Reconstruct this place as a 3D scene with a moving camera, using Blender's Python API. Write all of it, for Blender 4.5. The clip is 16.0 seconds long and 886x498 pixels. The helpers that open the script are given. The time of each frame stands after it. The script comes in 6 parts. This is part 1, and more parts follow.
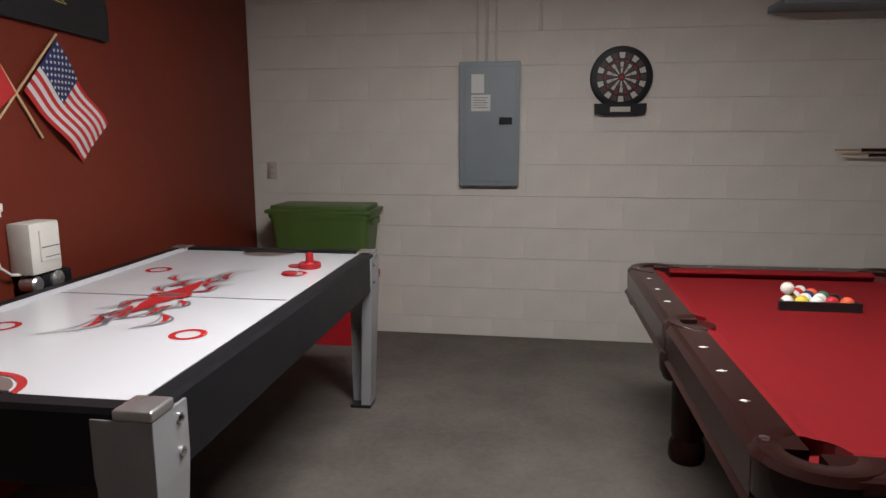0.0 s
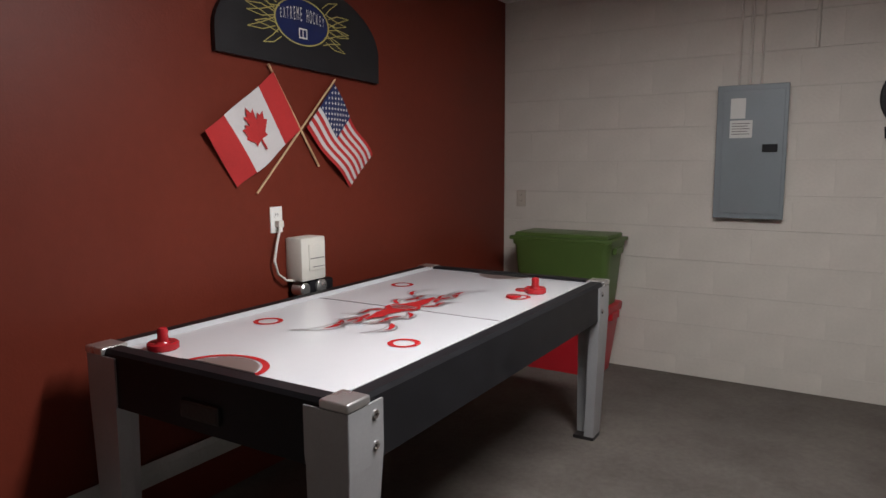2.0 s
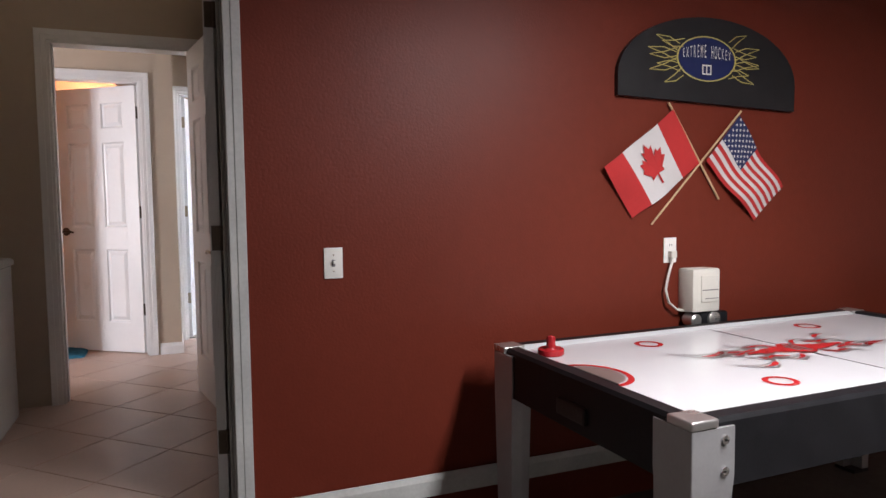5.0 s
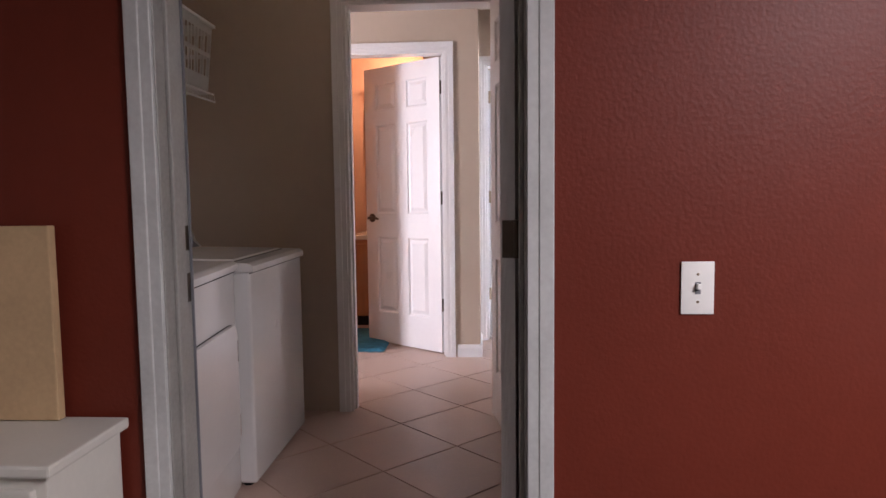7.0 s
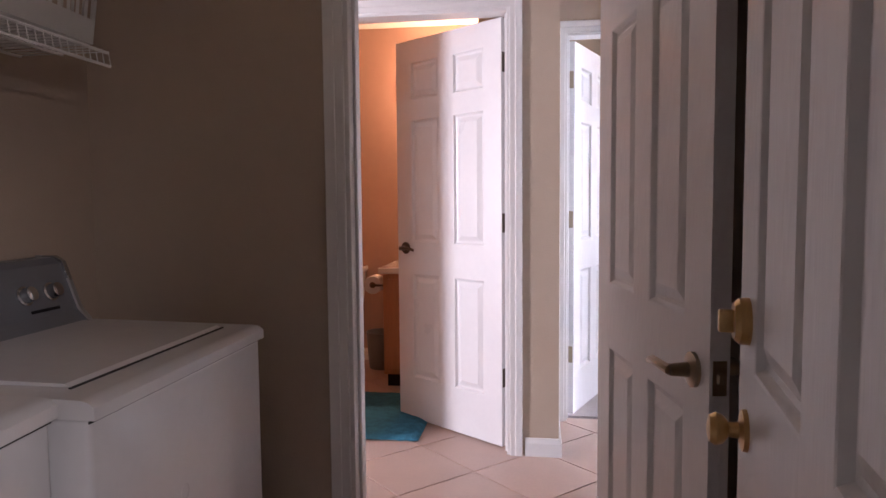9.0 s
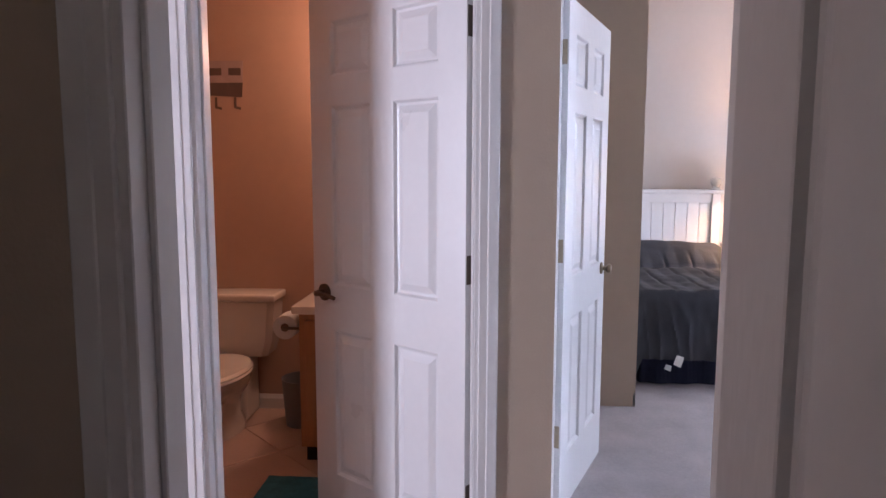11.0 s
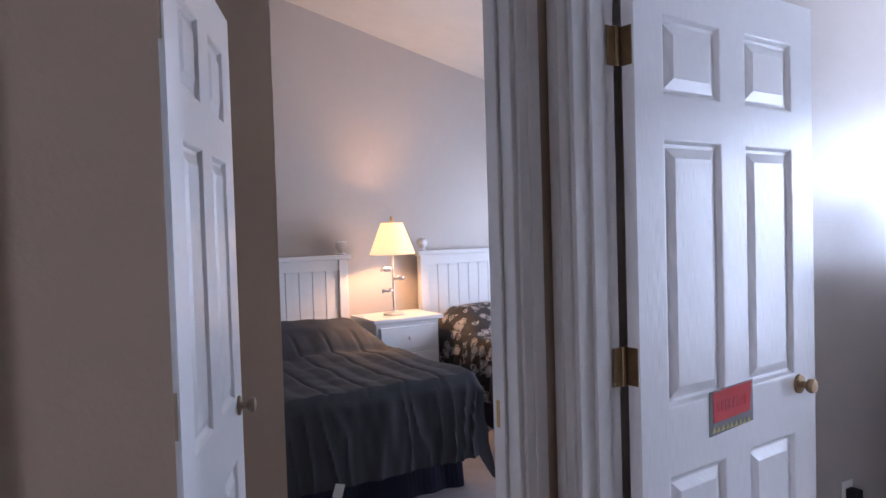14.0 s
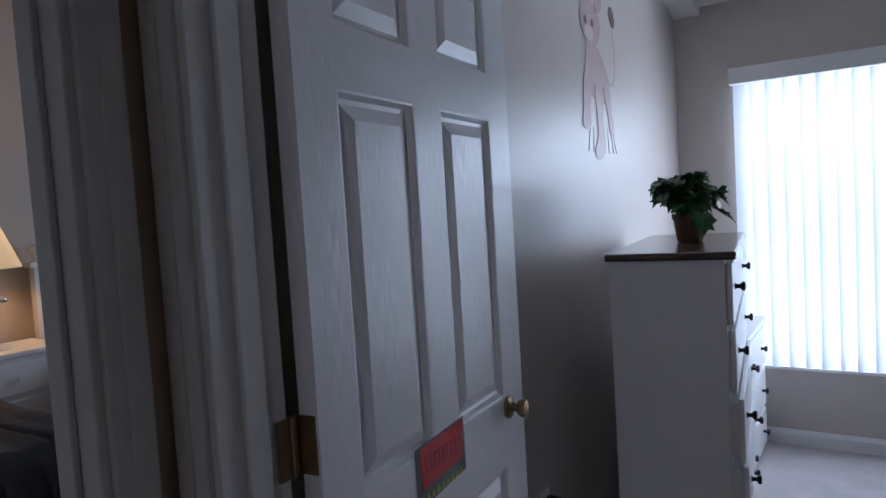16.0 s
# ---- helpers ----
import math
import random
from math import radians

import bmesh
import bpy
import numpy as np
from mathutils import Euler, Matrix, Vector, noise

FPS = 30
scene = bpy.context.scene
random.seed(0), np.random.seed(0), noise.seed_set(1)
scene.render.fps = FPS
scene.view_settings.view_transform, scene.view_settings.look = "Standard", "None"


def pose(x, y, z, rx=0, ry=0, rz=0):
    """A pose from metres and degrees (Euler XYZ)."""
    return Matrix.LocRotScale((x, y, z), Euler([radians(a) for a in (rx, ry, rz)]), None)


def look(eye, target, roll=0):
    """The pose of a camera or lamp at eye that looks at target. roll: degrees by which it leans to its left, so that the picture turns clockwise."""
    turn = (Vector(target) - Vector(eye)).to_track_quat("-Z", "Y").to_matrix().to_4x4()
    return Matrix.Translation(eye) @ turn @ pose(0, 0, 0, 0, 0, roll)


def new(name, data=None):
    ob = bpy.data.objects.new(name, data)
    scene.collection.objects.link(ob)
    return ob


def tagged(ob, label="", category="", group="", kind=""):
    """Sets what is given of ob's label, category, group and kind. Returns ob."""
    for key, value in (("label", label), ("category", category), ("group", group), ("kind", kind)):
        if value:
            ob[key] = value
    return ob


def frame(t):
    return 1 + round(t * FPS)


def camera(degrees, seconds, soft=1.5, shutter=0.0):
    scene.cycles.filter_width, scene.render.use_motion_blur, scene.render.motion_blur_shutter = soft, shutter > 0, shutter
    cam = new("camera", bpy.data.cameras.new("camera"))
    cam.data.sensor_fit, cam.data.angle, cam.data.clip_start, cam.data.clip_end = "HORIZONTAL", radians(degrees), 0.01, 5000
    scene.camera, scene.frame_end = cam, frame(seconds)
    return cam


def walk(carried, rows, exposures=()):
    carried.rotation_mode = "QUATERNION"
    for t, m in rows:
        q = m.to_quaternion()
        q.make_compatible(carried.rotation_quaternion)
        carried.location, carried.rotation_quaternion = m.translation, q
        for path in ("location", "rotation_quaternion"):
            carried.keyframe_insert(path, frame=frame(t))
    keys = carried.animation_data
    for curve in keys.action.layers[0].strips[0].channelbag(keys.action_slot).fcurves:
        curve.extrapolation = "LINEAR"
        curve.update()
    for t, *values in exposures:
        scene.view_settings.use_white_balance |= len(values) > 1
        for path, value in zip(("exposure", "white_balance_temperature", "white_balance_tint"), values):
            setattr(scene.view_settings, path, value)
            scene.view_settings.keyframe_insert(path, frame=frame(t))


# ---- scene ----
cam = camera(66.6, 16.0)
PATH = [
    (0, (1.984, -0.589, 1.14), (1.676, 1.357, 0.799), -0.1),
    (0.5, (2.017, -0.555, 1.135), (1.497, 1.348, 0.807), -0.4),
    (1, (2.078, -0.511, 1.131), (1.352, 1.327, 0.828), -0.3),
    (1.5, (2.124, -0.51, 1.126), (1.202, 1.243, 0.85), -0.5),
    (2, (2.182, -0.559, 1.135), (1.128, 1.122, 0.882), -0.3),
    (2.5, (2.244, -0.593, 1.128), (1.072, 1.011, 0.896), -0.1),
    (3, (2.299, -0.575, 1.128), (0.996, 0.925, 0.898), -0.2),
    (3.5, (2.364, -0.543, 1.115), (0.887, 0.789, 0.901), -0.4),
    (4, (2.425, -0.537, 1.115), (0.798, 0.611, 0.931), -0.3),
    (4.5, (2.455, -0.545, 1.115), (0.703, 0.407, 0.96), -0.4),
    (5, (2.448, -0.551, 1.114), (0.597, 0.196, 0.981), -0.7),
    (5.2, (2.424, -0.541, 1.11), (0.547, 0.137, 0.981), -0.8),
    (7.3, (1.238, -0.448, 1.111), (-0.746, -0.634, 0.943), -0.5),
    (7.5, (1.081, -0.465, 1.121), (-0.902, -0.663, 0.952), -0.4),
    (8, (0.727, -0.496, 1.126), (-1.247, -0.762, 0.948), -0.9),
    (8.5, (0.362, -0.524, 1.162), (-1.594, -0.901, 0.988), -1.0),
    (9, (0.041, -0.593, 1.184), (-1.934, -0.874, 1.043), -0.5),
    (9.2, (-0.06, -0.616, 1.189), (-2.038, -0.882, 1.057), -0.6),
    (11.3, (-1.269, -0.704, 1.389), (-3.253, -0.805, 1.161), 0.1),
    (11.5, (-1.395, -0.685, 1.367), (-3.382, -0.759, 1.155), -0.2),
    (12, (-1.667, -0.661, 1.396), (-3.66, -0.657, 1.228), -0.4),
    (12.5, (-1.878, -0.678, 1.4), (-3.85, -0.377, 1.268), -0.4),
    (13, (-2.008, -0.694, 1.409), (-3.914, -0.094, 1.318), -0.8),
    (13.5, (-2.178, -0.649, 1.41), (-4.005, 0.163, 1.338), -1.5),
    (14, (-2.333, -0.598, 1.418), (-4.064, 0.403, 1.355), -1.7),
    (14.5, (-2.506, -0.561, 1.419), (-4.083, 0.667, 1.349), -1.7),
    (15, (-2.612, -0.491, 1.42), (-3.973, 0.971, 1.317), -2.2),
    (15.5, (-2.697, -0.293, 1.416), (-3.887, 1.31, 1.295), -2.9),
    (16, (-2.753, -0.145, 1.421), (-3.839, 1.53, 1.296), -3.5),
]
EXPOSURES = [(0.0, 0.24, 6200, 9), (1.5, 0.18, 6200, 9), (3.5, 0.42, 6200, 9), (5.2, 0.65, 6200, 13), (7.5, 1.00, 6200, 22), (8.2, 1.10, 6250, 22), (9.2, 0.78, 5950, 24), (11.5, 0.15, 5500, 20), (13.0, -0.36, 5450, 21), (14.0, -0.62, 5400, 20), (14.5, -0.87, 5400, 18), (15.5, -1.86, 5450, 14), (16.0, -2.33, 5450, 12)]
walk(cam, [(t, look(eye, target, roll)) for t, eye, target, roll in PATH], EXPOSURES)


# ---- light ----
FLOOR_G = -0.20      # garage slab lies one step below the house floor
CEIL_G = 2.22
CEIL = 2.44

world = bpy.data.worlds.new("sky")
scene.world = world
world.use_nodes = True
_wn = world.node_tree.nodes
_sky = _wn.new("ShaderNodeTexSky")
_sky.sky_type = "NISHITA"
_sky.sun_disc = False
_sky.sun_elevation = radians(50)
_sky.sun_rotation = radians(150)
world.node_tree.links.new(_sky.outputs[0], _wn["Background"].inputs[0])
_wn["Background"].inputs[1].default_value = 0.12


def area_lamp(name, at, target, sx, sy, watts, colour):
    d = bpy.data.lights.new(name, "AREA")
    d.shape, d.size, d.size_y, d.energy, d.color = "RECTANGLE", sx, sy, watts, colour
    ob = new(name, d)
    ob.matrix_basis = look(at, target)
    return ob


def point_lamp(name, at, watts, colour, radius):
    d = bpy.data.lights.new(name, "POINT")
    d.energy, d.color, d.shadow_soft_size = watts, colour, radius
    ob = new(name, d)
    ob.location = at
    return ob


sun = bpy.data.lights.new("sun", "SUN")
sun.energy, sun.angle, sun.color = 2.0, radians(0.5), (1.0, 0.95, 0.88)
sun_ob = new("sun", sun)
sun_ob.matrix_basis = look((0, 0, 30), (6, -14, 0))

# daylight standing in the window openings
area_lamp("window_light", (-2.55, 3.98, 1.22), (-2.55, 0, 1.0), 1.6, 1.45, 370, (0.86, 0.93, 1.0))
area_lamp("window_light", (-5.35, 3.98, 1.3), (-5.35, 0, 0.8), 1.5, 1.3, 92, (0.88, 0.94, 1.0))
area_lamp("window_light", (-1.27, -4.62, 1.3), (-3.2, 0.0, 1.0), 0.62, 1.7, 82, (0.97, 0.95, 0.98))
# lamps of the place, plus an added fill in the laundry
area_lamp("garage_tube", (1.95, 1.20, CEIL_G - 0.075), (1.95, 1.20, 0), 1.1, 0.22, 64, (1.0, 0.95, 0.91))
point_lamp("bedside_bulb", (-6.90, 1.605, 1.36), 62, (1.0, 0.52, 0.19), 0.04)
point_lamp("laundry_fill", (-1.0, -1.05, CEIL - 0.14), 1.6, (1.0, 0.80, 0.60), 0.09)
point_lamp("vanity_bulb", (-4.70, -1.2, 2.02), 20, (1.0, 0.54, 0.30), 0.05)

# ---- materials ----


def mat(name, colour, rough=0.5, metal=0.0, vary=0.08, scale=6.0, bump=0.0, bump_scale=80.0, coat=0.0, spec=0.5, stretch=(1, 1, 1), per_object=0.0):
    """Principled paint with colour variation at two scales and fine relief."""
    m = bpy.data.materials.new(name)
    m.use_nodes = True
    nt = m.node_tree
    n, l = nt.nodes, nt.links
    b = n["Principled BSDF"]
    b.inputs["Roughness"].default_value = rough
    b.inputs["Metallic"].default_value = metal
    b.inputs["Specular IOR Level"].default_value = spec
    if coat:
        b.inputs["Coat Weight"].default_value = coat
        b.inputs["Coat Roughness"].default_value = 0.12
    tc = n.new("ShaderNodeTexCoord")
    mp = n.new("ShaderNodeMapping")
    mp.inputs["Scale"].default_value = stretch
    l.new(tc.outputs["Object"], mp.inputs[0])
    n1 = n.new("ShaderNodeTexNoise")
    n1.inputs["Scale"].default_value = scale
    n1.inputs["Detail"].default_value = 5
    n2 = n.new("ShaderNodeTexNoise")
    n2.inputs["Scale"].default_value = scale * 14
    n2.inputs["Detail"].default_value = 3
    l.new(mp.outputs[0], n1.inputs[0])
    l.new(mp.outputs[0], n2.inputs[0])
    mx = n.new("ShaderNodeMath")
    mx.operation = "MULTIPLY_ADD"
    l.new(n2.outputs[0], mx.inputs[0])
    mx.inputs[1].default_value = 0.45
    l.new(n1.outputs[0], mx.inputs[2])
    rp = n.new("ShaderNodeValToRGB")
    lo = [max(0, c * (1 - vary)) for c in colour]
    hi = [min(1, c * (1 + vary)) for c in colour]
    rp.color_ramp.elements[0].position, rp.color_ramp.elements[1].position = 0.45, 1.0
    rp.color_ramp.elements[0].color = (*lo, 1)
    rp.color_ramp.elements[1].color = (*hi, 1)
    l.new(mx.outputs[0], rp.inputs[0])
    out = rp.outputs[0]
    if per_object:
        oi = n.new("ShaderNodeObjectInfo")
        hs = n.new("ShaderNodeHueSaturation")
        mr = n.new("ShaderNodeMapRange")
        mr.inputs["To Min"].default_value, mr.inputs["To Max"].default_value = 1 - per_object, 1 + per_object
        l.new(oi.outputs["Random"], mr.inputs[0])
        l.new(mr.outputs[0], hs.inputs["Value"])
        l.new(out, hs.inputs["Color"])
        out = hs.outputs[0]
    l.new(out, b.inputs["Base Color"])
    rr = n.new("ShaderNodeMapRange")
    rr.inputs["To Min"].default_value, rr.inputs["To Max"].default_value = max(0.02, rough - 0.07), min(1, rough + 0.07)
    l.new(n1.outputs[0], rr.inputs[0])
    l.new(rr.outputs[0], b.inputs["Roughness"])
    if bump:
        nb = n.new("ShaderNodeTexNoise")
        nb.inputs["Scale"].default_value = bump_scale
        nb.inputs["Detail"].default_value = 4
        l.new(mp.outputs[0], nb.inputs[0])
        bp = n.new("ShaderNodeBump")
        bp.inputs["Strength"].default_value = min(1, bump)
        bp.inputs["Distance"].default_value = 0.004
        l.new(nb.outputs[0], bp.inputs["Height"])
        l.new(bp.outputs[0], b.inputs["Normal"])
    return m


def glow(name, colour, strength):
    m = bpy.data.materials.new(name)
    m.use_nodes = True
    b = m.node_tree.nodes["Principled BSDF"]
    b.inputs["Base Color"].default_value = (*colour, 1)
    b.inputs["Emission Color"].default_value = (*colour, 1)
    b.inputs["Emission Strength"].default_value = strength
    return m


def grain(m, scale=4.5, strength=0.5):
    """Embossed wood grain running along z on a moulded door."""
    n, l = m.node_tree.nodes, m.node_tree.links
    b = n["Principled BSDF"]
    tc = n.new("ShaderNodeTexCoord")
    mp = n.new("ShaderNodeMapping")
    mp.inputs["Scale"].default_value = (13, 13, 0.75)
    l.new(tc.outputs["Object"], mp.inputs[0])
    w = n.new("ShaderNodeTexWave")
    w.wave_type = "RINGS"
    w.inputs["Scale"].default_value = scale
    w.inputs["Distortion"].default_value = 3.5
    w.inputs["Detail"].default_value = 3
    w.inputs["Detail Scale"].default_value = 0.8
    l.new(mp.outputs[0], w.inputs[0])
    bp = n.new("ShaderNodeBump")
    bp.inputs["Strength"].default_value = strength
    bp.inputs["Distance"].default_value = 0.0011
    l.new(w.outputs[0], bp.inputs["Height"])
    l.new(bp.outputs[0], b.inputs["Normal"])
    return m


M = {}
M["red"] = mat("red_wall_paint", (0.137, 0.0235, 0.0125), 0.47, spec=0.22, vary=0.10, scale=1.5, bump=0.22, bump_scale=95)
M["block"] = mat("painted_block", (0.56, 0.52, 0.47), 0.62, vary=0.07, scale=4, bump=0.35, bump_scale=60, per_object=0.012)
M["mortar"] = mat("painted_mortar", (0.55, 0.51, 0.46), 0.8, vary=0.1, bump=0.3)
M["tan"] = mat("tan_wall_paint", (0.49, 0.395, 0.305), 0.55, vary=0.05, scale=1.3, bump=0.18, bump_scale=140)
M["bath"] = mat("bath_wall_paint", (0.47, 0.315, 0.235), 0.5, vary=0.05, scale=1.3, bump=0.18, bump_scale=140)
M["lilac"] = mat("satin_wall_paint", (0.51, 0.455, 0.415), 0.34, vary=0.04, scale=1.3, bump=0.22, bump_scale=130)
M["ceil"] = mat("ceiling_paint", (0.72, 0.70, 0.67), 0.85, vary=0.04, bump=0.4, bump_scale=50)
M["trim"] = mat("white_trim_paint", (0.76, 0.75, 0.74), 0.32, vary=0.04, scale=3)
M["trim_old"] = mat("scuffed_trim_paint", (0.50, 0.51, 0.50), 0.4, vary=0.16, scale=5, bump=0.15, bump_scale=40)
# garage door frame: uneven grey, darker than its casing
M["frame_grey"] = mat("dark_grey_frame_paint", (0.30, 0.29, 0.27), 0.5, vary=0.22, scale=6, bump=0.15, bump_scale=40)
M["door"] = grain(mat("white_door_paint", (0.74, 0.73, 0.73), 0.30, vary=0.03, scale=3), 4.5, 0.45)
M["carpet_g"] = mat("garage_carpet", (0.125, 0.108, 0.097), 0.95, vary=0.25, scale=3, bump=0.9, bump_scale=420, spec=0.1)
M["carpet"] = mat("pale_carpet", (0.46, 0.42, 0.42), 0.95, vary=0.14, scale=5, bump=1.0, bump_scale=300, spec=0.1)
M["tile"] = mat("ceramic_tile", (0.49, 0.355, 0.295), 0.40, spec=0.35, vary=0.07, scale=5, bump=0.05, bump_scale=30, per_object=0.05)
M["grout"] = mat("grout", (0.41, 0.30, 0.25), 0.9, vary=0.15, scale=20)
M["black"] = mat("black_laminate", (0.011, 0.011, 0.013), 0.45, spec=0.18, vary=0.25, scale=10, bump=0.1, bump_scale=200)
M["silver"] = mat("silver_laminate", (0.36, 0.36, 0.37), 0.36, metal=0.35, vary=0.08, scale=8)
M["cap"] = mat("satin_alloy", (0.62, 0.61, 0.60), 0.28, metal=0.85, vary=0.06)
M["chrome"] = mat("chrome", (0.75, 0.75, 0.75), 0.12, metal=1.0, vary=0.04)
M["play"] = mat("white_playfield", (0.68, 0.69, 0.72), 0.16, vary=0.015, scale=2, coat=0.4)
M["strip"] = mat("pale_rail_plastic", (0.50, 0.51, 0.53), 0.35, vary=0.04)
M["inkred"] = mat("red_ink", (0.45, 0.025, 0.028), 0.25, vary=0.06)
M["inkgrey"] = mat("grey_ink", (0.12, 0.11, 0.11), 0.3, vary=0.06)
M["inkbrown"] = mat("goal_ink", (0.17, 0.13, 0.12), 0.3, vary=0.06)
M["redplastic"] = mat("red_plastic", (0.36, 0.015, 0.02), 0.25, vary=0.05)
M["green"] = mat("green_tote_plastic", (0.068, 0.115, 0.026), 0.42, vary=0.08, scale=6)
M["redtote"] = mat("red_tote_plastic", (0.40, 0.012, 0.02), 0.4, vary=0.08, scale=6)
M["felt"] = mat("red_felt", (0.150, 0.007, 0.009), 0.92, vary=0.09, scale=9, bump=0.3, bump_scale=600, spec=0.1)
M["mahog"] = mat("mahogany", (0.021, 0.0065, 0.0055), 0.24, vary=0.35, scale=7, stretch=(1, 0.15, 1), coat=0.04, spec=0.20)
M["redlining"] = mat("red_pocket_lining", (0.10, 0.010, 0.010), 0.6, vary=0.15, scale=12)
M["bag"] = mat("brown_leather", (0.022, 0.009, 0.007), 0.5, vary=0.25, scale=16, bump=0.3)
M["bone"] = mat("pearl_inlay", (0.48, 0.46, 0.42), 0.25, vary=0.04)
M["leather"] = mat("black_leather", (0.012, 0.010, 0.010), 0.5, vary=0.2, bump=0.3)
M["steelgrey"] = mat("grey_enamel", (0.19, 0.215, 0.235), 0.42, metal=0.1, vary=0.06, scale=4)
M["paper"] = mat("label_paper", (0.62, 0.62, 0.60), 0.7, vary=0.05)
M["plate"] = mat("white_plate", (0.78, 0.77, 0.74), 0.3, vary=0.03)
M["platetan"] = mat("tan_plate", (0.44, 0.39, 0.33), 0.4, vary=0.03)
M["offwhite"] = mat("off_white_plastic", (0.66, 0.64, 0.58), 0.4, vary=0.05)
M["enamel"] = mat("white_enamel", (0.68, 0.665, 0.655), 0.20, vary=0.03, scale=3, coat=0.35)
M["greyplastic"] = mat("grey_plastic", (0.16, 0.165, 0.18), 0.36, vary=0.06)
M["darkgap"] = mat("dark_gap", (0.03, 0.028, 0.026), 0.7)
M["brass"] = mat("brass", (0.55, 0.37, 0.16), 0.3, metal=1.0, vary=0.12, scale=20)
M["bronze"] = mat("dark_bronze", (0.11, 0.085, 0.065), 0.38, metal=0.9, vary=0.2, scale=20)
M["gilt"] = mat("aged_gilt_metal", (0.26, 0.18, 0.095), 0.42, metal=0.9, vary=0.25, scale=25)
M["darkred"] = mat("dark_red_plastic", (0.035, 0.010, 0.009), 0.45, vary=0.1)
M["nickel"] = mat("satin_nickel", (0.34, 0.27, 0.19), 0.34, metal=1.0, vary=0.08)
M["porcelain"] = mat("porcelain", (0.72, 0.68, 0.63), 0.12, vary=0.02, coat=0.5)
M["curtain"] = mat("shower_curtain_cloth", (0.60, 0.50, 0.45), 0.75, vary=0.06, scale=5, bump=0.2, bump_scale=300)
M["oak"] = mat("honey_oak", (0.42, 0.20, 0.085), 0.4, vary=0.2, scale=5, stretch=(1, 1, 0.12))
M["mat"] = mat("teal_bath_mat", (0.045, 0.18, 0.27), 0.95, vary=0.3, scale=30, bump=1.0, bump_scale=160, spec=0.1)
M["comf"] = mat("charcoal_comforter", (0.044, 0.047, 0.058), 0.70, vary=0.14, scale=7, bump=0.3, bump_scale=90, spec=0.3)
M["navy"] = mat("navy_bed_skirt", (0.012, 0.016, 0.045), 0.85, vary=0.2, bump=0.3)
M["whitewood"] = mat("white_furniture_paint", (0.74, 0.73, 0.73), 0.33, vary=0.04)
M["browntop"] = mat("dark_walnut_top", (0.055, 0.026, 0.018), 0.22, vary=0.3, scale=6, stretch=(1, 0.15, 1), coat=0.4)
M["knob"] = mat("dark_knob", (0.02, 0.016, 0.014), 0.3, metal=0.6, vary=0.1)
M["leaf"] = mat("ivy_leaf", (0.020, 0.085, 0.018), 0.4, vary=0.35, scale=14)
M["stem"] = mat("ivy_stem", (0.06, 0.07, 0.02), 0.6)
M["pot"] = mat("brown_pot", (0.15, 0.075, 0.045), 0.5, vary=0.2, scale=12)
M["decal"] = mat("faded_decal", (0.40, 0.30, 0.28), 0.45, vary=0.14, scale=12)
M["decalpale"] = mat("pale_decal", (0.50, 0.42, 0.38), 0.45, vary=0.08, scale=12)
M["decaldark"] = mat("dark_decal", (0.12, 0.08, 0.07), 0.5, vary=0.1)
M["boardblack"] = mat("black_board", (0.012, 0.012, 0.014), 0.42, vary=0.2, scale=14)
M["yellow"] = mat("yellow_ink", (0.42, 0.36, 0.11), 0.5)
M["blue"] = mat("blue_ink", (0.010, 0.018, 0.085), 0.4)
M["flagred"] = mat("flag_red", (0.42, 0.02, 0.02), 0.8, vary=0.1, bump=0.2, bump_scale=400)
M["flagwhite"] = mat("flag_white", (0.56, 0.54, 0.54), 0.8, vary=0.05, bump=0.2, bump_scale=400)
M["flagblue"] = mat("flag_blue", (0.012, 0.02, 0.085), 0.8, vary=0.1)
M["stick"] = mat("pale_wood_stick", (0.52, 0.36, 0.20), 0.5, vary=0.15)
M["lit_tube"] = glow("lit_tube", (1.0, 0.96, 0.92), 4.0)
M["outside"] = glow("bright_daylight", (0.92, 0.96, 1.0), 1.7)


def shade_material(name, colour, emit, strength, trans=0.5):
    m = bpy.data.materials.new(name)
    m.use_nodes = True
    n, l = m.node_tree.nodes, m.node_tree.links
    b = n["Principled BSDF"]
    b.inputs["Base Color"].default_value = (*colour, 1)
    b.inputs["Roughness"].default_value = 0.8
    b.inputs["Emission Color"].default_value = (*emit, 1)
    b.inputs["Emission Strength"].default_value = strength
    tr = n.new("ShaderNodeBsdfTranslucent")
    tr.inputs[0].default_value = (*colour, 1)
    mx = n.new("ShaderNodeMixShader")
    mx.inputs[0].default_value = trans
    l.new(b.outputs[0], mx.inputs[1])
    l.new(tr.outputs[0], mx.inputs[2])
    l.new(mx.outputs[0], n["Material Output"].inputs[0])
    return m


M["lampshade"] = shade_material("lit_lampshade", (0.86, 0.78, 0.62), (1.0, 0.68, 0.34), 1.5)
M["lampglass"] = shade_material("frosted_lamp_glass", (0.9, 0.88, 0.84), (1.0, 0.85, 0.68), 0.5, 0.7)
M["blind"] = shade_material("vinyl_blind", (0.84, 0.86, 0.90), (0.9, 0.95, 1.0), 0.0, 0.22)


def glass_material():
    m = bpy.data.materials.new("window_glass")
    m.use_nodes = True
    b = m.node_tree.nodes["Principled BSDF"]
    b.inputs["Roughness"].default_value = 0.02
    b.inputs["Transmission Weight"].default_value = 1.0
    b.inputs["IOR"].default_value = 1.45
    return m


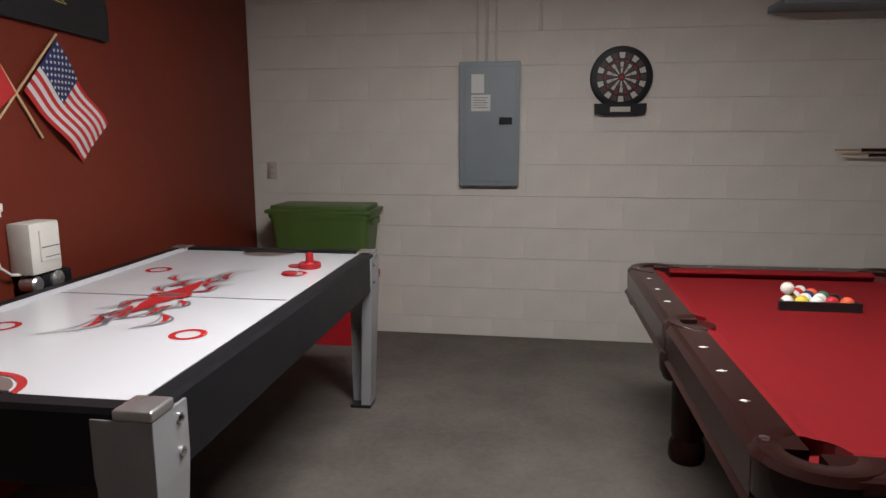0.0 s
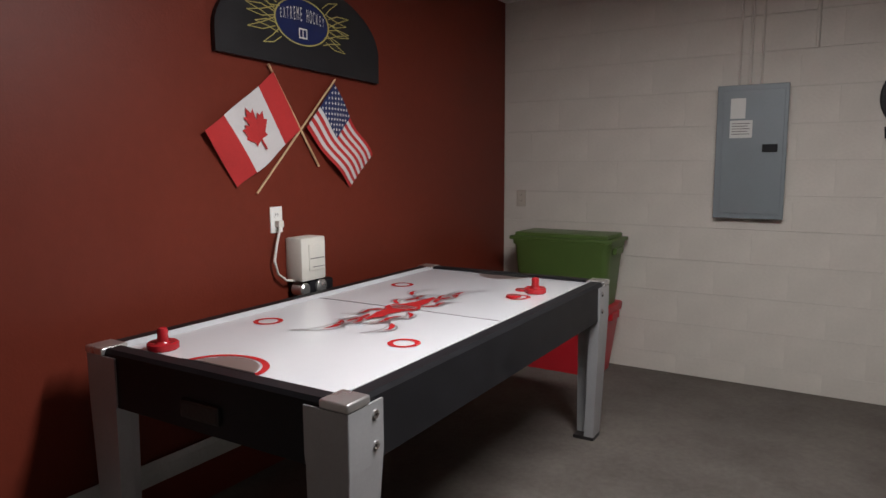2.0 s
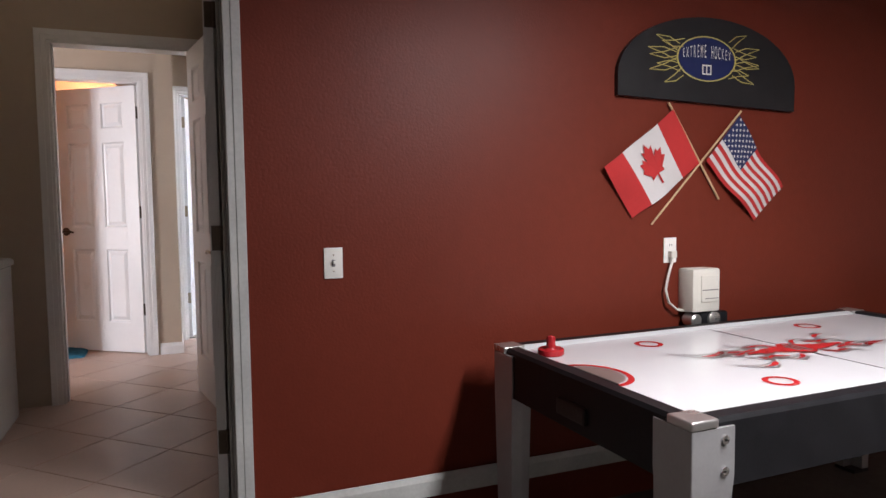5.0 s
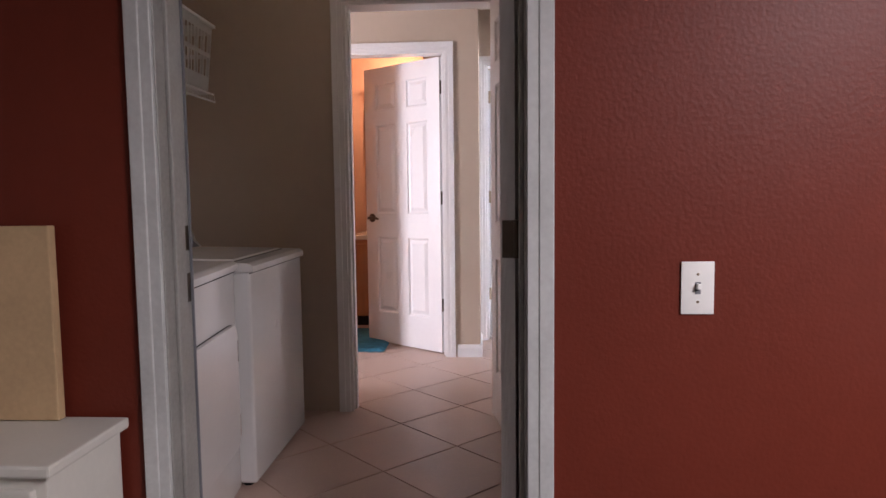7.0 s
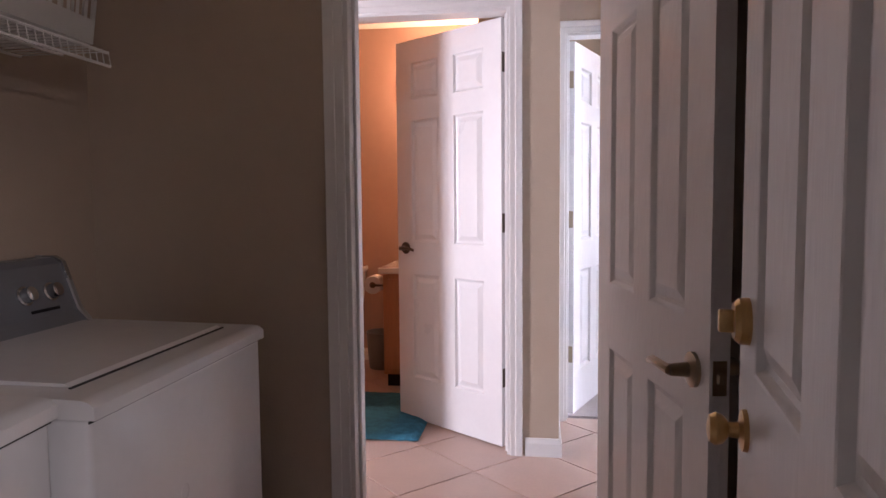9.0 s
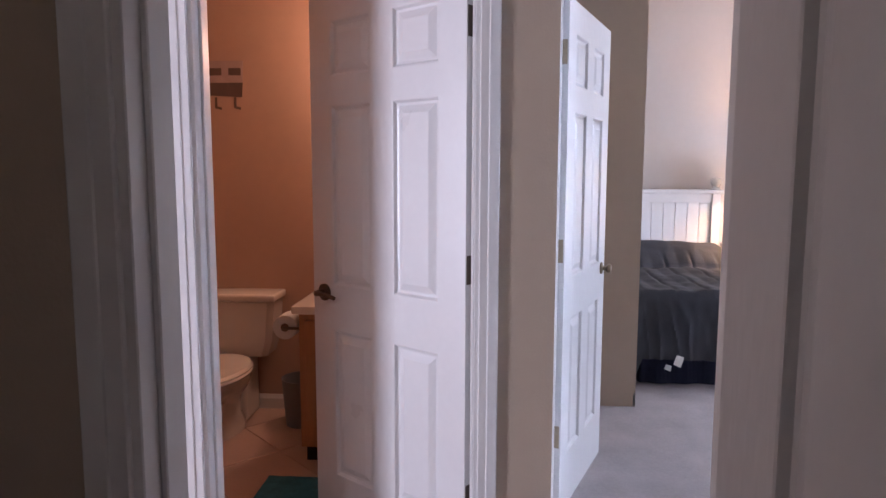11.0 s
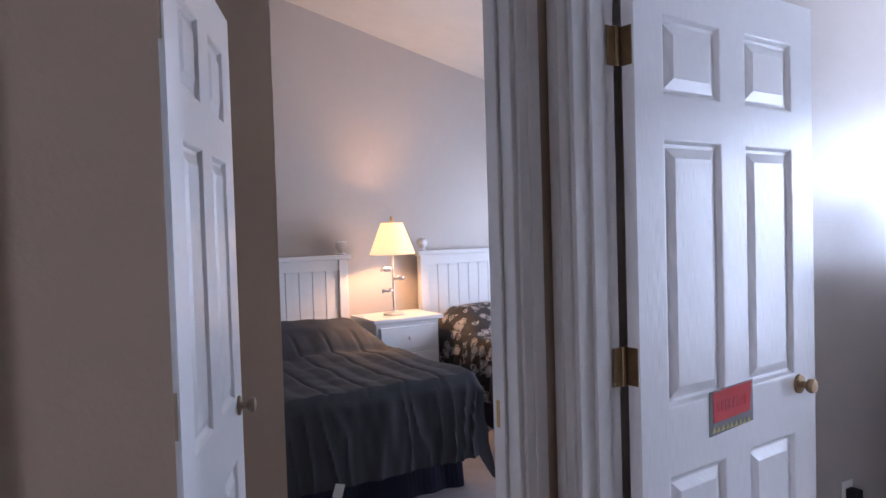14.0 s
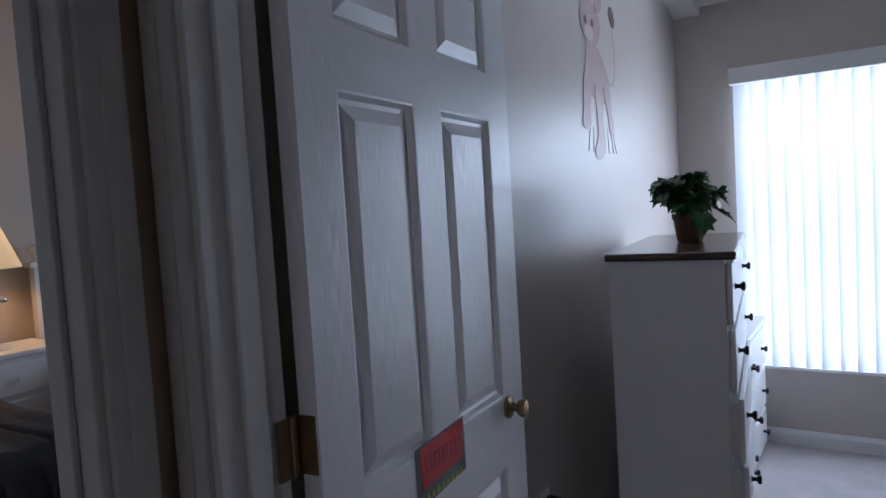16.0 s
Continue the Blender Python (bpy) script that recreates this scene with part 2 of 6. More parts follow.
M["glass"] = glass_material()
mm = bpy.data.materials.new("mirror_glass")
mm.use_nodes = True
mm.node_tree.nodes["Principled BSDF"].inputs["Metallic"].default_value = 1.0
mm.node_tree.nodes["Principled BSDF"].inputs["Roughness"].default_value = 0.03
mm.node_tree.nodes["Principled BSDF"].inputs["Base Color"].default_value = (0.85, 0.86, 0.86, 1)
M["mirror"] = mm


def damask():
    m = mat("damask_bedspread", (0.02, 0.02, 0.025), 0.7)
    n, l = m.node_tree.nodes, m.node_tree.links
    b = n["Principled BSDF"]
    tc = n.new("ShaderNodeTexCoord")
    v = n.new("ShaderNodeTexVoronoi")
    v.inputs["Scale"].default_value = 12
    nz = n.new("ShaderNodeTexNoise")
    nz.inputs["Scale"].default_value = 42
    nz.inputs["Detail"].default_value = 3
    l.new(tc.outputs["Object"], v.inputs["Vector"])
    l.new(tc.outputs["Object"], nz.inputs["Vector"])
    add = n.new("ShaderNodeMath")
    add.operation = "MULTIPLY_ADD"
    l.new(nz.outputs[0], add.inputs[0])
    add.inputs[1].default_value = 0.6
    l.new(v.outputs["Distance"], add.inputs[2])
    rp = n.new("ShaderNodeValToRGB")
    rp.color_ramp.interpolation = "CONSTANT"
    rp.color_ramp.elements[0].color = (0.30, 0.30, 0.32, 1)
    rp.color_ramp.elements[1].position = 0.62
    rp.color_ramp.elements[1].color = (0.012, 0.012, 0.016, 1)
    e = rp.color_ramp.elements.new(0.69)
    e.color = (0.34, 0.34, 0.36, 1)
    e = rp.color_ramp.elements.new(0.76)
    e.color = (0.012, 0.012, 0.016, 1)
    l.new(add.outputs[0], rp.inputs[0])
    l.new(rp.outputs[0], b.inputs["Base Color"])
    return m


M["damask"] = damask()

# ---- builders ----


def thing(name, label, category, group="", kind="", at=(0, 0, 0), rz=0):
    ob = new(name)
    ob.empty_display_size = 0.1
    ob.matrix_basis = pose(*at, 0, 0, rz)
    return tagged(ob, label, category, group, kind)


def to_object(name, bm, material, smooth=False):
    me = bpy.data.meshes.new(name)
    bmesh.ops.recalc_face_normals(bm, faces=bm.faces)
    bm.to_mesh(me)
    bm.free()
    me.materials.append(M[material])
    if smooth:
        for p in me.polygons:
            p.use_smooth = True
        me.set_sharp_from_angle(angle=radians(38))
    return new(name, me)


def part(name, bm, material, parent, label="", smooth=False, at=None):
    ob = to_object(name, bm, material, smooth)
    ob.parent = parent
    if at is not None:
        ob.matrix_basis = at
    if label:
        ob["label"] = label
    return ob


def solid(name, bm, material, label, category, kind="", smooth=False, at=None, group=""):
    ob = to_object(name, bm, material, smooth)
    if at is not None:
        ob.matrix_basis = at
    return tagged(ob, label, category, group, kind)


def B():
    return bmesh.new()


def box(bm, x0, x1, y0, y1, z0, z1, bevel=0.0, seg=2):
    r = bmesh.ops.create_cube(bm, size=1)
    vs = r["verts"]
    for v in vs:
        v.co = ((x0 + x1) / 2 + v.co.x * (x1 - x0), (y0 + y1) / 2 + v.co.y * (y1 - y0), (z0 + z1) / 2 + v.co.z * (z1 - z0))
    if bevel:
        es = list({e for v in vs for e in v.link_edges})
        bmesh.ops.bevel(bm, geom=es, offset=bevel, segments=seg, profile=0.6, affect="EDGES", clamp_overlap=True)
    return bm


def bx(x0, x1, y0, y1, z0, z1, bevel=0.004, seg=2):
    return box(B(), x0, x1, y0, y1, z0, z1, bevel, seg)


def prism(pts, h0, h1, axis="z", bm=None):
    """Extrude a polygon of 2D points from h0 to h1 along an axis."""
    bm = bm or B()
    def p3(a, b, h):
        return {"z": (a, b, h), "y": (a, h, b), "x": (h, a, b)}[axis]
    lo = [bm.verts.new(p3(a, b, h0)) for a, b in pts]
    hi = [bm.verts.new(p3(a, b, h1)) for a, b in pts]
    bm.faces.new(lo[::-1])
    bm.faces.new(hi)
    k = len(pts)
    for i in range(k):
        bm.faces.new((lo[i], lo[(i + 1) % k], hi[(i + 1) % k], hi[i]))
    return bm


def lathe(profile, n=24, bm=None, origin=(0, 0, 0), axis="z"):
    """Turn (radius, height) points round an axis."""
    bm = bm or B()
    rings = []
    for r, h in profile:
        ring = []
        for i in range(n):
            a = 2 * math.pi * i / n
            c, s = r * math.cos(a), r * math.sin(a)
            p = {"z": (c, s, h), "y": (c, h, s), "x": (h, c, s)}[axis]
            ring.append(bm.verts.new((p[0] + origin[0], p[1] + origin[1], p[2] + origin[2])))
        rings.append(ring)
    for a, b in zip(rings, rings[1:]):
        for i in range(n):
            bm.faces.new((a[i], a[(i + 1) % n], b[(i + 1) % n], b[i]))
    bm.faces.new(rings[0][::-1])
    bm.faces.new(rings[-1])
    return bm


def tube(points, r, n=8, bm=None, taper=1.0):
    """A round bar along a list of points."""
    bm = bm or B()
    pts = [Vector(p) for p in points]
    rings = []
    for i, p in enumerate(pts):
        d = (pts[min(i + 1, len(pts) - 1)] - pts[max(i - 1, 0)]).normalized()
        up = Vector((0, 0, 1)) if abs(d.z) < 0.9 else Vector((1, 0, 0))
        a = d.cross(up).normalized()
        b = d.cross(a)
        rr = r * (1 + (taper - 1) * i / (len(pts) - 1))
        rings.append([bm.verts.new(p + a * rr * math.cos(t) + b * rr * math.sin(t)) for t in [2 * math.pi * k / n for k in range(n)]])
    for u, v in zip(rings, rings[1:]):
        for i in range(n):
            bm.faces.new((u[i], u[(i + 1) % n], v[(i + 1) % n], v[i]))
    bm.faces.new(rings[0][::-1])
    bm.faces.new(rings[-1])
    return bm


def ellipsoid(bm, at, rx, ry, rz, u=14, v=9):
    r = bmesh.ops.create_uvsphere(bm, u_segments=u, v_segments=v, radius=1)
    for w in r["verts"]:
        w.co = (at[0] + w.co.x * rx, at[1] + w.co.y * ry, at[2] + w.co.z * rz)
    return bm


def wall(name, axis, t0, t1, a0, a1, z0, z1, openings, material, label):
    """A wall of real thickness t0..t1 across axis, from a0 to a1 along it, with openings (a0, a1, z0, z1) cut through."""
    bm = B()
    av = sorted({a0, a1, *[o[0] for o in openings], *[o[1] for o in openings]})
    zv = sorted({z0, z1, *[o[2] for o in openings], *[o[3] for o in openings]})
    def full(i, j):
        if not (0 <= i < len(av) - 1 and 0 <= j < len(zv) - 1):
            return False
        ca, cz = (av[i] + av[i + 1]) / 2, (zv[j] + zv[j + 1]) / 2
        return not any(o[0] < ca < o[1] and o[2] < cz < o[3] for o in openings)
    cache = {}
    def vert(t, i, j):
        k = (t, i, j)
        if k not in cache:
            cache[k] = bm.verts.new((t, av[i], zv[j]) if axis == "x" else (av[i], t, zv[j]))
        return cache[k]
    for i in range(len(av) - 1):
        for j in range(len(zv) - 1):
            if not full(i, j):
                continue
            for t in (t0, t1):
                bm.faces.new((vert(t, i, j), vert(t, i + 1, j), vert(t, i + 1, j + 1), vert(t, i, j + 1)))
            for di, dj, p, q in ((-1, 0, (i, j), (i, j + 1)), (1, 0, (i + 1, j), (i + 1, j + 1)), (0, -1, (i, j), (i + 1, j)), (0, 1, (i, j + 1), (i + 1, j + 1))):
                if not full(i + di, j + dj):
                    bm.faces.new((vert(t0, *p), vert(t0, *q), vert(t1, *q), vert(t1, *p)))
    return solid(name, bm, material, label, "wall", "structure")


CASING = [(0.0, 0.0), (0.0, 0.009), (0.002, 0.011), (0.025, 0.0115), (0.027, 0.0145), (0.029, 0.015), (0.056, 0.0155), (0.058, 0.014), (0.058, 0.0)]


def casing(name, axis, t, side, a0, a1, z0, zt, material, label, extra=0.0):
    """Moulded trim with mitred corners round three sides of an opening, proud of the plane t towards side."""
    bm = B()
    rows = []
    for o, p in CASING:
        o = o - 0.004 + (extra if o > 0.05 else 0)
        d = t + side * (p + 0.001)
        ring = [(a0 - o, z0), (a0 - o, zt + o), (a1 + o, zt + o), (a1 + o, z0)]
        rows.append([bm.verts.new((d, a, z) if axis == "x" else (a, d, z)) for a, z in ring])
    for r, s in zip(rows, rows[1:]):
        for i in range(3):
            bm.faces.new((r[i], r[i + 1], s[i + 1], s[i]))
    return solid(name, bm, material, label, "door trim", "structure")


def jamb(name, axis, t0, t1, a0, a1, z0, zt, material, label, th=0.018):
    """Lining boards of an opening, with a stop bead."""
    bm = B()
    def bb(p, q, u, v, s=0.0):
        if axis == "x":
            box(bm, t0 - 0.002 + s, t1 + 0.002 - s, p, q, u, v, 0.002, 1)
        else:
            box(bm, p, q, t0 - 0.002 + s, t1 + 0.002 - s, u, v, 0.002, 1)
    bb(a0 - 0.001, a0 + th, z0, zt)
    bb(a1 - th, a1 + 0.001, z0, zt)
    bb(a0 + th, a1 - th, zt - th, zt)
    bb(a0 + th, a0 + th + 0.010, z0, zt - th, 0.042)
    bb(a1 - th - 0.010, a1 - th, z0, zt - th, 0.042)
    return solid(name, bm, material, label, "door frame", "structure")


def baseboard(name, pts, z0, h, material, label, th=0.014):
    """A skirting board along a polyline; its room side lies to the left of the walking direction."""
    bm = B()
    prof = [(0.001, 0), (th, 0), (th, h * 0.72), (th * 0.7, h * 0.86), (th * 0.45, h), (0.001, h)]
    rows = []
    P2 = [Vector(p) for p in pts]
    for i, p in enumerate(P2):
        d1 = (P2[i] - P2[i - 1]).normalized() if i else (P2[1] - P2[0]).normalized()
        d2 = (P2[i + 1] - P2[i]).normalized() if i < len(P2) - 1 else d1
        n1, n2 = Vector((-d1.y, d1.x)), Vector((-d2.y, d2.x))
        n = (n1 + n2)
        n = n / max(0.3, n.dot(n1))
        rows.append([bm.verts.new((p.x + n.x * o, p.y + n.y * o, z0 + z)) for o, z in prof])
    for r, s in zip(rows, rows[1:]):
        for i in range(len(prof)):
            j = (i + 1) % len(prof)
            bm.faces.new((r[i], r[j], s[j], s[i]))
    bm.faces.new(rows[0])
    bm.faces.new(rows[-1][::-1])
    return solid(name, bm, material, label, "baseboard", "structure")

# ---- structure ----
GY = 3.745                                 # block wall of the garage
GD0, GD1 = -1.185, -0.36                    # garage door opening
HD0, HD1 = -1.155, -0.37                    # laundry to hall opening
BD0, BD1 = -1.58, -0.72                    # bathroom opening
P0, P1 = -0.462, 0.32                       # first bedroom opening
Q0, Q1 = -3.508, -2.66                      # second bedroom opening
XH = -1.88                                 # laundry side of the hall wall
XB = -3.05                                 # hall side of the bathroom wall
XP = -3.57                                 # hall side of the bedroom wall
YQ = 0.42                                  # hall side of the second bedroom's wall
WY = 3.88                                  # window wall
DH = 2.05

wall("wall_red", "x", -0.13, 0.0, -3.2, GY, FLOOR_G, CEIL, [(GD0, GD1, FLOOR_G, DH)], "red", "dark red painted garage wall with satin sheen")
wall("wall_laundry_lining", "x", -0.136, -0.131, -1.96, -0.13, 0.0, CEIL, [(GD0, GD1, 0.0, DH)], "tan", "tan painted inner lining of the laundry")
wall("wall_block", "y", GY + 0.012, GY + 0.16, -0.13, 5.3, FLOOR_G, CEIL, [], "mortar", "painted concrete block garage wall")
# next two walls are out of view, white to bounce light into the laundry
wall("wall_garage_east", "x", 5.2, 5.35, -3.2, GY, FLOOR_G, CEIL, [], "ceil", "unseen garage wall, white to bounce light")
wall("wall_garage_south", "y", -3.35, -3.2, -0.13, 5.35, FLOOR_G, CEIL, [], "ceil", "unseen garage wall, white to bounce light")
wall("wall_laundry_back", "y", -2.08, -1.96, -2.0, -0.13, 0.0, CEIL, [], "tan", "tan painted laundry wall behind the machines")
wall("wall_laundry_side", "y", -0.13, -0.02, -2.0, -0.13, 0.0, CEIL, [], "tan", "tan painted laundry wall behind the doors")
wall("wall_hall", "x", -2.0, XH, -2.08, YQ, 0.0, CEIL, [(HD0, HD1, 0.0, DH)], "tan", "tan painted wall between laundry and hall")
wall("wall_bathroom", "x", XB - 0.11, XB, -4.7, -0.5, 0.0, CEIL, [(BD0, BD1, 0.0, DH)], "tan", "tan painted wall between hall and bathroom")
wall("wall_bathroom_lining", "x", XB - 0.116, XB - 0.111, -2.6, -0.61, 0.0, CEIL, [(BD0, BD1, 0.0, DH)], "bath", "warm tan bathroom side of the wall")
wall("wall_bath_return", "y", -0.61, -0.5, -4.85, XB - 0.11, 0.0, CEIL, [], "tan", "tan painted end wall of the bathroom")
wall("wall_bath_back", "x", -4.97, -4.85, -2.72, -0.5, 0.0, CEIL, [], "bath", "warm tan bathroom wall behind the toilet")
wall("wall_bath_side", "y", -2.72, -2.6, -4.85, XB - 0.11, 0.0, CEIL, [], "bath", "warm tan bathroom side wall")
wall("wall_bedroom_door", "x", XP - 0.10, XP, -0.5, 0.54, 0.0, 3.4, [(P0, P1, 0.0, DH)], "tan", "tan painted wall round the bedroom doorway")
wall("wall_second_door", "y", YQ, YQ + 0.12, XP, -0.9, 0.0, CEIL, [(Q0, Q1, 0.0, DH)], "tan", "tan painted wall round the second bedroom doorway")
# added stub: blocks the window light so the hinge gap stays dark
wall("wall_behind_door", "y", YQ + 0.12, YQ + 0.26, -3.71, Q0 - 0.008, 0.0, CEIL, [], "lilac", "added wall stub that keeps the gap behind the open door dark")
wall("wall_decal", "x", -3.83, -3.71, 0.54, WY, 0.0, 3.4, [], "lilac", "pale satin bedroom wall with a wall decal")
wall("wall_window", "y", WY, WY + 0.14, -3.71, -0.9, 0.0, CEIL, [(-3.40, -1.75, 0.44, 1.99)], "lilac", "pale bedroom wall with a wide window")
wall("wall_second_east", "x", -0.9, -0.78, YQ, WY, 0.0, CEIL, [], "lilac", "plain pale bedroom wall")
wall("wall_bedroom_back", "x", -7.37, -7.25, -0.8, WY, 0.0, 3.6, [], "lilac", "pale bedroom wall behind the headboards")
wall("wall_bedroom_window", "y", WY, WY + 0.14, -7.25, -3.83, 0.0, 3.4, [(-6.1, -4.6, 0.65, 1.95)], "lilac", "pale bedroom wall with a window")
wall("wall_closet", "y", 0.06, 0.18, -7.25, -5.10, 0.0, 3.6, [], "tan", "tan closet partition ending at an outside corner")
wall("wall_closet_end", "x", -5.10, -4.99, -0.8, 0.18, 0.0, 3.6, [], "tan", "tan end face of the closet partition")
wall("wall_bedroom_south", "y", -0.92, -0.8, -7.25, -3.69, 0.0, 3.6, [], "tan", "plain bedroom wall")
# living area walls are out of view; their white adds bounce in the hall
wall("wall_hall_end", "y", -4.82, -4.7, XB - 0.11, -0.01, 0.0, CEIL, [(-1.62, -0.92, 0.4, 2.2)], "ceil", "unseen far wall of the living area with a window opening, white to bounce light")
wall("wall_living", "x", -0.13, -0.01, -4.7, -3.35, 0.0, CEIL, [], "ceil", "unseen wall of the living area, white to bounce light")

solid("ceiling_garage", bx(-0.0, 5.2, -3.2, GY, CEIL_G, CEIL_G + 0.1, 0), "ceil", "white textured garage ceiling", "ceiling", "structure")
solid("ceiling_house", bx(-4.97, 0.0 - 0.131, -4.8, YQ, CEIL, CEIL + 0.1, 0), "ceil", "white textured ceiling", "ceiling", "structure")
solid("ceiling_second", bx(-3.71, -0.78, YQ, WY, CEIL, CEIL + 0.1, 0), "ceil", "white textured bedroom ceiling", "ceiling", "structure")
solid("ceiling_vault", prism([(-0.92, 3.50), (1.0, 3.12), (WY + 0.14, 2.36), (WY + 0.14, 2.46), (1.0, 3.22), (-0.92, 3.60)], -7.37, -3.57, "x"), "ceil", "white vaulted ceiling sloping down", "ceiling", "structure")

solid("floor_garage", bx(-0.0, 5.2, -3.2, GY + 0.01, FLOOR_G - 0.1, FLOOR_G, 0), "carpet_g", "grey-brown low-pile garage carpet", "floor", "structure")
solid("floor_second", bx(-3.71, -0.9, YQ + 0.06, WY, -0.1, 0.012, 0), "carpet", "pale grey bedroom carpet", "floor", "structure")
solid("floor_bedroom", bx(-7.25, XP - 0.06, -0.8, WY, -0.1, 0.010, 0), "carpet", "pale grey bedroom carpet", "floor", "structure")
floor_tiled = solid("floor_tiled", bx(-4.85, -0.13, -4.7, YQ + 0.06, -0.12, -0.004, 0), "grout", "beige ceramic tile floor laid diagonally", "floor", "structure")
solid("ground", bx(-40, 40, 4.2, 60, -0.35, -0.25, 0), "carpet_g", "ground outside the windows", "ground", "structure")

# step and sill of the garage door
solid("door_sill", bx(-0.14, 0.05, GD0 + 0.02, GD1 - 0.02, -0.03, 0.006, 0.004), "cap", "worn metal threshold of the garage door", "door sill", "structure")
solid("doorstep", bx(0.0, 0.04, GD0, GD1, FLOOR_G, -0.03, 0.004), "mortar", "low concrete riser under the garage door", "doorstep", "structure")
solid("curb", bx(0.0, 0.012, GD1 + 0.07, GY, FLOOR_G, -0.036, 0.002), "red", "low painted curb under the baseboard", "curb", "structure")

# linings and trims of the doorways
jamb("door_frame_garage", "x", -0.13, 0.0, GD0, GD1, FLOOR_G, DH, "frame_grey", "dark grey garage door frame", 0.008)
jamb("door_frame_laundry", "x", -2.0, XH, HD0, HD1, 0, DH, "trim", "white door frame of the laundry")
jamb("door_frame_bath", "x", XB - 0.11, XB, BD0, BD1, 0, DH, "trim", "white bathroom door frame")
jamb("door_frame_bedroom", "x", XP - 0.10, XP, P0, P1, 0, DH, "trim", "white bedroom door frame")
jamb("door_frame_second", "y", YQ, YQ + 0.12, Q0, Q1, 0, DH, "trim", "white second bedroom door frame")
casing("trim_garage", "x", 0.0, 1, GD0, GD1, FLOOR_G, DH, "trim_old", "scuffed white moulded door casing")
casing("trim_laundry_in", "x", -0.136, -1, GD0, GD1, 0, DH, "trim", "white moulded door casing")
casing("trim_laundry", "x", XH, 1, HD0, HD1, 0, DH, "trim", "white moulded door casing")
casing("trim_hall", "x", -2.0, -1, HD0, HD1, 0, DH, "trim", "white moulded door casing")
casing("trim_bath", "x", XB, 1, BD0, BD1, 0, DH, "trim", "white moulded door casing")
casing("trim_bath_in", "x", XB - 0.116, -1, BD0, BD1, 0, DH, "trim", "white moulded door casing")
casing("trim_bedroom", "x", XP, 1, P0, P1, 0, DH, "trim", "white moulded door casing")
casing("trim_bedroom_in", "x", XP - 0.10, -1, P0, P1, 0, DH, "trim", "white moulded door casing")
casing("trim_second", "y", YQ, -1, Q0, Q1, 0, DH, "trim", "white moulded door casing")
casing("trim_second_in", "y", YQ + 0.12, 1, Q0, Q1, 0, DH, "trim", "white moulded door casing")

baseboard("baseboard_red", [(0.012, GY), (0.012, GD1 + 0.066)], -0.036, 0.085, "trim_old", "dull white baseboard on the red wall")
baseboard("baseboard_bath_hall", [(XB, BD1 + 0.066), (XB, -0.5), (XB - 0.4, -0.5)][::-1], 0, 0.085, "trim", "white baseboard")
baseboard("baseboard_laundry", [(XH, HD0 - 0.066), (XH, -1.96)][::-1], 0, 0.085, "trim", "white baseboard")
baseboard("baseboard_window", [(-0.9, WY), (-3.71, WY), (-3.71, YQ + 0.12)], 0.012, 0.085, "trim", "white baseboard under the window")
baseboard("baseboard_closet", [(-4.99, 0.18), (-4.99, -0.8)][::-1], 0.01, 0.085, "trim", "white baseboard round the closet corner")
baseboard("baseboard_closet_front", [(-4.99, 0.18), (-7.25, 0.18)], 0.01, 0.085, "trim", "white baseboard round the closet corner")
baseboard("baseboard_bed_wall", [(-7.25, WY), (-7.25, 0.18)], 0.01, 0.085, "trim", "white baseboard behind the beds")
baseboard("baseboard_bath_back", [(-4.85, -0.61), (-4.85, -2.6)], 0, 0.085, "trim", "white baseboard behind the toilet")

# ---- doors ----


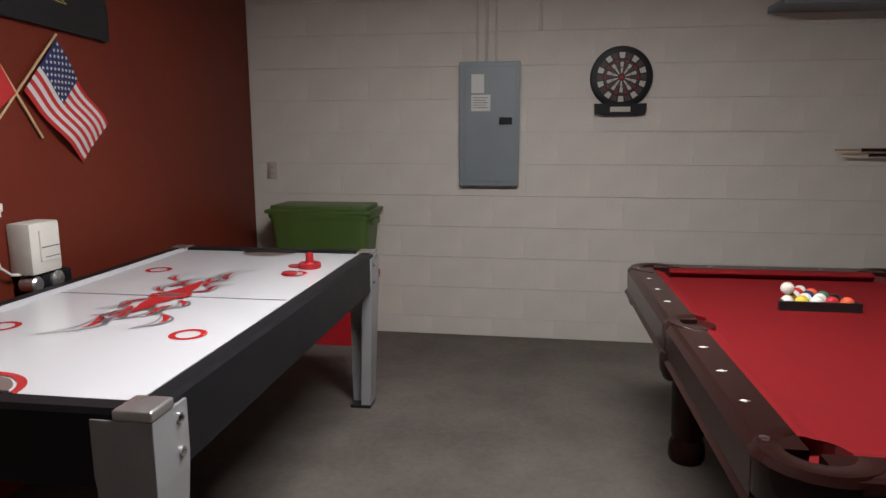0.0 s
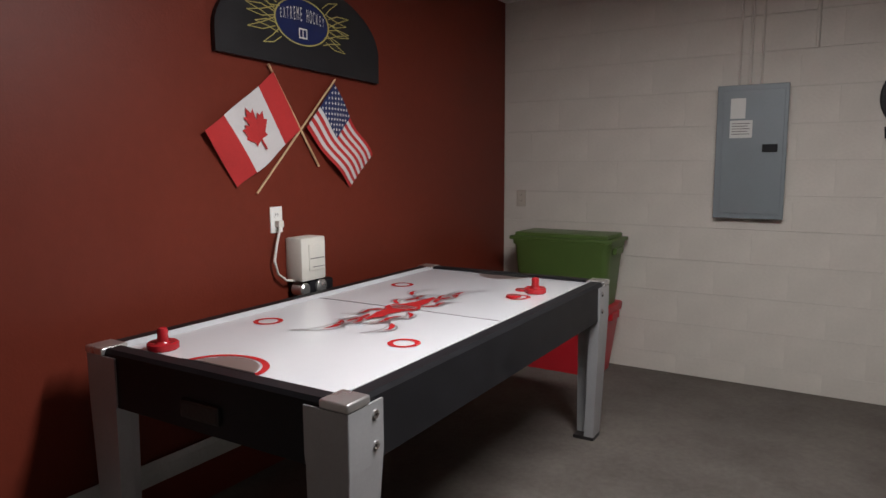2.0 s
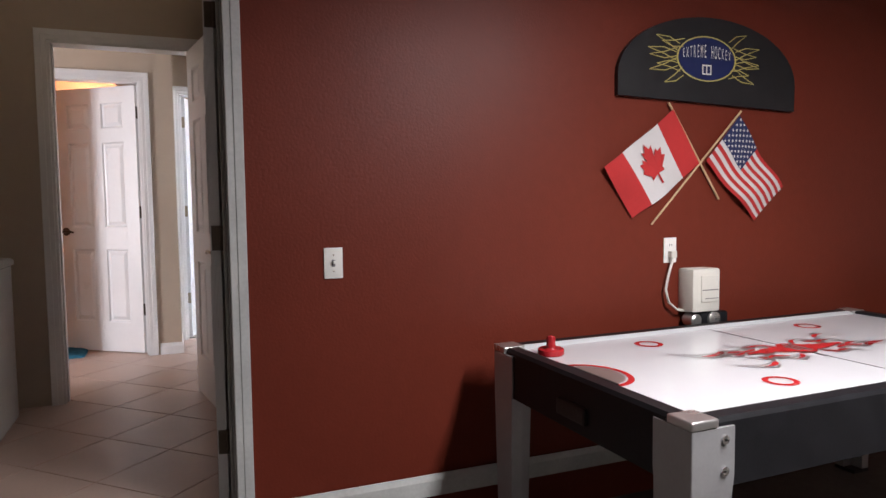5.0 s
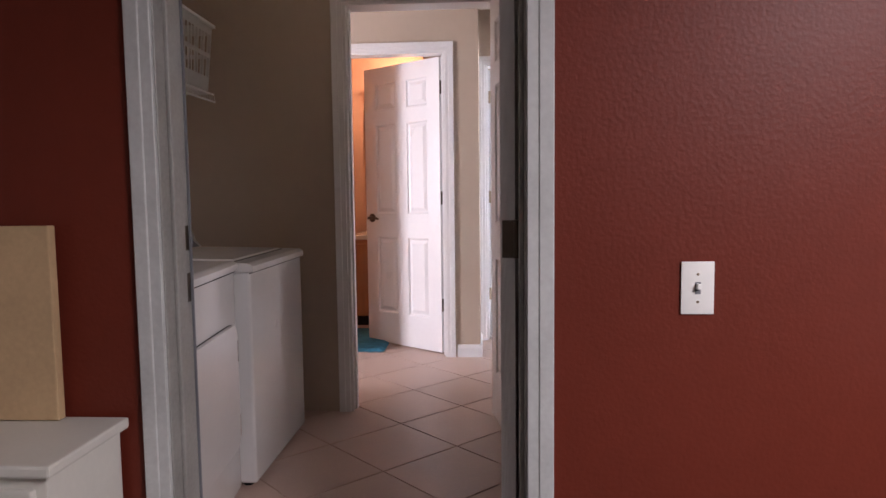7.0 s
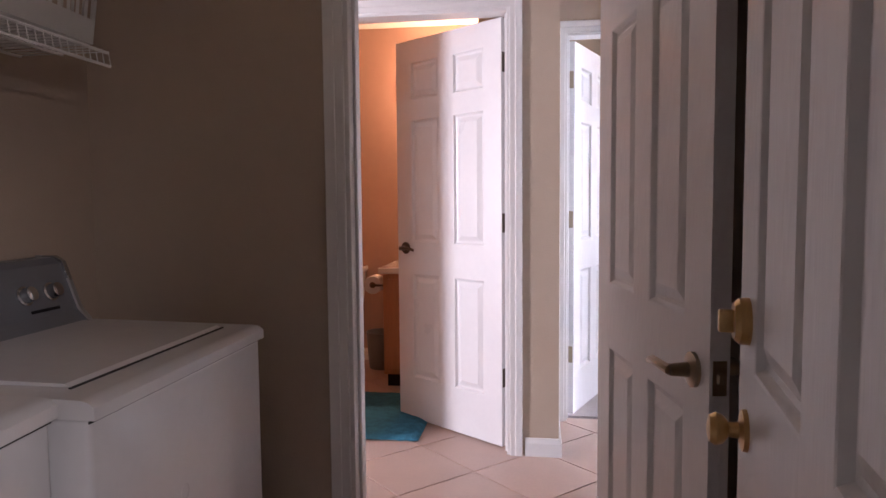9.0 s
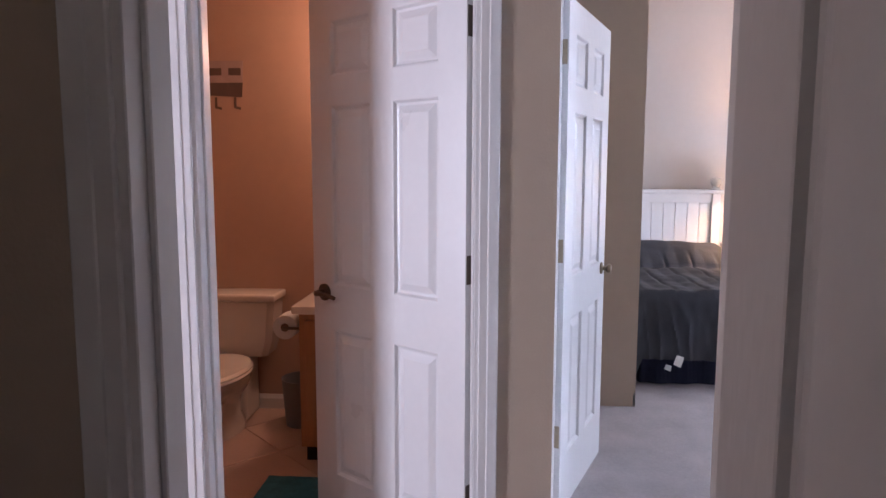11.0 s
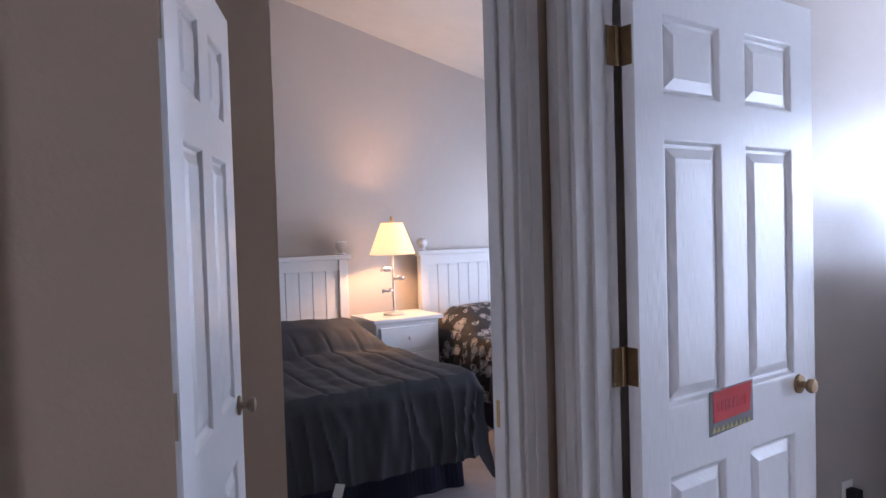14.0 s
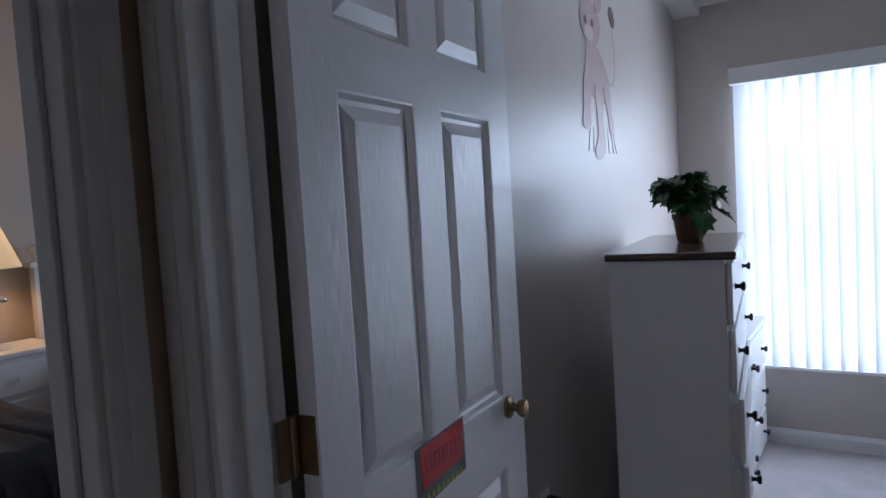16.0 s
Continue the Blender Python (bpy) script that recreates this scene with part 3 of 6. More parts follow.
def six_panel(name, label, w, at, rz, hinge_mat, hs, handle, handle_mat, swing=90, handle_z=0.935, h=2.025, edge=0.003, hinges=(0.34, 1.08, 1.825), group="interior doors", backset=0.065):
    """A moulded six-panel door: hinge at the origin, leaf along +x, 35 mm thick about y=0."""
    d = thing(name, label, "door", group, "structure", at, rz)
    st, mid, T = 0.112, 0.105, 0.0175
    cols = [(st, (w - mid) / 2), ((w + mid) / 2, w - st)]
    rows = [(0.235, 0.80), (0.965, 1.615), (1.715, h - 0.115)]
    zs = [0.008, *[v for r in rows for v in r], h]
    yo = -hs * (T + 0.004)
    bm = B()
    for z0, z1 in zip(zs[0::2], zs[1::2]):
        box(bm, edge, w, yo - T, yo + T, z0, z1)
    for z0, z1 in rows:
        for x0, x1 in ((edge, st), ((w - mid) / 2, (w + mid) / 2), (w - st, w)):
            box(bm, x0, x1, yo - T, yo + T, z0, z1)
    bmesh.ops.remove_doubles(bm, verts=bm.verts, dist=1e-5)
    part("leaf", bm, "door", d)
    for x0, x1 in cols:
        for z0, z1 in rows:
            bm = B()
            prof = [(0.0, T), (0.004, T - 0.001), (0.012, T - 0.011), (0.020, T - 0.0125), (0.046, T - 0.002), (0.047, T - 0.002)]
            for s in (1, -1):
                prev = None
                for o, y in prof:
                    ring = [bm.verts.new((a, yo + s * y, c)) for a, c in ((x0 + o, z0 + o), (x1 - o, z0 + o), (x1 - o, z1 - o), (x0 + o, z1 - o))]
                    if prev:
                        for i in range(4):
                            bm.faces.new((prev[i], prev[(i + 1) % 4], ring[(i + 1) % 4], ring[i]))
                    prev = ring
                bm.faces.new(prev)
            part("panel", bm, "door", d)
    for z in hinges:
        bm = lathe([(0.0065, z - 0.046), (0.0065, z + 0.046)], 10)
        ya, yb = sorted((0.0, -hs * 0.034))
        box(bm, edge - 0.0025, edge - 0.0002, ya, yb, z - 0.045, z + 0.045, 0.0)
        jx, jy = math.cos(radians(swing)), -hs * math.sin(radians(swing))
        vs = box(B(), 0, 0.034, -0.0012, 0.0012, z - 0.045, z + 0.045)
        vs.transform(Matrix(((jx, -jy, 0, 0), (jy, jx, 0, 0), (0, 0, 1, 0), (0, 0, 0, 1))))
        tmp = bpy.data.meshes.new("tmp")
        vs.to_mesh(tmp)
        vs.free()
        bm.from_mesh(tmp)
        bpy.data.meshes.remove(tmp)
        part("hinge", bm, hinge_mat, d, smooth=True)
    hx, hz = w - backset, handle_z
    bm = B()
    if handle == "lever":
        for s in (1, -1):
            lathe([(0.032, yo + s * T), (0.032, yo + s * (T + 0.007)), (0.014, yo + s * (T + 0.012)), (0.011, yo + s * (T + 0.045))], 16, bm, (hx, 0, hz), "y")
            tube([(hx, yo + s * (T + 0.045), hz), (hx - 0.03, yo + s * (T + 0.052), hz + 0.004), (hx - 0.075, yo + s * (T + 0.05), hz + 0.002), (hx - 0.105, yo + s * (T + 0.046), hz - 0.006)], 0.0095, 8, bm, 0.8)
    else:
        for s in (1, -1):
            lathe([(0.028, yo + s * T), (0.027, yo + s * (T + 0.006)), (0.011, yo + s * (T + 0.010)), (0.010, yo + s * (T + 0.022)), (0.019, yo + s * (T + 0.029)), (0.022, yo + s * (T + 0.038)), (0.018, yo + s * (T + 0.046)), (0.006, yo + s * (T + 0.049))], 18, bm, (hx, 0, hz), "y")
    part("door_handle", bm, handle_mat, d, smooth=True)
    bm = bx(w - 0.0005, w + 0.0015, yo - 0.012, yo + 0.012, hz - 0.03, hz + 0.03, 0)
    box(bm, w, w + 0.009, yo - 0.006, yo + 0.006, hz - 0.009, hz + 0.009, 0.002, 1)
    part("latch", bm, handle_mat, d)
    return d


# each door turns about its hinge pin; the leaf runs along the given angle
garage_door = six_panel("door_garage", "open white six-panel garage entry door with brass knob", 0.80, (-0.139, GD1 - 0.02, 0.0), 172.5, "bronze", -1, "knob", "brass", 92, 0.88, hinges=(0.24, 1.0, 1.80))
bm = B()
for s in (1, -1):
    lathe([(0.031, 0.0215 + s * 0.0175), (0.030, 0.0215 + s * 0.030), (0.024, 0.0215 + s * 0.036), (0.010, 0.0215 + s * 0.037)], 18, bm, (0.735, 0, 1.025), "y")
box(bm, 0.728, 0.742, 0.052, 0.076, 1.01, 1.04, 0.003)
part("deadbolt", bm, "brass", garage_door, "brass deadbolt", smooth=True)
laundry_door = six_panel("door_laundry", "open white six-panel laundry door with nickel lever", 0.74, (XH + 0.008, HD1 - 0.02, 0.0), 9.5, "nickel", 1, "lever", "nickel", 95, 0.88)
bath_door = six_panel("door_bathroom", "half-open white six-panel bathroom door with dark lever", 0.738, (XB - 0.105, BD1 - 0.020, 0.0), 233.0, "bronze", -1, "lever", "bronze", 37)
bed_door = six_panel("door_bedroom", "open white six-panel bedroom door with nickel knob", 0.71, (XP - 0.106, P0 + 0.020, 0.0), 158.0, "nickel", 1, "knob", "nickel", 68)
second_door = six_panel("door_second", "open white six-panel bedroom door with a red paper sign", 0.800, (Q0 + 0.020, YQ + 0.130, 0.0), 94.5, "gilt", 1, "knob", "gilt", 180, edge=0.012, backset=0.092)

# ---- garage ----


def disc(bm, cx, cy, z, r0, r1, n=40, a0=0.0, a1=2 * math.pi, sy=1.0):
    """A flat ring or disc of ink, lying on a surface."""
    full = abs(a1 - a0 - 2 * math.pi) < 1e-6
    k = n if full else n + 1
    an = [a0 + (a1 - a0) * i / n for i in range(k)]
    o = [bm.verts.new((cx + r1 * math.cos(a), cy + r1 * sy * math.sin(a), z)) for a in an]
    if r0 <= 0:
        bm.faces.new(o)
        return bm
    q = [bm.verts.new((cx + r0 * math.cos(a), cy + r0 * sy * math.sin(a), z)) for a in an]
    for i in range(n):
        j = (i + 1) % k
        bm.faces.new((o[i], o[j], q[j], q[i]))
    return bm


def split_parts(name, bm, material, parent):
    """Each connected piece of a mesh becomes a part of its own."""
    left = set(bm.faces)
    while left:
        seed = left.pop()
        group, todo = {seed}, [seed]
        while todo:
            for e in todo.pop().edges:
                for g in e.link_faces:
                    if g in left:
                        left.discard(g)
                        group.add(g)
                        todo.append(g)
        nb, made = B(), {}
        for fc in group:
            for v in fc.verts:
                if v not in made:
                    made[v] = nb.verts.new(v.co)
            nb.faces.new([made[v] for v in fc.verts])
        part(name, nb, material, parent)
    bm.free()


def ribbon(bm, pts, widths, z):
    """A flat stroke of varying width through 2D points."""
    P2 = [Vector(p) for p in pts]
    L, R = [], []
    for i, p in enumerate(P2):
        d = (P2[min(i + 1, len(P2) - 1)] - P2[max(i - 1, 0)]).normalized()
        n = Vector((-d.y, d.x)) * widths[i] / 2
        L.append(bm.verts.new((p.x + n.x, p.y + n.y, z)))
        R.append(bm.verts.new((p.x - n.x, p.y - n.y, z)))
    for i in range(len(P2) - 1):
        bm.faces.new((L[i], L[i + 1], R[i + 1], R[i]))
    return bm


def flame(bm_red, bm_grey, ox, oy, ang, length, z, bend):
    """One flame tongue: a thin grey loop that curls to a point, round a red core that fills its root."""
    mid, left, right, core = [], [], [], []
    for i in range(15):
        t = i / 14
        x, y = length * t, bend * length * (0.26 * math.sin(t * math.pi) - 0.16 * t * t)
        w = 0.135 * length * math.sin(math.pi * min(1, t ** 0.75)) ** 0.9
        for row, off in ((mid, 0), (left, w), (right, -w)):
            u = y + off
            row.append((ox + x * math.cos(ang) - u * math.sin(ang), oy + x * math.sin(ang) + u * math.cos(ang)))
        core.append(max(0.002, 1.6 * w * (1 - t * 1.5)))
    line = [0.004 + 0.005 * math.sin(math.pi * i / 14) for i in range(15)]
    ribbon(bm_grey, left, line, z)
    ribbon(bm_grey, right, [v * 0.75 for v in line], z + 0.0002)
    ribbon(bm_red, mid[:9], core[:9], z + 0.0004)


def air_hockey():
    """Local frame: centre of the table on the floor, long axis along y."""
    t = thing("air_hockey_table", "black air hockey table with glossy white playfield and silver legs", "game table", at=(0.662, 1.566, FLOOR_G), rz=0.8)
    HX, HY, PZ, RZ = 0.512, 0.972, 0.767, 0.778
    part("playfield", bx(-HX + 0.05, HX - 0.05, -HY + 0.05, HY - 0.05, PZ - 0.02, PZ, 0), "play", t, "glossy white playfield")
    for s in (1, -1):
        prof = [(HX, 0.60), (HX, RZ - 0.012), (HX - 0.008, RZ), (HX - 0.052, RZ), (HX - 0.06, RZ - 0.004), (HX - 0.06, PZ - 0.015), (HX - 0.03, PZ - 0.02), (HX - 0.03, 0.60)]
        part("side_apron", prism([(s * a, b) for a, b in prof], -HY + 0.055, HY - 0.055, "y"), "black", t)
        prof = [(HY, 0.60), (HY, RZ - 0.012), (HY - 0.008, RZ), (HY - 0.052, RZ), (HY - 0.06, RZ - 0.006), (HY - 0.06, PZ - 0.015), (HY - 0.03, PZ - 0.02), (HY - 0.03, 0.60)]
        part("end_apron", prism([(s * a, b) for a, b in prof], -HX + 0.055, HX - 0.055, "x"), "black", t)
        lip = 0.022 if s < 0 else 0.003
        part("rail_strip", prism([(s * (HX - 0.0602), PZ - 0.002), (s * (HX - 0.0602), RZ + (0.002 if s < 0 else -0.002)), (s * (HX - 0.0625), RZ + (0.002 if s < 0 else -0.002)), (s * (HX - 0.0605 - lip), PZ + 0.001), (s * (HX - 0.0605 - lip), PZ - 0.002)], -HY + 0.062, HY - 0.062, "y"), "strip", t, "pale grey rail strip")
        part("goal_mouth", bx(-0.125, 0.125, *sorted((s * (HY - 0.061), s * (HY - 0.082))), PZ - 0.001, PZ + 0.004, 0.001, 1), "black", t, "black goal mouth")
        part("goal_slot", bx(-0.15, 0.15, s * (HY - 0.0605) - 0.001, s * (HY - 0.0605) + 0.001, PZ + 0.001, RZ - 0.002, 0), "darkgap", t)
        part("puck_return", bx(-0.08, 0.08, s * HY - 0.012, s * HY + 0.008, 0.635, 0.69, 0.01), "leather", t, "black puck return cup")
        part("return_label", bx(-0.06, -0.035, s * HY + s * 0.004 - 0.005, s * HY + s * 0.004 + 0.006, 0.65, 0.685, 0.003), "cap", t)
    for sx in (1, -1):
        for sy in (1, -1):
            bm = B()
            x1, y1 = sx * (HX + 0.006), sy * (HY + 0.006)
            wt, wb, th = 0.138, 0.098, 0.045
            lean = 0.030
            for a in ((0, 1), (1, 0)):
                zs = ((0.756, wt), (0.63, wt), (0.600, wt * 0.97), (0.012, wb))
                rings = []
                for z, w in zs:
                    x1 = sx * (HX + 0.006 - lean * max(0.0, (0.60 - z) / 0.60))
                    if a == (0, 1):
                        r = [(x1, y1), (x1 - sx * w, y1), (x1 - sx * w, y1 - sy * th), (x1, y1 - sy * th)]
                    else:
                        r = [(x1 + sx * 0.0015, y1 - sy * 0.0015), (x1 + sx * 0.0015, y1 - sy * w), (x1 - sx * th, y1 - sy * w), (x1 - sx * th, y1 - sy * 0.0015)]
                    rings.append([bm.verts.new((u, v, z)) for u, v in r])
                for p, q in zip(rings, rings[1:]):
                    for i in range(4):
                        bm.faces.new((p[i], p[(i + 1) % 4], q[(i + 1) % 4], q[i]))
                bm.faces.new(rings[0])
                bm.faces.new(rings[-1][::-1])
            leg = part("leg", bm, "silver", t, "silver tapered leg")
            fx1, x1 = x1, sx * (HX + 0.006)
            part("foot", bx(min(fx1 + sx * 0.003, fx1 - sx * 0.10), max(fx1 + sx * 0.003, fx1 - sx * 0.10), min(y1 + sy * 0.003, y1 - sy * 0.10), max(y1 + sy * 0.003, y1 - sy * 0.10), 0.0, 0.018, 0.004), "leather", leg, "black rubber foot")
            bm = bx(min(x1 + sx * 0.004, x1 - sx * 0.085), max(x1 + sx * 0.004, x1 - sx * 0.085), min(y1 + sy * 0.004, y1 - sy * 0.085), max(y1 + sy * 0.004, y1 - sy * 0.085), 0.757, RZ + 0.003, 0.007, 3)
            part("corner_cap", bm, "cap", t, "satin metal corner cap", smooth=True)
            for z in (0.725, 0.645):
                part("bolt", lathe([(0.012, 0.001), (0.012, 0.006), (0.006, 0.010), (0.002, 0.0105)] if sx > 0 else [(0.012, -0.001), (0.012, -0.006), (0.006, -0.010), (0.002, -0.0105)], 12, origin=(x1, y1 - sy * 0.105, z), axis="x"), "chrome", leg, smooth=True)
    Z = PZ + 0.0015
    part("centre_line", bx(-HX + 0.083, HX - 0.083, -0.003, 0.003, Z - 0.0012, Z, 0), "inkgrey", t)
    for sy in (1, -1):
        e = sy * (HY - 0.068)
        part("goal_print", disc(B(), 0, e, Z, 0, 0.118 if sy < 0 else 0.130, 30, 0 if sy < 0 else math.pi, math.pi if sy < 0 else 2 * math.pi, 0.85), "inkbrown", t)
        if sy < 0:
            part("goal_ring", disc(B(), 0, e, Z + 0.0006, 0.126, 0.148, 30, 0 if sy < 0 else math.pi, math.pi if sy < 0 else 2 * math.pi, 0.85), "inkred", t, "red goal ring")
        for sx in (1, -1):
            part("face_off_ring", disc(B(), sx * 0.299, sy * 0.427, Z, 0.035, 0.054, 32), "inkred", t, "red face-off ring")
    br, bg = B(), B()
    disc(br, 0, 0, Z + 0.0036, 0, 0.078, 9, 0.2, 2 * math.pi + 0.2, 0.80)
    # tongues of each half: place, heading away from the middle, length, curl
    tongues = ((0.075, 0.280, -7, 0.215, 1), (-0.112, 0.235, 4, 0.165, 1), (0.0, 0.195, -8, 0.170, -1), (0.052, 0.150, -16, 0.140, 1), (-0.045, 0.165, -10, 0.145, 1), (0.045, 0.055, -22, 0.135, -1), (-0.065, 0.060, 16, 0.140, 1), (0.005, 0.110, -6, 0.130, 1), (-0.080, 0.125, 8, 0.125, -1), (0.030, 0.225, -6, 0.125, 1), (0.095, 0.095, -18, 0.120, 1))
    k = 0
    for sy in (1, -1):
        for x0, y0, tilt, ln, bend in tongues:
            k += 1
            flame(br, bg, x0 * sy, y0 * sy, radians(90 * sy + tilt), ln, Z + 0.0001 * k, bend)
        ribbon(br, [(0.0, 0.03 * sy), (0.010 * sy, 0.12 * sy), (0.0, 0.235 * sy)], [0.095, 0.060, 0.012], Z + 0.0030)
        ribbon(bg, [(0.060 * sy, 0.215 * sy), (0.066 * sy, 0.25 * sy), (0.075 * sy, 0.29 * sy)], [0.004, 0.007, 0.004], Z + 0.0028)
    for nm, whole, ink in (("flame_outline", bg, "inkgrey"), ("flame", br, "inkred")):
        split_parts(nm, whole, ink, t)
    bm = B()
    for i, w in enumerate((0.10, 0.12, 0.07)):
        box(bm, -w / 2, w / 2, 0.022 - i * 0.022 - 0.006, 0.022 - i * 0.022 + 0.006, Z + 0.0037, Z + 0.0041)
    part("print_lettering", bm, "inkgrey", t)
    return t


air_hockey()


def mallet(at):
    m = thing("air_hockey_mallet", "red plastic air hockey mallet on the playfield", "mallet", "air hockey mallets", at=at)
    part("base", lathe([(0.044, 0.0), (0.048, 0.004), (0.048, 0.020), (0.042, 0.025), (0.034, 0.022), (0.022, 0.020), (0.018, 0.026)], 28), "redplastic", m, smooth=True)
    part("grip", lathe([(0.018, 0.024), (0.016, 0.045), (0.017, 0.058), (0.013, 0.067), (0.004, 0.070)], 22), "redplastic", m, smooth=True)
    return m


mallet((0.364, 0.705, 0.5675))
mallet((0.976, 2.125, 0.5675))
solid("puck", lathe([(0.030, 0), (0.032, 0.002), (0.032, 0.005), (0.030, 0.007)], 26), "redplastic", "flat red plastic puck on the playfield", "puck", smooth=True, at=pose(0.938, 1.99, 0.5695))
solid("puck", lathe([(0.030, 0), (0.032, 0.002), (0.032, 0.005), (0.030, 0.007)], 26), "redplastic", "flat red puck beside a mallet", "puck", smooth=True, at=pose(0.905, 2.145, 0.5675))


def oval_bag(x, y, h):
    """A hanging leather pocket below the rail."""
    return lathe([(0.034, h - 0.095), (0.038, h - 0.12), (0.034, h - 0.15), (0.022, h - 0.18), (0.008, h - 0.19)], 16, origin=(x, y, 0))


def pool_table():
    X0, X1, Y0, Y1, Z = 2.345, 3.485, 0.545, 2.455, 0.57
    cx, cy = (X0 + X1) / 2, (Y0 + Y1) / 2
    t = thing("pool_table", "dark mahogany pool table covered with red felt", "pool table", at=(cx, cy, FLOOR_G), rz=1.3)
    h = Z - FLOOR_G
    hx, hy = (X1 - X0) / 2, (Y1 - Y0) / 2
    part("bed", bx(-hx + 0.10, hx - 0.10, -hy + 0.10, hy - 0.10, h - 0.085, h - 0.035, 0), "felt", t, "red felt bed")
    def rail(a0, a1, side, axis):
        e = hx if axis == "y" else hy
        prof = [(e, h - 0.10), (e + 0.004, h - 0.02), (e - 0.006, h - 0.004), (e - 0.020, h), (e - 0.098, h), (e - 0.098, h - 0.075), (e - 0.05, h - 0.10)]
        return prism([(side * a, b) for a, b in prof], a0, a1, axis)
    def cushion(a0, a1, side, axis):
        e = hx if axis == "y" else hy
        prof = [(e - 0.0985, h - 0.001), (e - 0.112, h - 0.001), (e - 0.138, h - 0.008), (e - 0.140, h - 0.014), (e - 0.116, h - 0.036), (e - 0.0985, h - 0.036)]
        return prism([(side * a, b) for a, b in prof], a0, a1, axis)
    for s in (1, -1):
        for a0, a1 in ((-hy + 0.15, -0.065), (0.065, hy - 0.15)):
            part("rail", rail(a0 - 0.04, a1 + 0.04, s, "y"), "mahog", t)
            part("cushion", cushion(a0 + 0.02, a1 - 0.005, s, "y"), "felt", t)
            for k in (1, 2, 3):
                y = a0 + (a1 - a0) * k / 4
                part("diamond", prism([(s * (hx - 0.050) - 0.014, y), (s * (hx - 0.050), y - 0.008), (s * (hx - 0.050) + 0.014, y), (s * (hx - 0.050), y + 0.008)], h, h + 0.001), "bone", t)
        part("end_rail", rail(-hx + 0.11, hx - 0.11, s, "x"), "mahog", t)
        part("cushion", cushion(-hx + 0.17, hx - 0.17, s, "x"), "felt", t)
        for k in (-1, 0, 1):
            part("diamond", prism([(k * 0.22 - 0.010, s * (hy - 0.055)), (k * 0.22, s * (hy - 0.055) - 0.005), (k * 0.22 + 0.010, s * (hy - 0.055)), (k * 0.22, s * (hy - 0.055) + 0.005)], h, h + 0.001), "bone", t)
        part("apron", prism([(s * (hx - 0.01), h - 0.10), (s * (hx + 0.006), h - 0.12), (s * (hx - 0.004), h - 0.135), (s * (hx - 0.05), h - 0.185), (s * (hx - 0.09), h - 0.185), (s * (hx - 0.09), h - 0.10)], -hy + 0.05, hy - 0.05, "y"), "mahog", t)
        part("end_apron", prism([(s * (hy - 0.01), h - 0.10), (s * (hy + 0.006), h - 0.12), (s * (hy - 0.004), h - 0.135), (s * (hy - 0.05), h - 0.185), (s * (hy - 0.09), h - 0.185), (s * (hy - 0.09), h - 0.10)], -hx + 0.05, hx - 0.05, "x"), "mahog", t)
    for sx in (1, -1):
        for sy in (1, -1):
            cxp, cyp = sx * (hx - 0.115), sy * (hy - 0.115)
            bm = B()
            a_c = math.atan2(sy, sx)
            prev = None
            for i in range(15):
                a = a_c - radians(118) + radians(236) * i / 14
                c, s2 = math.cos(a), math.sin(a)
                ring = [bm.verts.new((cxp + r * c, cyp + r * s2, z)) for r, z in ((0.060, h - 0.06), (0.060, h - 0.002), (0.068, h + 0.003), (0.106, h + 0.002), (0.119, h - 0.012), (0.117, h - 0.085), (0.105, h - 0.10))]
                if prev:
                    for k in range(len(ring) - 1):
                        bm.faces.new((prev[k], prev[k + 1], ring[k + 1], ring[k]))
                prev = ring
            pk = part("corner_casting", bm, "mahog", t, smooth=True)
            bm = lathe([(0.01, h - 0.17), (0.048, h - 0.14), (0.057, h - 0.05), (0.0592, h - 0.006), (0.0598, h - 0.006), (0.0582, h - 0.05), (0.0495, h - 0.142), (0.01, h - 0.174)], 18, origin=(cxp, cyp, 0))
            part("pocket", bm, "redlining", pk, "red-lined drop pocket")
            part("pocket_bag", oval_bag(sx * (hx - 0.045), sy * (hy - 0.045), h), "bag", pk, "brown leather pocket bag", smooth=True)
            part("iron_screw", lathe([(0.011, h + 0.002), (0.010, h + 0.005), (0.004, h + 0.006)], 12, origin=(cxp + sx * 0.085, cyp - sy * 0.03, 0)), "chrome", pk, smooth=True)
            lx, ly = sx * (hx - 0.24), sy * (hy - 0.30)
            part("leg", lathe([(0.085, h - 0.12), (0.085, h - 0.29), (0.070, h - 0.33), (0.074, h - 0.42), (0.066, 0.12), (0.060, 0.10), (0.072, 0.07), (0.074, 0.02), (0.066, 0.0)], 20, origin=(lx, ly, 0)), "mahog", t, "turned mahogany leg", smooth=True)
    for sx in (1, -1):
        bm = B()
        prev = None
        for i in range(11):
            a = (0 if sx > 0 else math.pi) - radians(95) + radians(190) * i / 10
            ring = [bm.verts.new((sx * (hx - 0.095) + r * math.cos(a), r * math.sin(a), z)) for r, z in ((0.052, h - 0.06), (0.052, h - 0.002), (0.060, h + 0.003), (0.088, h + 0.003), (0.100, h - 0.012), (0.100, h - 0.09))]
            if prev:
                for k in range(len(ring) - 1):
                    bm.faces.new((prev[k], prev[k + 1], ring[k + 1], ring[k]))
            prev = ring
        pk = part("side_casting", bm, "mahog", t, smooth=True)
        part("pocket", lathe([(0.01, h - 0.17), (0.042, h - 0.14), (0.049, h - 0.05), (0.0512, h - 0.006), (0.0518, h - 0.006), (0.0502, h - 0.05), (0.0435, h - 0.142), (0.01, h - 0.174)], 18, origin=(sx * (hx - 0.095), 0, 0)), "redlining", pk, "red-lined drop pocket")
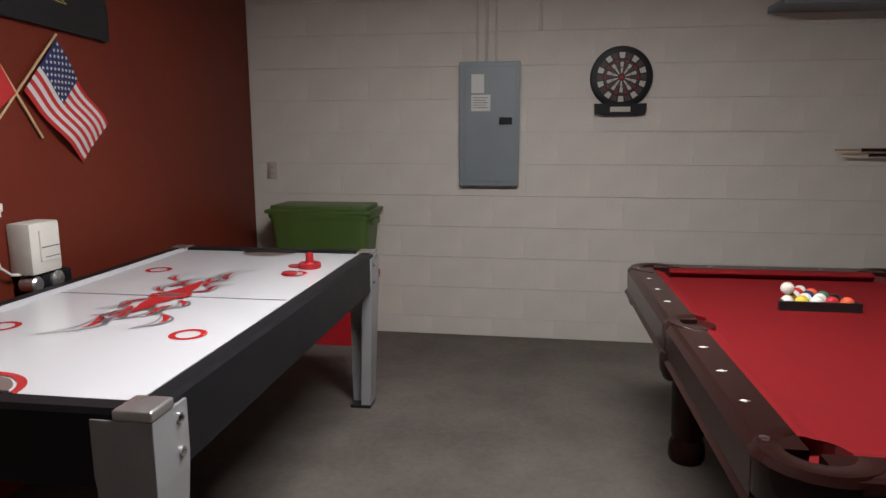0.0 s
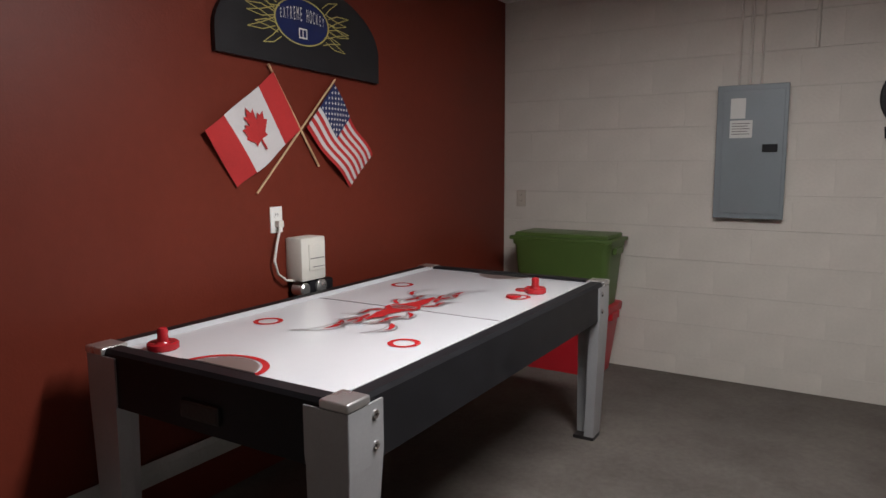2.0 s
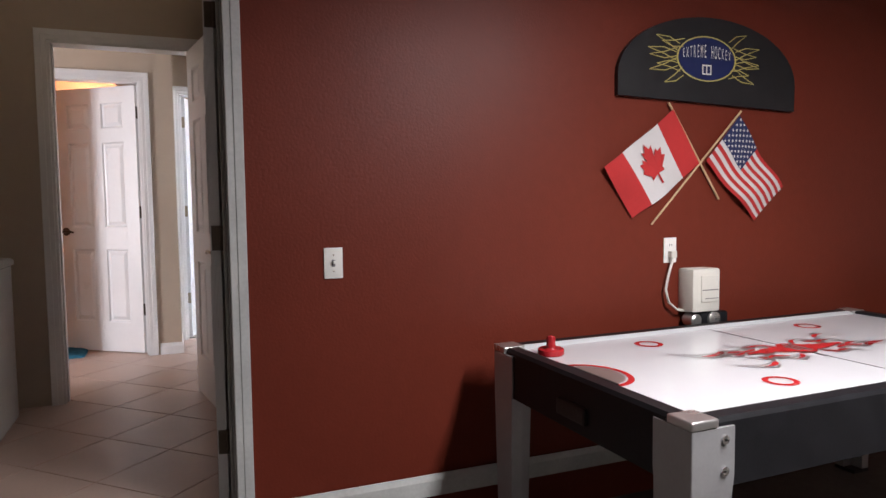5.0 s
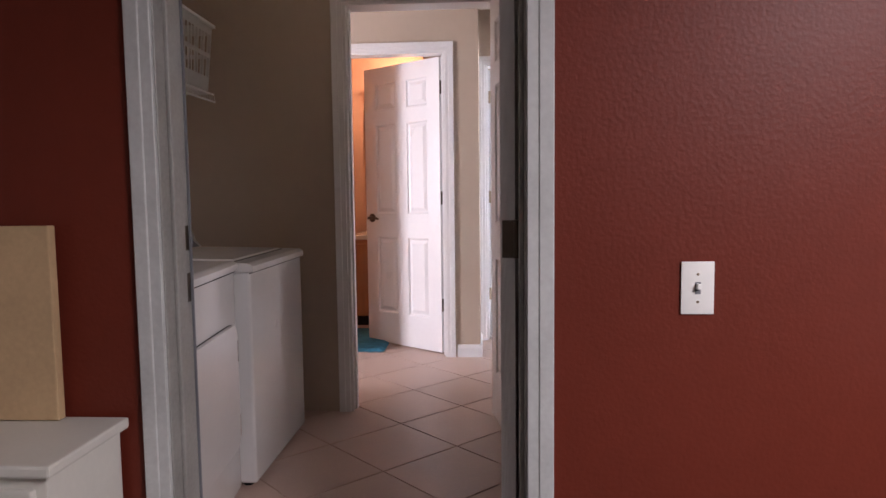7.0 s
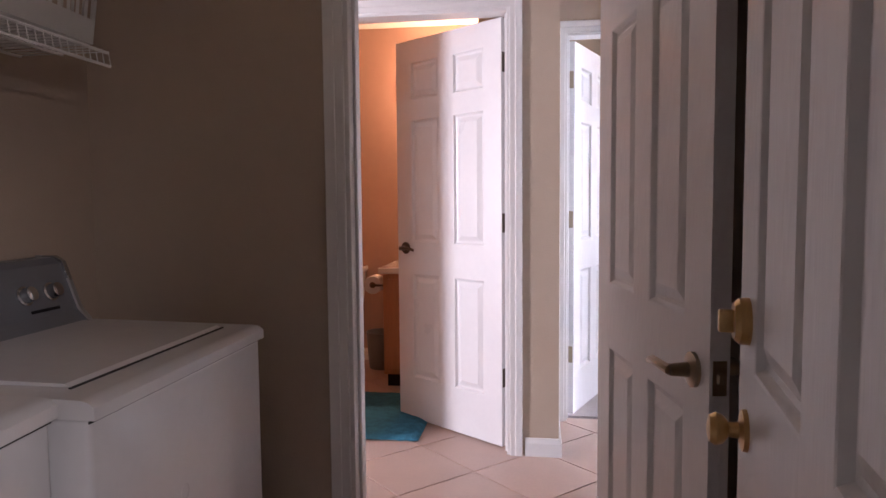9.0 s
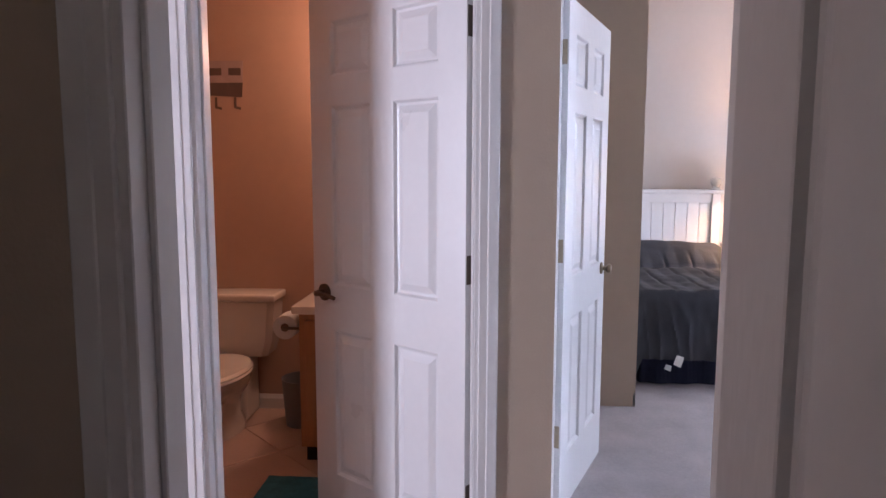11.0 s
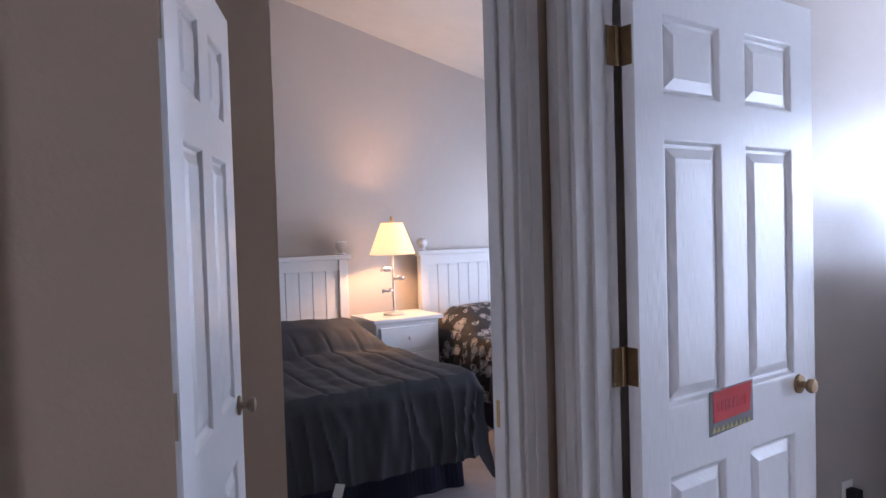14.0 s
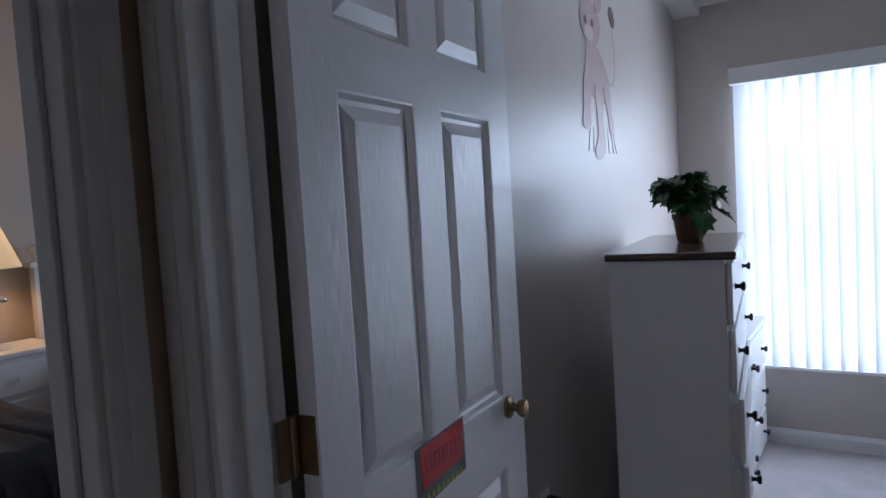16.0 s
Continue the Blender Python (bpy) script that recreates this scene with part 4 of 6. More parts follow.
        part("pocket_bag", oval_bag(sx * (hx - 0.022), 0, h), "bag", pk, "brown leather pocket bag", smooth=True)
    return t


pool_table()


def ball_material(i, colour):
    key = "ball%d" % i
    if key not in M:
        M[key] = mat("billiard_ball", colour, 0.08, vary=0.01, coat=0.5)
    return key


rack = thing("ball_rack", "black plastic triangle rack round the balls", "ball rack", at=(2.905, 1.815, 0.5355))
RW, RR = 0.130, 0.026
for a, b in (((-RW, 0), (RW, 0)), ((RW, 0), (0, 0.232)), ((0, 0.232), (-RW, 0))):
    d = (Vector(b) - Vector(a)).normalized()
    n = Vector((-d.y, d.x)) * 0.005
    part("rail", prism([(a[0] - n.x, a[1] - n.y), (b[0] - n.x, b[1] - n.y), (b[0] + n.x, b[1] + n.y), (a[0] + n.x, a[1] + n.y)], 0.0, 0.032), "leather", rack)
cols = [(0.7, 0.68, 0.62), (0.72, 0.3, 0.03), (0.03, 0.04, 0.12), (0.75, 0.12, 0.05), (0.66, 0.64, 0.6), (0.5, 0.02, 0.03), (0.68, 0.5, 0.06), (0.02, 0.02, 0.02), (0.70, 0.68, 0.62), (0.05, 0.18, 0.10), (0.7, 0.67, 0.6), (0.55, 0.03, 0.03), (0.68, 0.66, 0.62), (0.08, 0.05, 0.15), (0.75, 0.16, 0.07)]
k = 0
for row in range(5):
    for c in range(row + 1):
        x = 2.905 + (c - row / 2) * 0.0485
        y = 1.815 + 0.032 + (4 - row) * 0.0420
        i = (0, 6, 4, 5, 3)[c] if row == 4 else (k * 7 + 4) % 15
        ob = solid("billiard_ball", ellipsoid(B(), (0, 0, 0), 0.0228, 0.0228, 0.0228, 18, 12), ball_material(i, cols[i]), "glossy numbered billiard ball in the rack", "ball", group="racked balls", smooth=True, at=pose(x, y, 0.5590, 20 * k, 35 * k, 0))
        k += 1
solid("billiard_ball", ellipsoid(B(), (0, 0, 0), 0.0225, 0.0225, 0.0225, 18, 12), ball_material(20, (0.72, 0.69, 0.62)), "white cue ball lying on top of the rack", "ball", smooth=True, at=pose(2.815, 1.875, 0.600))


def tote(name, label, material, at, w, d, h, taper, lid):
    t = thing(name, label, "storage tote", "stacked totes", at=at)
    bm = B()
    rings = []
    for z, k in ((0, taper), (h * 0.9, 0.985), (h * 0.9, 1.02), (h * 0.96, 1.03), (h, 1.03)):
        hw, hd, r = w / 2 * k, d / 2 * k, 0.045
        ring = []
        for sx, sy, a0 in ((1, 1, 0), (-1, 1, 90), (-1, -1, 180), (1, -1, 270)):
            for q in range(5):
                a = radians(a0 + 22.5 * q)
                ring.append(bm.verts.new((sx * (hw - r) + r * math.cos(a), sy * (hd - r) + r * math.sin(a), z)))
        rings.append(ring)
    for p, q in zip(rings, rings[1:]):
        for i in range(len(p)):
            bm.faces.new((p[i], p[(i + 1) % len(p)], q[(i + 1) % len(q)], q[i]))
    bm.faces.new(rings[0][::-1])
    bm.faces.new(rings[-1])
    part("tub", bm, material, t, smooth=True)
    if lid:
        bm = bx(-w / 2 * 1.06, w / 2 * 1.06, -d / 2 * 1.06, d / 2 * 1.06, h - 0.012, h + 0.014, 0.010, 2)
        box(bm, -w / 2 * 0.96, w / 2 * 0.96, -d / 2 * 0.94, d / 2 * 0.94, h + 0.012, h + 0.040, 0.012, 2)
        part("lid", bm, material, t, "raised plastic lid", smooth=True)
    for s in (1, -1):
        part("handle", bx(s * w / 2 * 1.0 - 0.012, s * w / 2 * 1.0 + 0.018, -0.07, 0.07, h * 0.80, h * 0.90, 0.006), material, t)
    return t


tote("storage_tote", "red plastic storage tote on the floor, carrying a green one", "redtote", (0.560, 3.545, FLOOR_G), 0.63, 0.36, 0.44, 0.82, False)
tote("storage_tote", "green lidded plastic tote stacked on a red one", "green", (0.565, 3.545, FLOOR_G + 0.441), 0.65, 0.31, 0.41, 0.88, True)

# breaker panel with its door, labels and conduits
px0, px1, pz0, pz1 = 1.412, 1.788, 0.804, 1.569
panel = thing("breaker_panel", "grey steel breaker panel on the block wall", "electrical panel", at=((px0 + px1) / 2, GY, pz0))
w2, ph = (px1 - px0) / 2, pz1 - pz0
part("cabinet", bx(-w2 + 0.01, w2 - 0.01, -0.042, -0.001, 0.005, ph - 0.005, 0.004), "steelgrey", panel)
part("cover", bx(-w2, w2, -0.052, -0.0425, 0, ph, 0.004), "steelgrey", panel)
part("door", bx(-w2 + 0.035, w2 - 0.018, -0.058, -0.0525, 0.03, ph - 0.03, 0.003), "steelgrey", panel)
part("latch", bx(w2 - 0.125, w2 - 0.045, -0.065, -0.058, ph * 0.50, ph * 0.50 + 0.045, 0.004), "black", panel, "black door latch")
part("label", bx(-w2 + 0.075, -w2 + 0.155, -0.0592, -0.058, ph - 0.19, ph - 0.075, 0), "paper", panel, "white paper label")
part("label", bx(-w2 + 0.075, -w2 + 0.195, -0.0592, -0.058, ph - 0.30, ph - 0.20, 0), "paper", panel, "white paper label")
bm = B()
for r in range(5):
    box(bm, -w2 + 0.085, -w2 + 0.180 - 0.01 * (r % 2), -0.0598, -0.0592, ph - 0.22 - r * 0.015, ph - 0.216 - r * 0.015)
part("label_lines", bm, "inkgrey", panel)
for x, r, top in ((1.519, 0.007, CEIL_G), (1.577, 0.009, CEIL_G), (1.637, 0.007, CEIL_G)):
    ob = solid("conduit", tube([(x, GY - 0.011, pz1 - 0.005), (x, GY - 0.011, top)], r, 10), "block", "painted electrical conduit above the panel", "pipe", group="conduits", smooth=True)
solid("conduit", tube([(1.908, GY - 0.012, 1.75), (1.908, GY - 0.012, CEIL_G)], 0.010, 10), "block", "short painted conduit coming down the block wall", "pipe", smooth=True)

# dartboard
db = thing("dartboard", "black electronic dartboard with pale segments", "dartboard", at=(2.395, GY, 1.466))
part("housing", lathe([(0.185, -0.001), (0.185, -0.02), (0.178, -0.032), (0.165, -0.034), (0.004, -0.0342)], 40, axis="y"), "black", db, smooth=True)
bm = prism([(-0.155, -0.155), (0.155, -0.155), (0.150, -0.215), (0.10, -0.225), (-0.10, -0.225), (-0.150, -0.215)], -0.036, -0.001, "y")
part("score_base", bm, "black", db, "dark score console")
part("score_window", bx(-0.06, 0.06, -0.0375, -0.036, -0.205, -0.175, 0.0), "bone", db)
for i in range(20):
    a0, a1 = radians(i * 18 + 2 + 9), radians(i * 18 + 16 + 9)
    for r0, r1, mt in ((0.112, 0.146, ("bone", "darkred")), (0.094, 0.103, ("darkred", "redplastic")), (0.060, 0.090, ("platetan", "darkred")), (0.022, 0.056, ("platetan", "darkred"))):
        bm = B()
        vs = [bm.verts.new((r * math.cos(a), -0.0352, r * math.sin(a))) for r, a in ((r0, a0), (r1, a0), (r1, a1), (r0, a1))]
        bm.faces.new(vs)
        r = bmesh.ops.extrude_face_region(bm, geom=bm.faces[:])
        for v in r["geom"]:
            if isinstance(v, bmesh.types.BMVert):
                v.co.y -= 0.002
        part("segment", bm, mt[i % 2], db)
part("bullseye", lathe([(0.013, -0.034), (0.013, -0.038)], 16, axis="y"), "redplastic", db)


def plate(name, label, at, axis, kind, material="plate"):
    """A wall plate: local x across, -y out of the wall, z up."""
    t = thing(name, label, "switch" if kind == "switch" else "outlet", at=at, rz=axis)
    part("cover", bx(-0.035, 0.035, -0.006, -0.0005, -0.057, 0.057, 0.003), material, t, smooth=True)
    if kind == "switch":
        part("toggle_slot", bx(-0.006, 0.006, -0.0068, -0.006, -0.013, 0.013, 0), "greyplastic", t)
        part("toggle", bx(-0.004, 0.004, -0.018, -0.006, -0.002, 0.010, 0.002), material, t)
        for z in (-0.03, 0.03):
            part("screw", lathe([(0.003, -0.006), (0.003, -0.0072)], 8, origin=(0, 0, z), axis="y"), "nickel", t)
    else:
        for z in (-0.02, 0.02):
            s = part("socket", lathe([(0.0165, -0.006), (0.0165, -0.0082)], 16, origin=(0, 0, z), axis="y"), material, t)
            for x in (-0.006, 0.006):
                part("slot", bx(x - 0.0012, x + 0.0012, -0.0087, -0.0082, z - 0.002, z + 0.008, 0), "darkgap", s)
    return t


# on the red wall the plates face +x
plate("light_switch", "white toggle switch plate on the red wall", (0.0, 0.0, 0.902), 90, "switch")
plate("wall_outlet", "white duplex outlet on the red wall", (0.0, 1.545, 0.893), 90, "outlet")
plate("wall_outlet", "tan outlet plate on the block wall", (0.134, GY, 0.888), 0, "outlet", "platetan")

ps = thing("power_supply_box", "off-white plastic power box on the red wall", "power supply", at=(0.0, 1.672, 0.615))
part("case", bx(0.001, 0.10, -0.078, 0.078, 0.0, 0.195, 0.012), "offwhite", ps, smooth=True)
part("front_panel", bx(0.10, 0.106, -0.035, 0.065, 0.045, 0.165, 0.004), "offwhite", ps)
part("panel_slot", bx(0.106, 0.1075, -0.03, 0.06, 0.098, 0.102, 0), "inkgrey", ps)
part("panel_slot", bx(0.106, 0.1075, -0.015, 0.06, 0.060, 0.063, 0), "inkgrey", ps)
part("cord", tube([(0.012, -0.127, 0.258), (0.028, -0.132, 0.235), (0.030, -0.157, 0.165), (0.032, -0.172, 0.105), (0.034, -0.157, 0.045), (0.036, -0.112, 0.010), (0.040, -0.042, -0.003)], 0.006, 8), "offwhite", ps, "off-white power cord", smooth=True)
part("plug", bx(0.008, 0.035, 1.53, 1.56, 0.860, 0.890, 0.004), "offwhite", thing("plug", "off-white plug in the outlet", "plug"))
bl = thing("blower_motor", "small black and silver motor under the power box", "motor", at=(0.0, 1.72, 0.545))
part("body", bx(0.002, 0.09, -0.07, 0.09, 0.0, 0.065, 0.012), "black", bl, smooth=True)
part("silver_cap", lathe([(0.034, 0.09), (0.034, 0.10), (0.024, 0.107), (0.010, 0.108)], 20, origin=(0, 0.0, 0.034), axis="x"), "cap", bl, smooth=True)
part("coil", lathe([(0.030, 0.03), (0.030, 0.088), (0.022, 0.095)], 18, origin=(0, -0.095, 0.032), axis="x"), "cap", bl, smooth=True)

# half-round black board with a flame emblem
hb = thing("hockey_board", "half-round black board with an oval flame emblem", "wall sign", at=(0.0, 1.755, 1.55))
pts = [(-0.514, 0.022), (0.512, -0.010), (0.514, 0.110)]
for i in range(1, 28):
    a = math.pi * i / 28
    pts.append((0.514 * math.cos(a), 0.112 + 0.276 * math.sin(a)))
pts.append((-0.514, 0.115))
part("board", prism(pts, 0.004, 0.026, "x"), "boardblack", hb)
def on_board(bm):
    for v in bm.verts:
        v.co = (0.0265 + v.co.z, v.co.x - 0.032, 0.203 + v.co.y)
    return bm
bm = disc(B(), 0, 0, 0.0002, 0.0, 0.165, 40, 0, 2 * math.pi, 0.58)
part("emblem", on_board(bm), "blue", hb, "dark blue oval emblem")
bm = disc(B(), 0, 0, 0.0008, 0.163, 0.172, 48, 0, 2 * math.pi, 0.585)
part("emblem_rim", on_board(bm), "yellow", hb, "yellow oval rim")
bm = B()
rng = random.Random(9)
for s in (1, -1):
    for a in range(-39, 40, 13):
        r = radians(a + rng.uniform(-3, 3))
        base = Vector((s * 0.172 * math.cos(r), 0.10 * math.sin(r)))
        ln = 0.05 + 0.090 * math.cos(r) ** 2 + rng.uniform(0, 0.02)
        d = Vector((s * math.cos(r), 0.30 * math.sin(r))).normalized()
        n = Vector((-d.y, d.x)) * (1 if a % 2 else -1)
        tip = base + d * ln + n * 0.03
        for sg in (1, -1):
            p0 = base + n * 0.018 * sg
            p1 = base + d * ln * 0.45 + n * (0.014 * sg + 0.022)
            ribbon(bm, [p0, p1, tip], [0.004, 0.004, 0.003], 0.0010 + 0.0001 * sg)
split_parts("flame", on_board(bm), "yellow", hb)


def word(text, height, x, y, wide, arch, name, parent):
    """Raised letters of the built-in font, one mesh a letter, along a shallow arch on the board."""
    n = len(text)
    for k, ch in enumerate(text):
        if ch == " ":
            continue
        cu = bpy.data.curves.new("letter", "FONT")
        cu.body, cu.align_x, cu.align_y, cu.extrude = ch, "CENTER", "CENTER", 0.0
        src = bpy.data.objects.new("letter", cu)
        me = bpy.data.meshes.new_from_object(src)
        bpy.data.objects.remove(src)
        u = (k - (n - 1) / 2) / ((n - 1) / 2)
        tall = height * (1 - 0.35 * u * u)
        for v in me.vertices:
            v.co = (0.0279, x + u * wide + v.co.x * wide * 2.15 / n - 0.032, 0.203 + y + v.co.y * tall - arch * u * u)
        me.materials.append(M["offwhite"])
        ob = new(name, me)
        ob.parent = parent


word("EXTREME HOCKEY", 0.085, 0.0, 0.030, 0.132, 0.012, "letter", hb)
bm = B()
box(bm, -0.026, 0.026, -0.070, -0.064, 0.0008, 0.0014)
for x in (-0.026, -0.004, 0.020):
    box(bm, x, x + 0.006, -0.064, -0.026, 0.0008, 0.0014)
box(bm, -0.026, 0.026, -0.032, -0.026, 0.0008, 0.0015)
split_parts("lettering", on_board(bm), "offwhite", hb)


def flag(name, label, corner, u, v, W, H, design, stick0, stick1, su, sv):
    """A small cloth flag on a stick. corner: hoist top; u along the fly, v down the hoist (unit vectors in the wall plane y, z)."""
    f = thing(name, label, "flag", "crossed flags")
    part("stick", tube([(0.016, *stick0), (0.012, *stick1)], 0.005, 8), "stick", f, "pale wooden stick")
    U, V = Vector((0, *u)), Vector((0, *v))
    C = Vector((0.018, *corner))
    def cloth(a0, a1, b0, b1, lift, material, nm, lab=""):
        nu, nv = max(2, int(14 * (a1 - a0)) + 2), max(2, int(9 * (b1 - b0)) + 2)
        bm = B()
        g = []
        for i in range(nu + 1):
            row = []
            for j in range(nv + 1):
                a, b = a0 + (a1 - a0) * i / nu, b0 + (b1 - b0) * j / nv
                p = C + U * (a * W + su * a * b) + V * (b * H + 0.010 * math.sin(a * 5.0) * a + sv * a * b)
                p.x += 0.008 + 0.011 * math.sin(a * 9 + b * 2.2) * (0.25 + a) + lift
                row.append(bm.verts.new(p))
            g.append(row)
        for i in range(nu):
            for j in range(nv):
                bm.faces.new((g[i][j], g[i + 1][j], g[i + 1][j + 1], g[i][j + 1]))
        return part(nm, bm, material, f, lab, smooth=True)
    design(cloth, f, C, U, V, W, H)
    return f


def maple(cloth, f, C, U, V, W, H):
    cloth(0, 0.25, 0, 1, 0, "flagred", "red_band")
    cloth(0.25, 0.75, 0, 1, 0, "flagwhite", "white_field")
    cloth(0.75, 1, 0, 1, 0, "flagred", "red_band")
    half = [(0, -0.40), (0.055, -0.27), (0.12, -0.31), (0.09, -0.12), (0.17, -0.21), (0.19, -0.15), (0.27, -0.17), (0.235, -0.05), (0.29, -0.01), (0.15, 0.13), (0.165, 0.20), (0.02, 0.17), (0.02, 0.36)]
    pts = half + [(-a, b) for a, b in half[::-1]]
    bm = B()
    vs = []
    for a, b in pts:
        p = C + U * (W * 0.49 + a * H * 0.95) + V * (H * 0.49 + b * H * 0.92)
        p.x += 0.008 + 0.011 * math.sin((0.5 + a * H / W) * 9 + (0.5 + b) * 2.2) * 0.75 + 0.006
        vs.append(bm.verts.new(p))
    bm.faces.new(vs)
    part("maple_leaf", bm, "flagred", f, "red maple leaf")


def stripes(cloth, f, C, U, V, W, H):
    for i in range(13):
        cloth(0.44 if i < 7 else 0, 1, i / 13, (i + 1) / 13, 0, "flagred" if i % 2 == 0 else "flagwhite", "stripe")
    cloth(0, 0.44, 0, 7 / 13, 0.0, "flagblue", "canton", "dark blue canton")
    for r in range(9):
        for c in range(6 if r % 2 == 0 else 5):
            a = 0.44 * ((c + 0.5 + (0.5 if r % 2 else 0)) / 6)
            b = 7 / 13 * (r + 0.5) / 9
            p = C + U * (a * W - 0.007 * a * b) + V * (b * H + 0.010 * math.sin(a * 5.0) * a - 0.062 * a * b)
            p.x += 0.008 + 0.011 * math.sin(a * 9 + b * 2.2) * (0.25 + a) + 0.0012
            bm = B()
            ring = []
            for q in range(10):
                rr = 0.0085 if q % 2 == 0 else 0.0036
                an = math.pi * q / 5
                ring.append(bm.verts.new(p + U * rr * math.cos(an) + V * rr * math.sin(an)))
            bm.faces.new(ring)
            part("star", bm, "flagwhite", f)


def unit(a, b):
    d = Vector(b) - Vector(a)
    return tuple(d.normalized())


c0, c1 = (1.537, 1.522), (1.687, 1.283)
flag("maple_flag", "small red and white maple leaf flag on a stick", c0, unit(c0, (1.172, 1.254)), unit(c0, c1), 0.451, 0.281, maple, (1.520, 1.552), (1.818, 1.122), -0.02, -0.006)
c0, c1 = (1.925, 1.508), (1.727, 1.297)
flag("striped_flag", "small striped flag with a starred canton on a stick", c0, unit(c0, (2.192, 1.172)), unit(c0, c1), 0.430, 0.289, stripes, (1.942, 1.530), (1.434, 1.012), -0.007, -0.062)

# cue rack and shelf on the block wall, beyond the pool table
cr = thing("cue_rack", "dark wooden wall rack holding pool cues", "cue rack", at=(4.3, GY, 1.0))
part("board", bx(-0.10, 0.7, -0.03, -0.001, -0.03, 0.05, 0.005), "mahog", cr)
for i, z in enumerate((0.035, 0.005)):
    c = thing("pool_cue", "wooden pool cue lying in the wall rack", "pool cue", "pool cues", at=(3.62 + 0.04 * i, GY - 0.06, 1.0 + z))
    part("shaft", tube([(0.0, 0, 0), (0.14, 0, 0)], 0.006, 10), "stick", c, smooth=True)
    part("butt", tube([(0.14, 0, 0), (1.30, 0, 0)], 0.010, 10, taper=1.5), "mahog", c, smooth=True)
sh = thing("wall_shelf", "dark grey shelf high on the block wall", "shelf", at=(3.205, GY, 1.816))
part("board", bx(0, 1.6, -0.30, -0.001, 0, 0.035, 0.004), "steelgrey", sh)

# ceiling lamp over the games
cl = thing("ceiling_light", "white fluorescent ceiling light above the games", "ceiling light", at=(1.95, 1.20, CEIL_G))
part("housing", prism([(-0.13, -0.001), (-0.11, -0.05), (0.11, -0.05), (0.13, -0.001)], -0.62, 0.62, "x"), "plate", cl)
for y in (-0.05, 0.05):
    part("tube", tube([(-0.56, y, -0.063), (0.56, y, -0.063)], 0.011, 10), "lit_tube", cl, "lit fluorescent tube", smooth=True)

# low cabinet with a leaning board, beside the garage door
sc = thing("low_cabinet", "off-white low cabinet beside the garage door", "cabinet", at=(0.02, -1.95, FLOOR_G))
part("body", bx(0.0, 0.26, 0.0, 0.66, 0.0, 0.785, 0.004), "offwhite", sc)
part("top", bx(-0.005, 0.28, -0.01, 0.68, 0.785, 0.81, 0.006), "offwhite", sc)
part("door", bx(0.2605, 0.278, 0.02, 0.64, 0.05, 0.76, 0.005), "offwhite", sc)
solid("leaning_board", bx(0.03, 0.055, -1.93, -1.41, 0.612, 1.05, 0.004), "stick", "pale wooden board standing on the cabinet", "board")

# ---- laundry ----


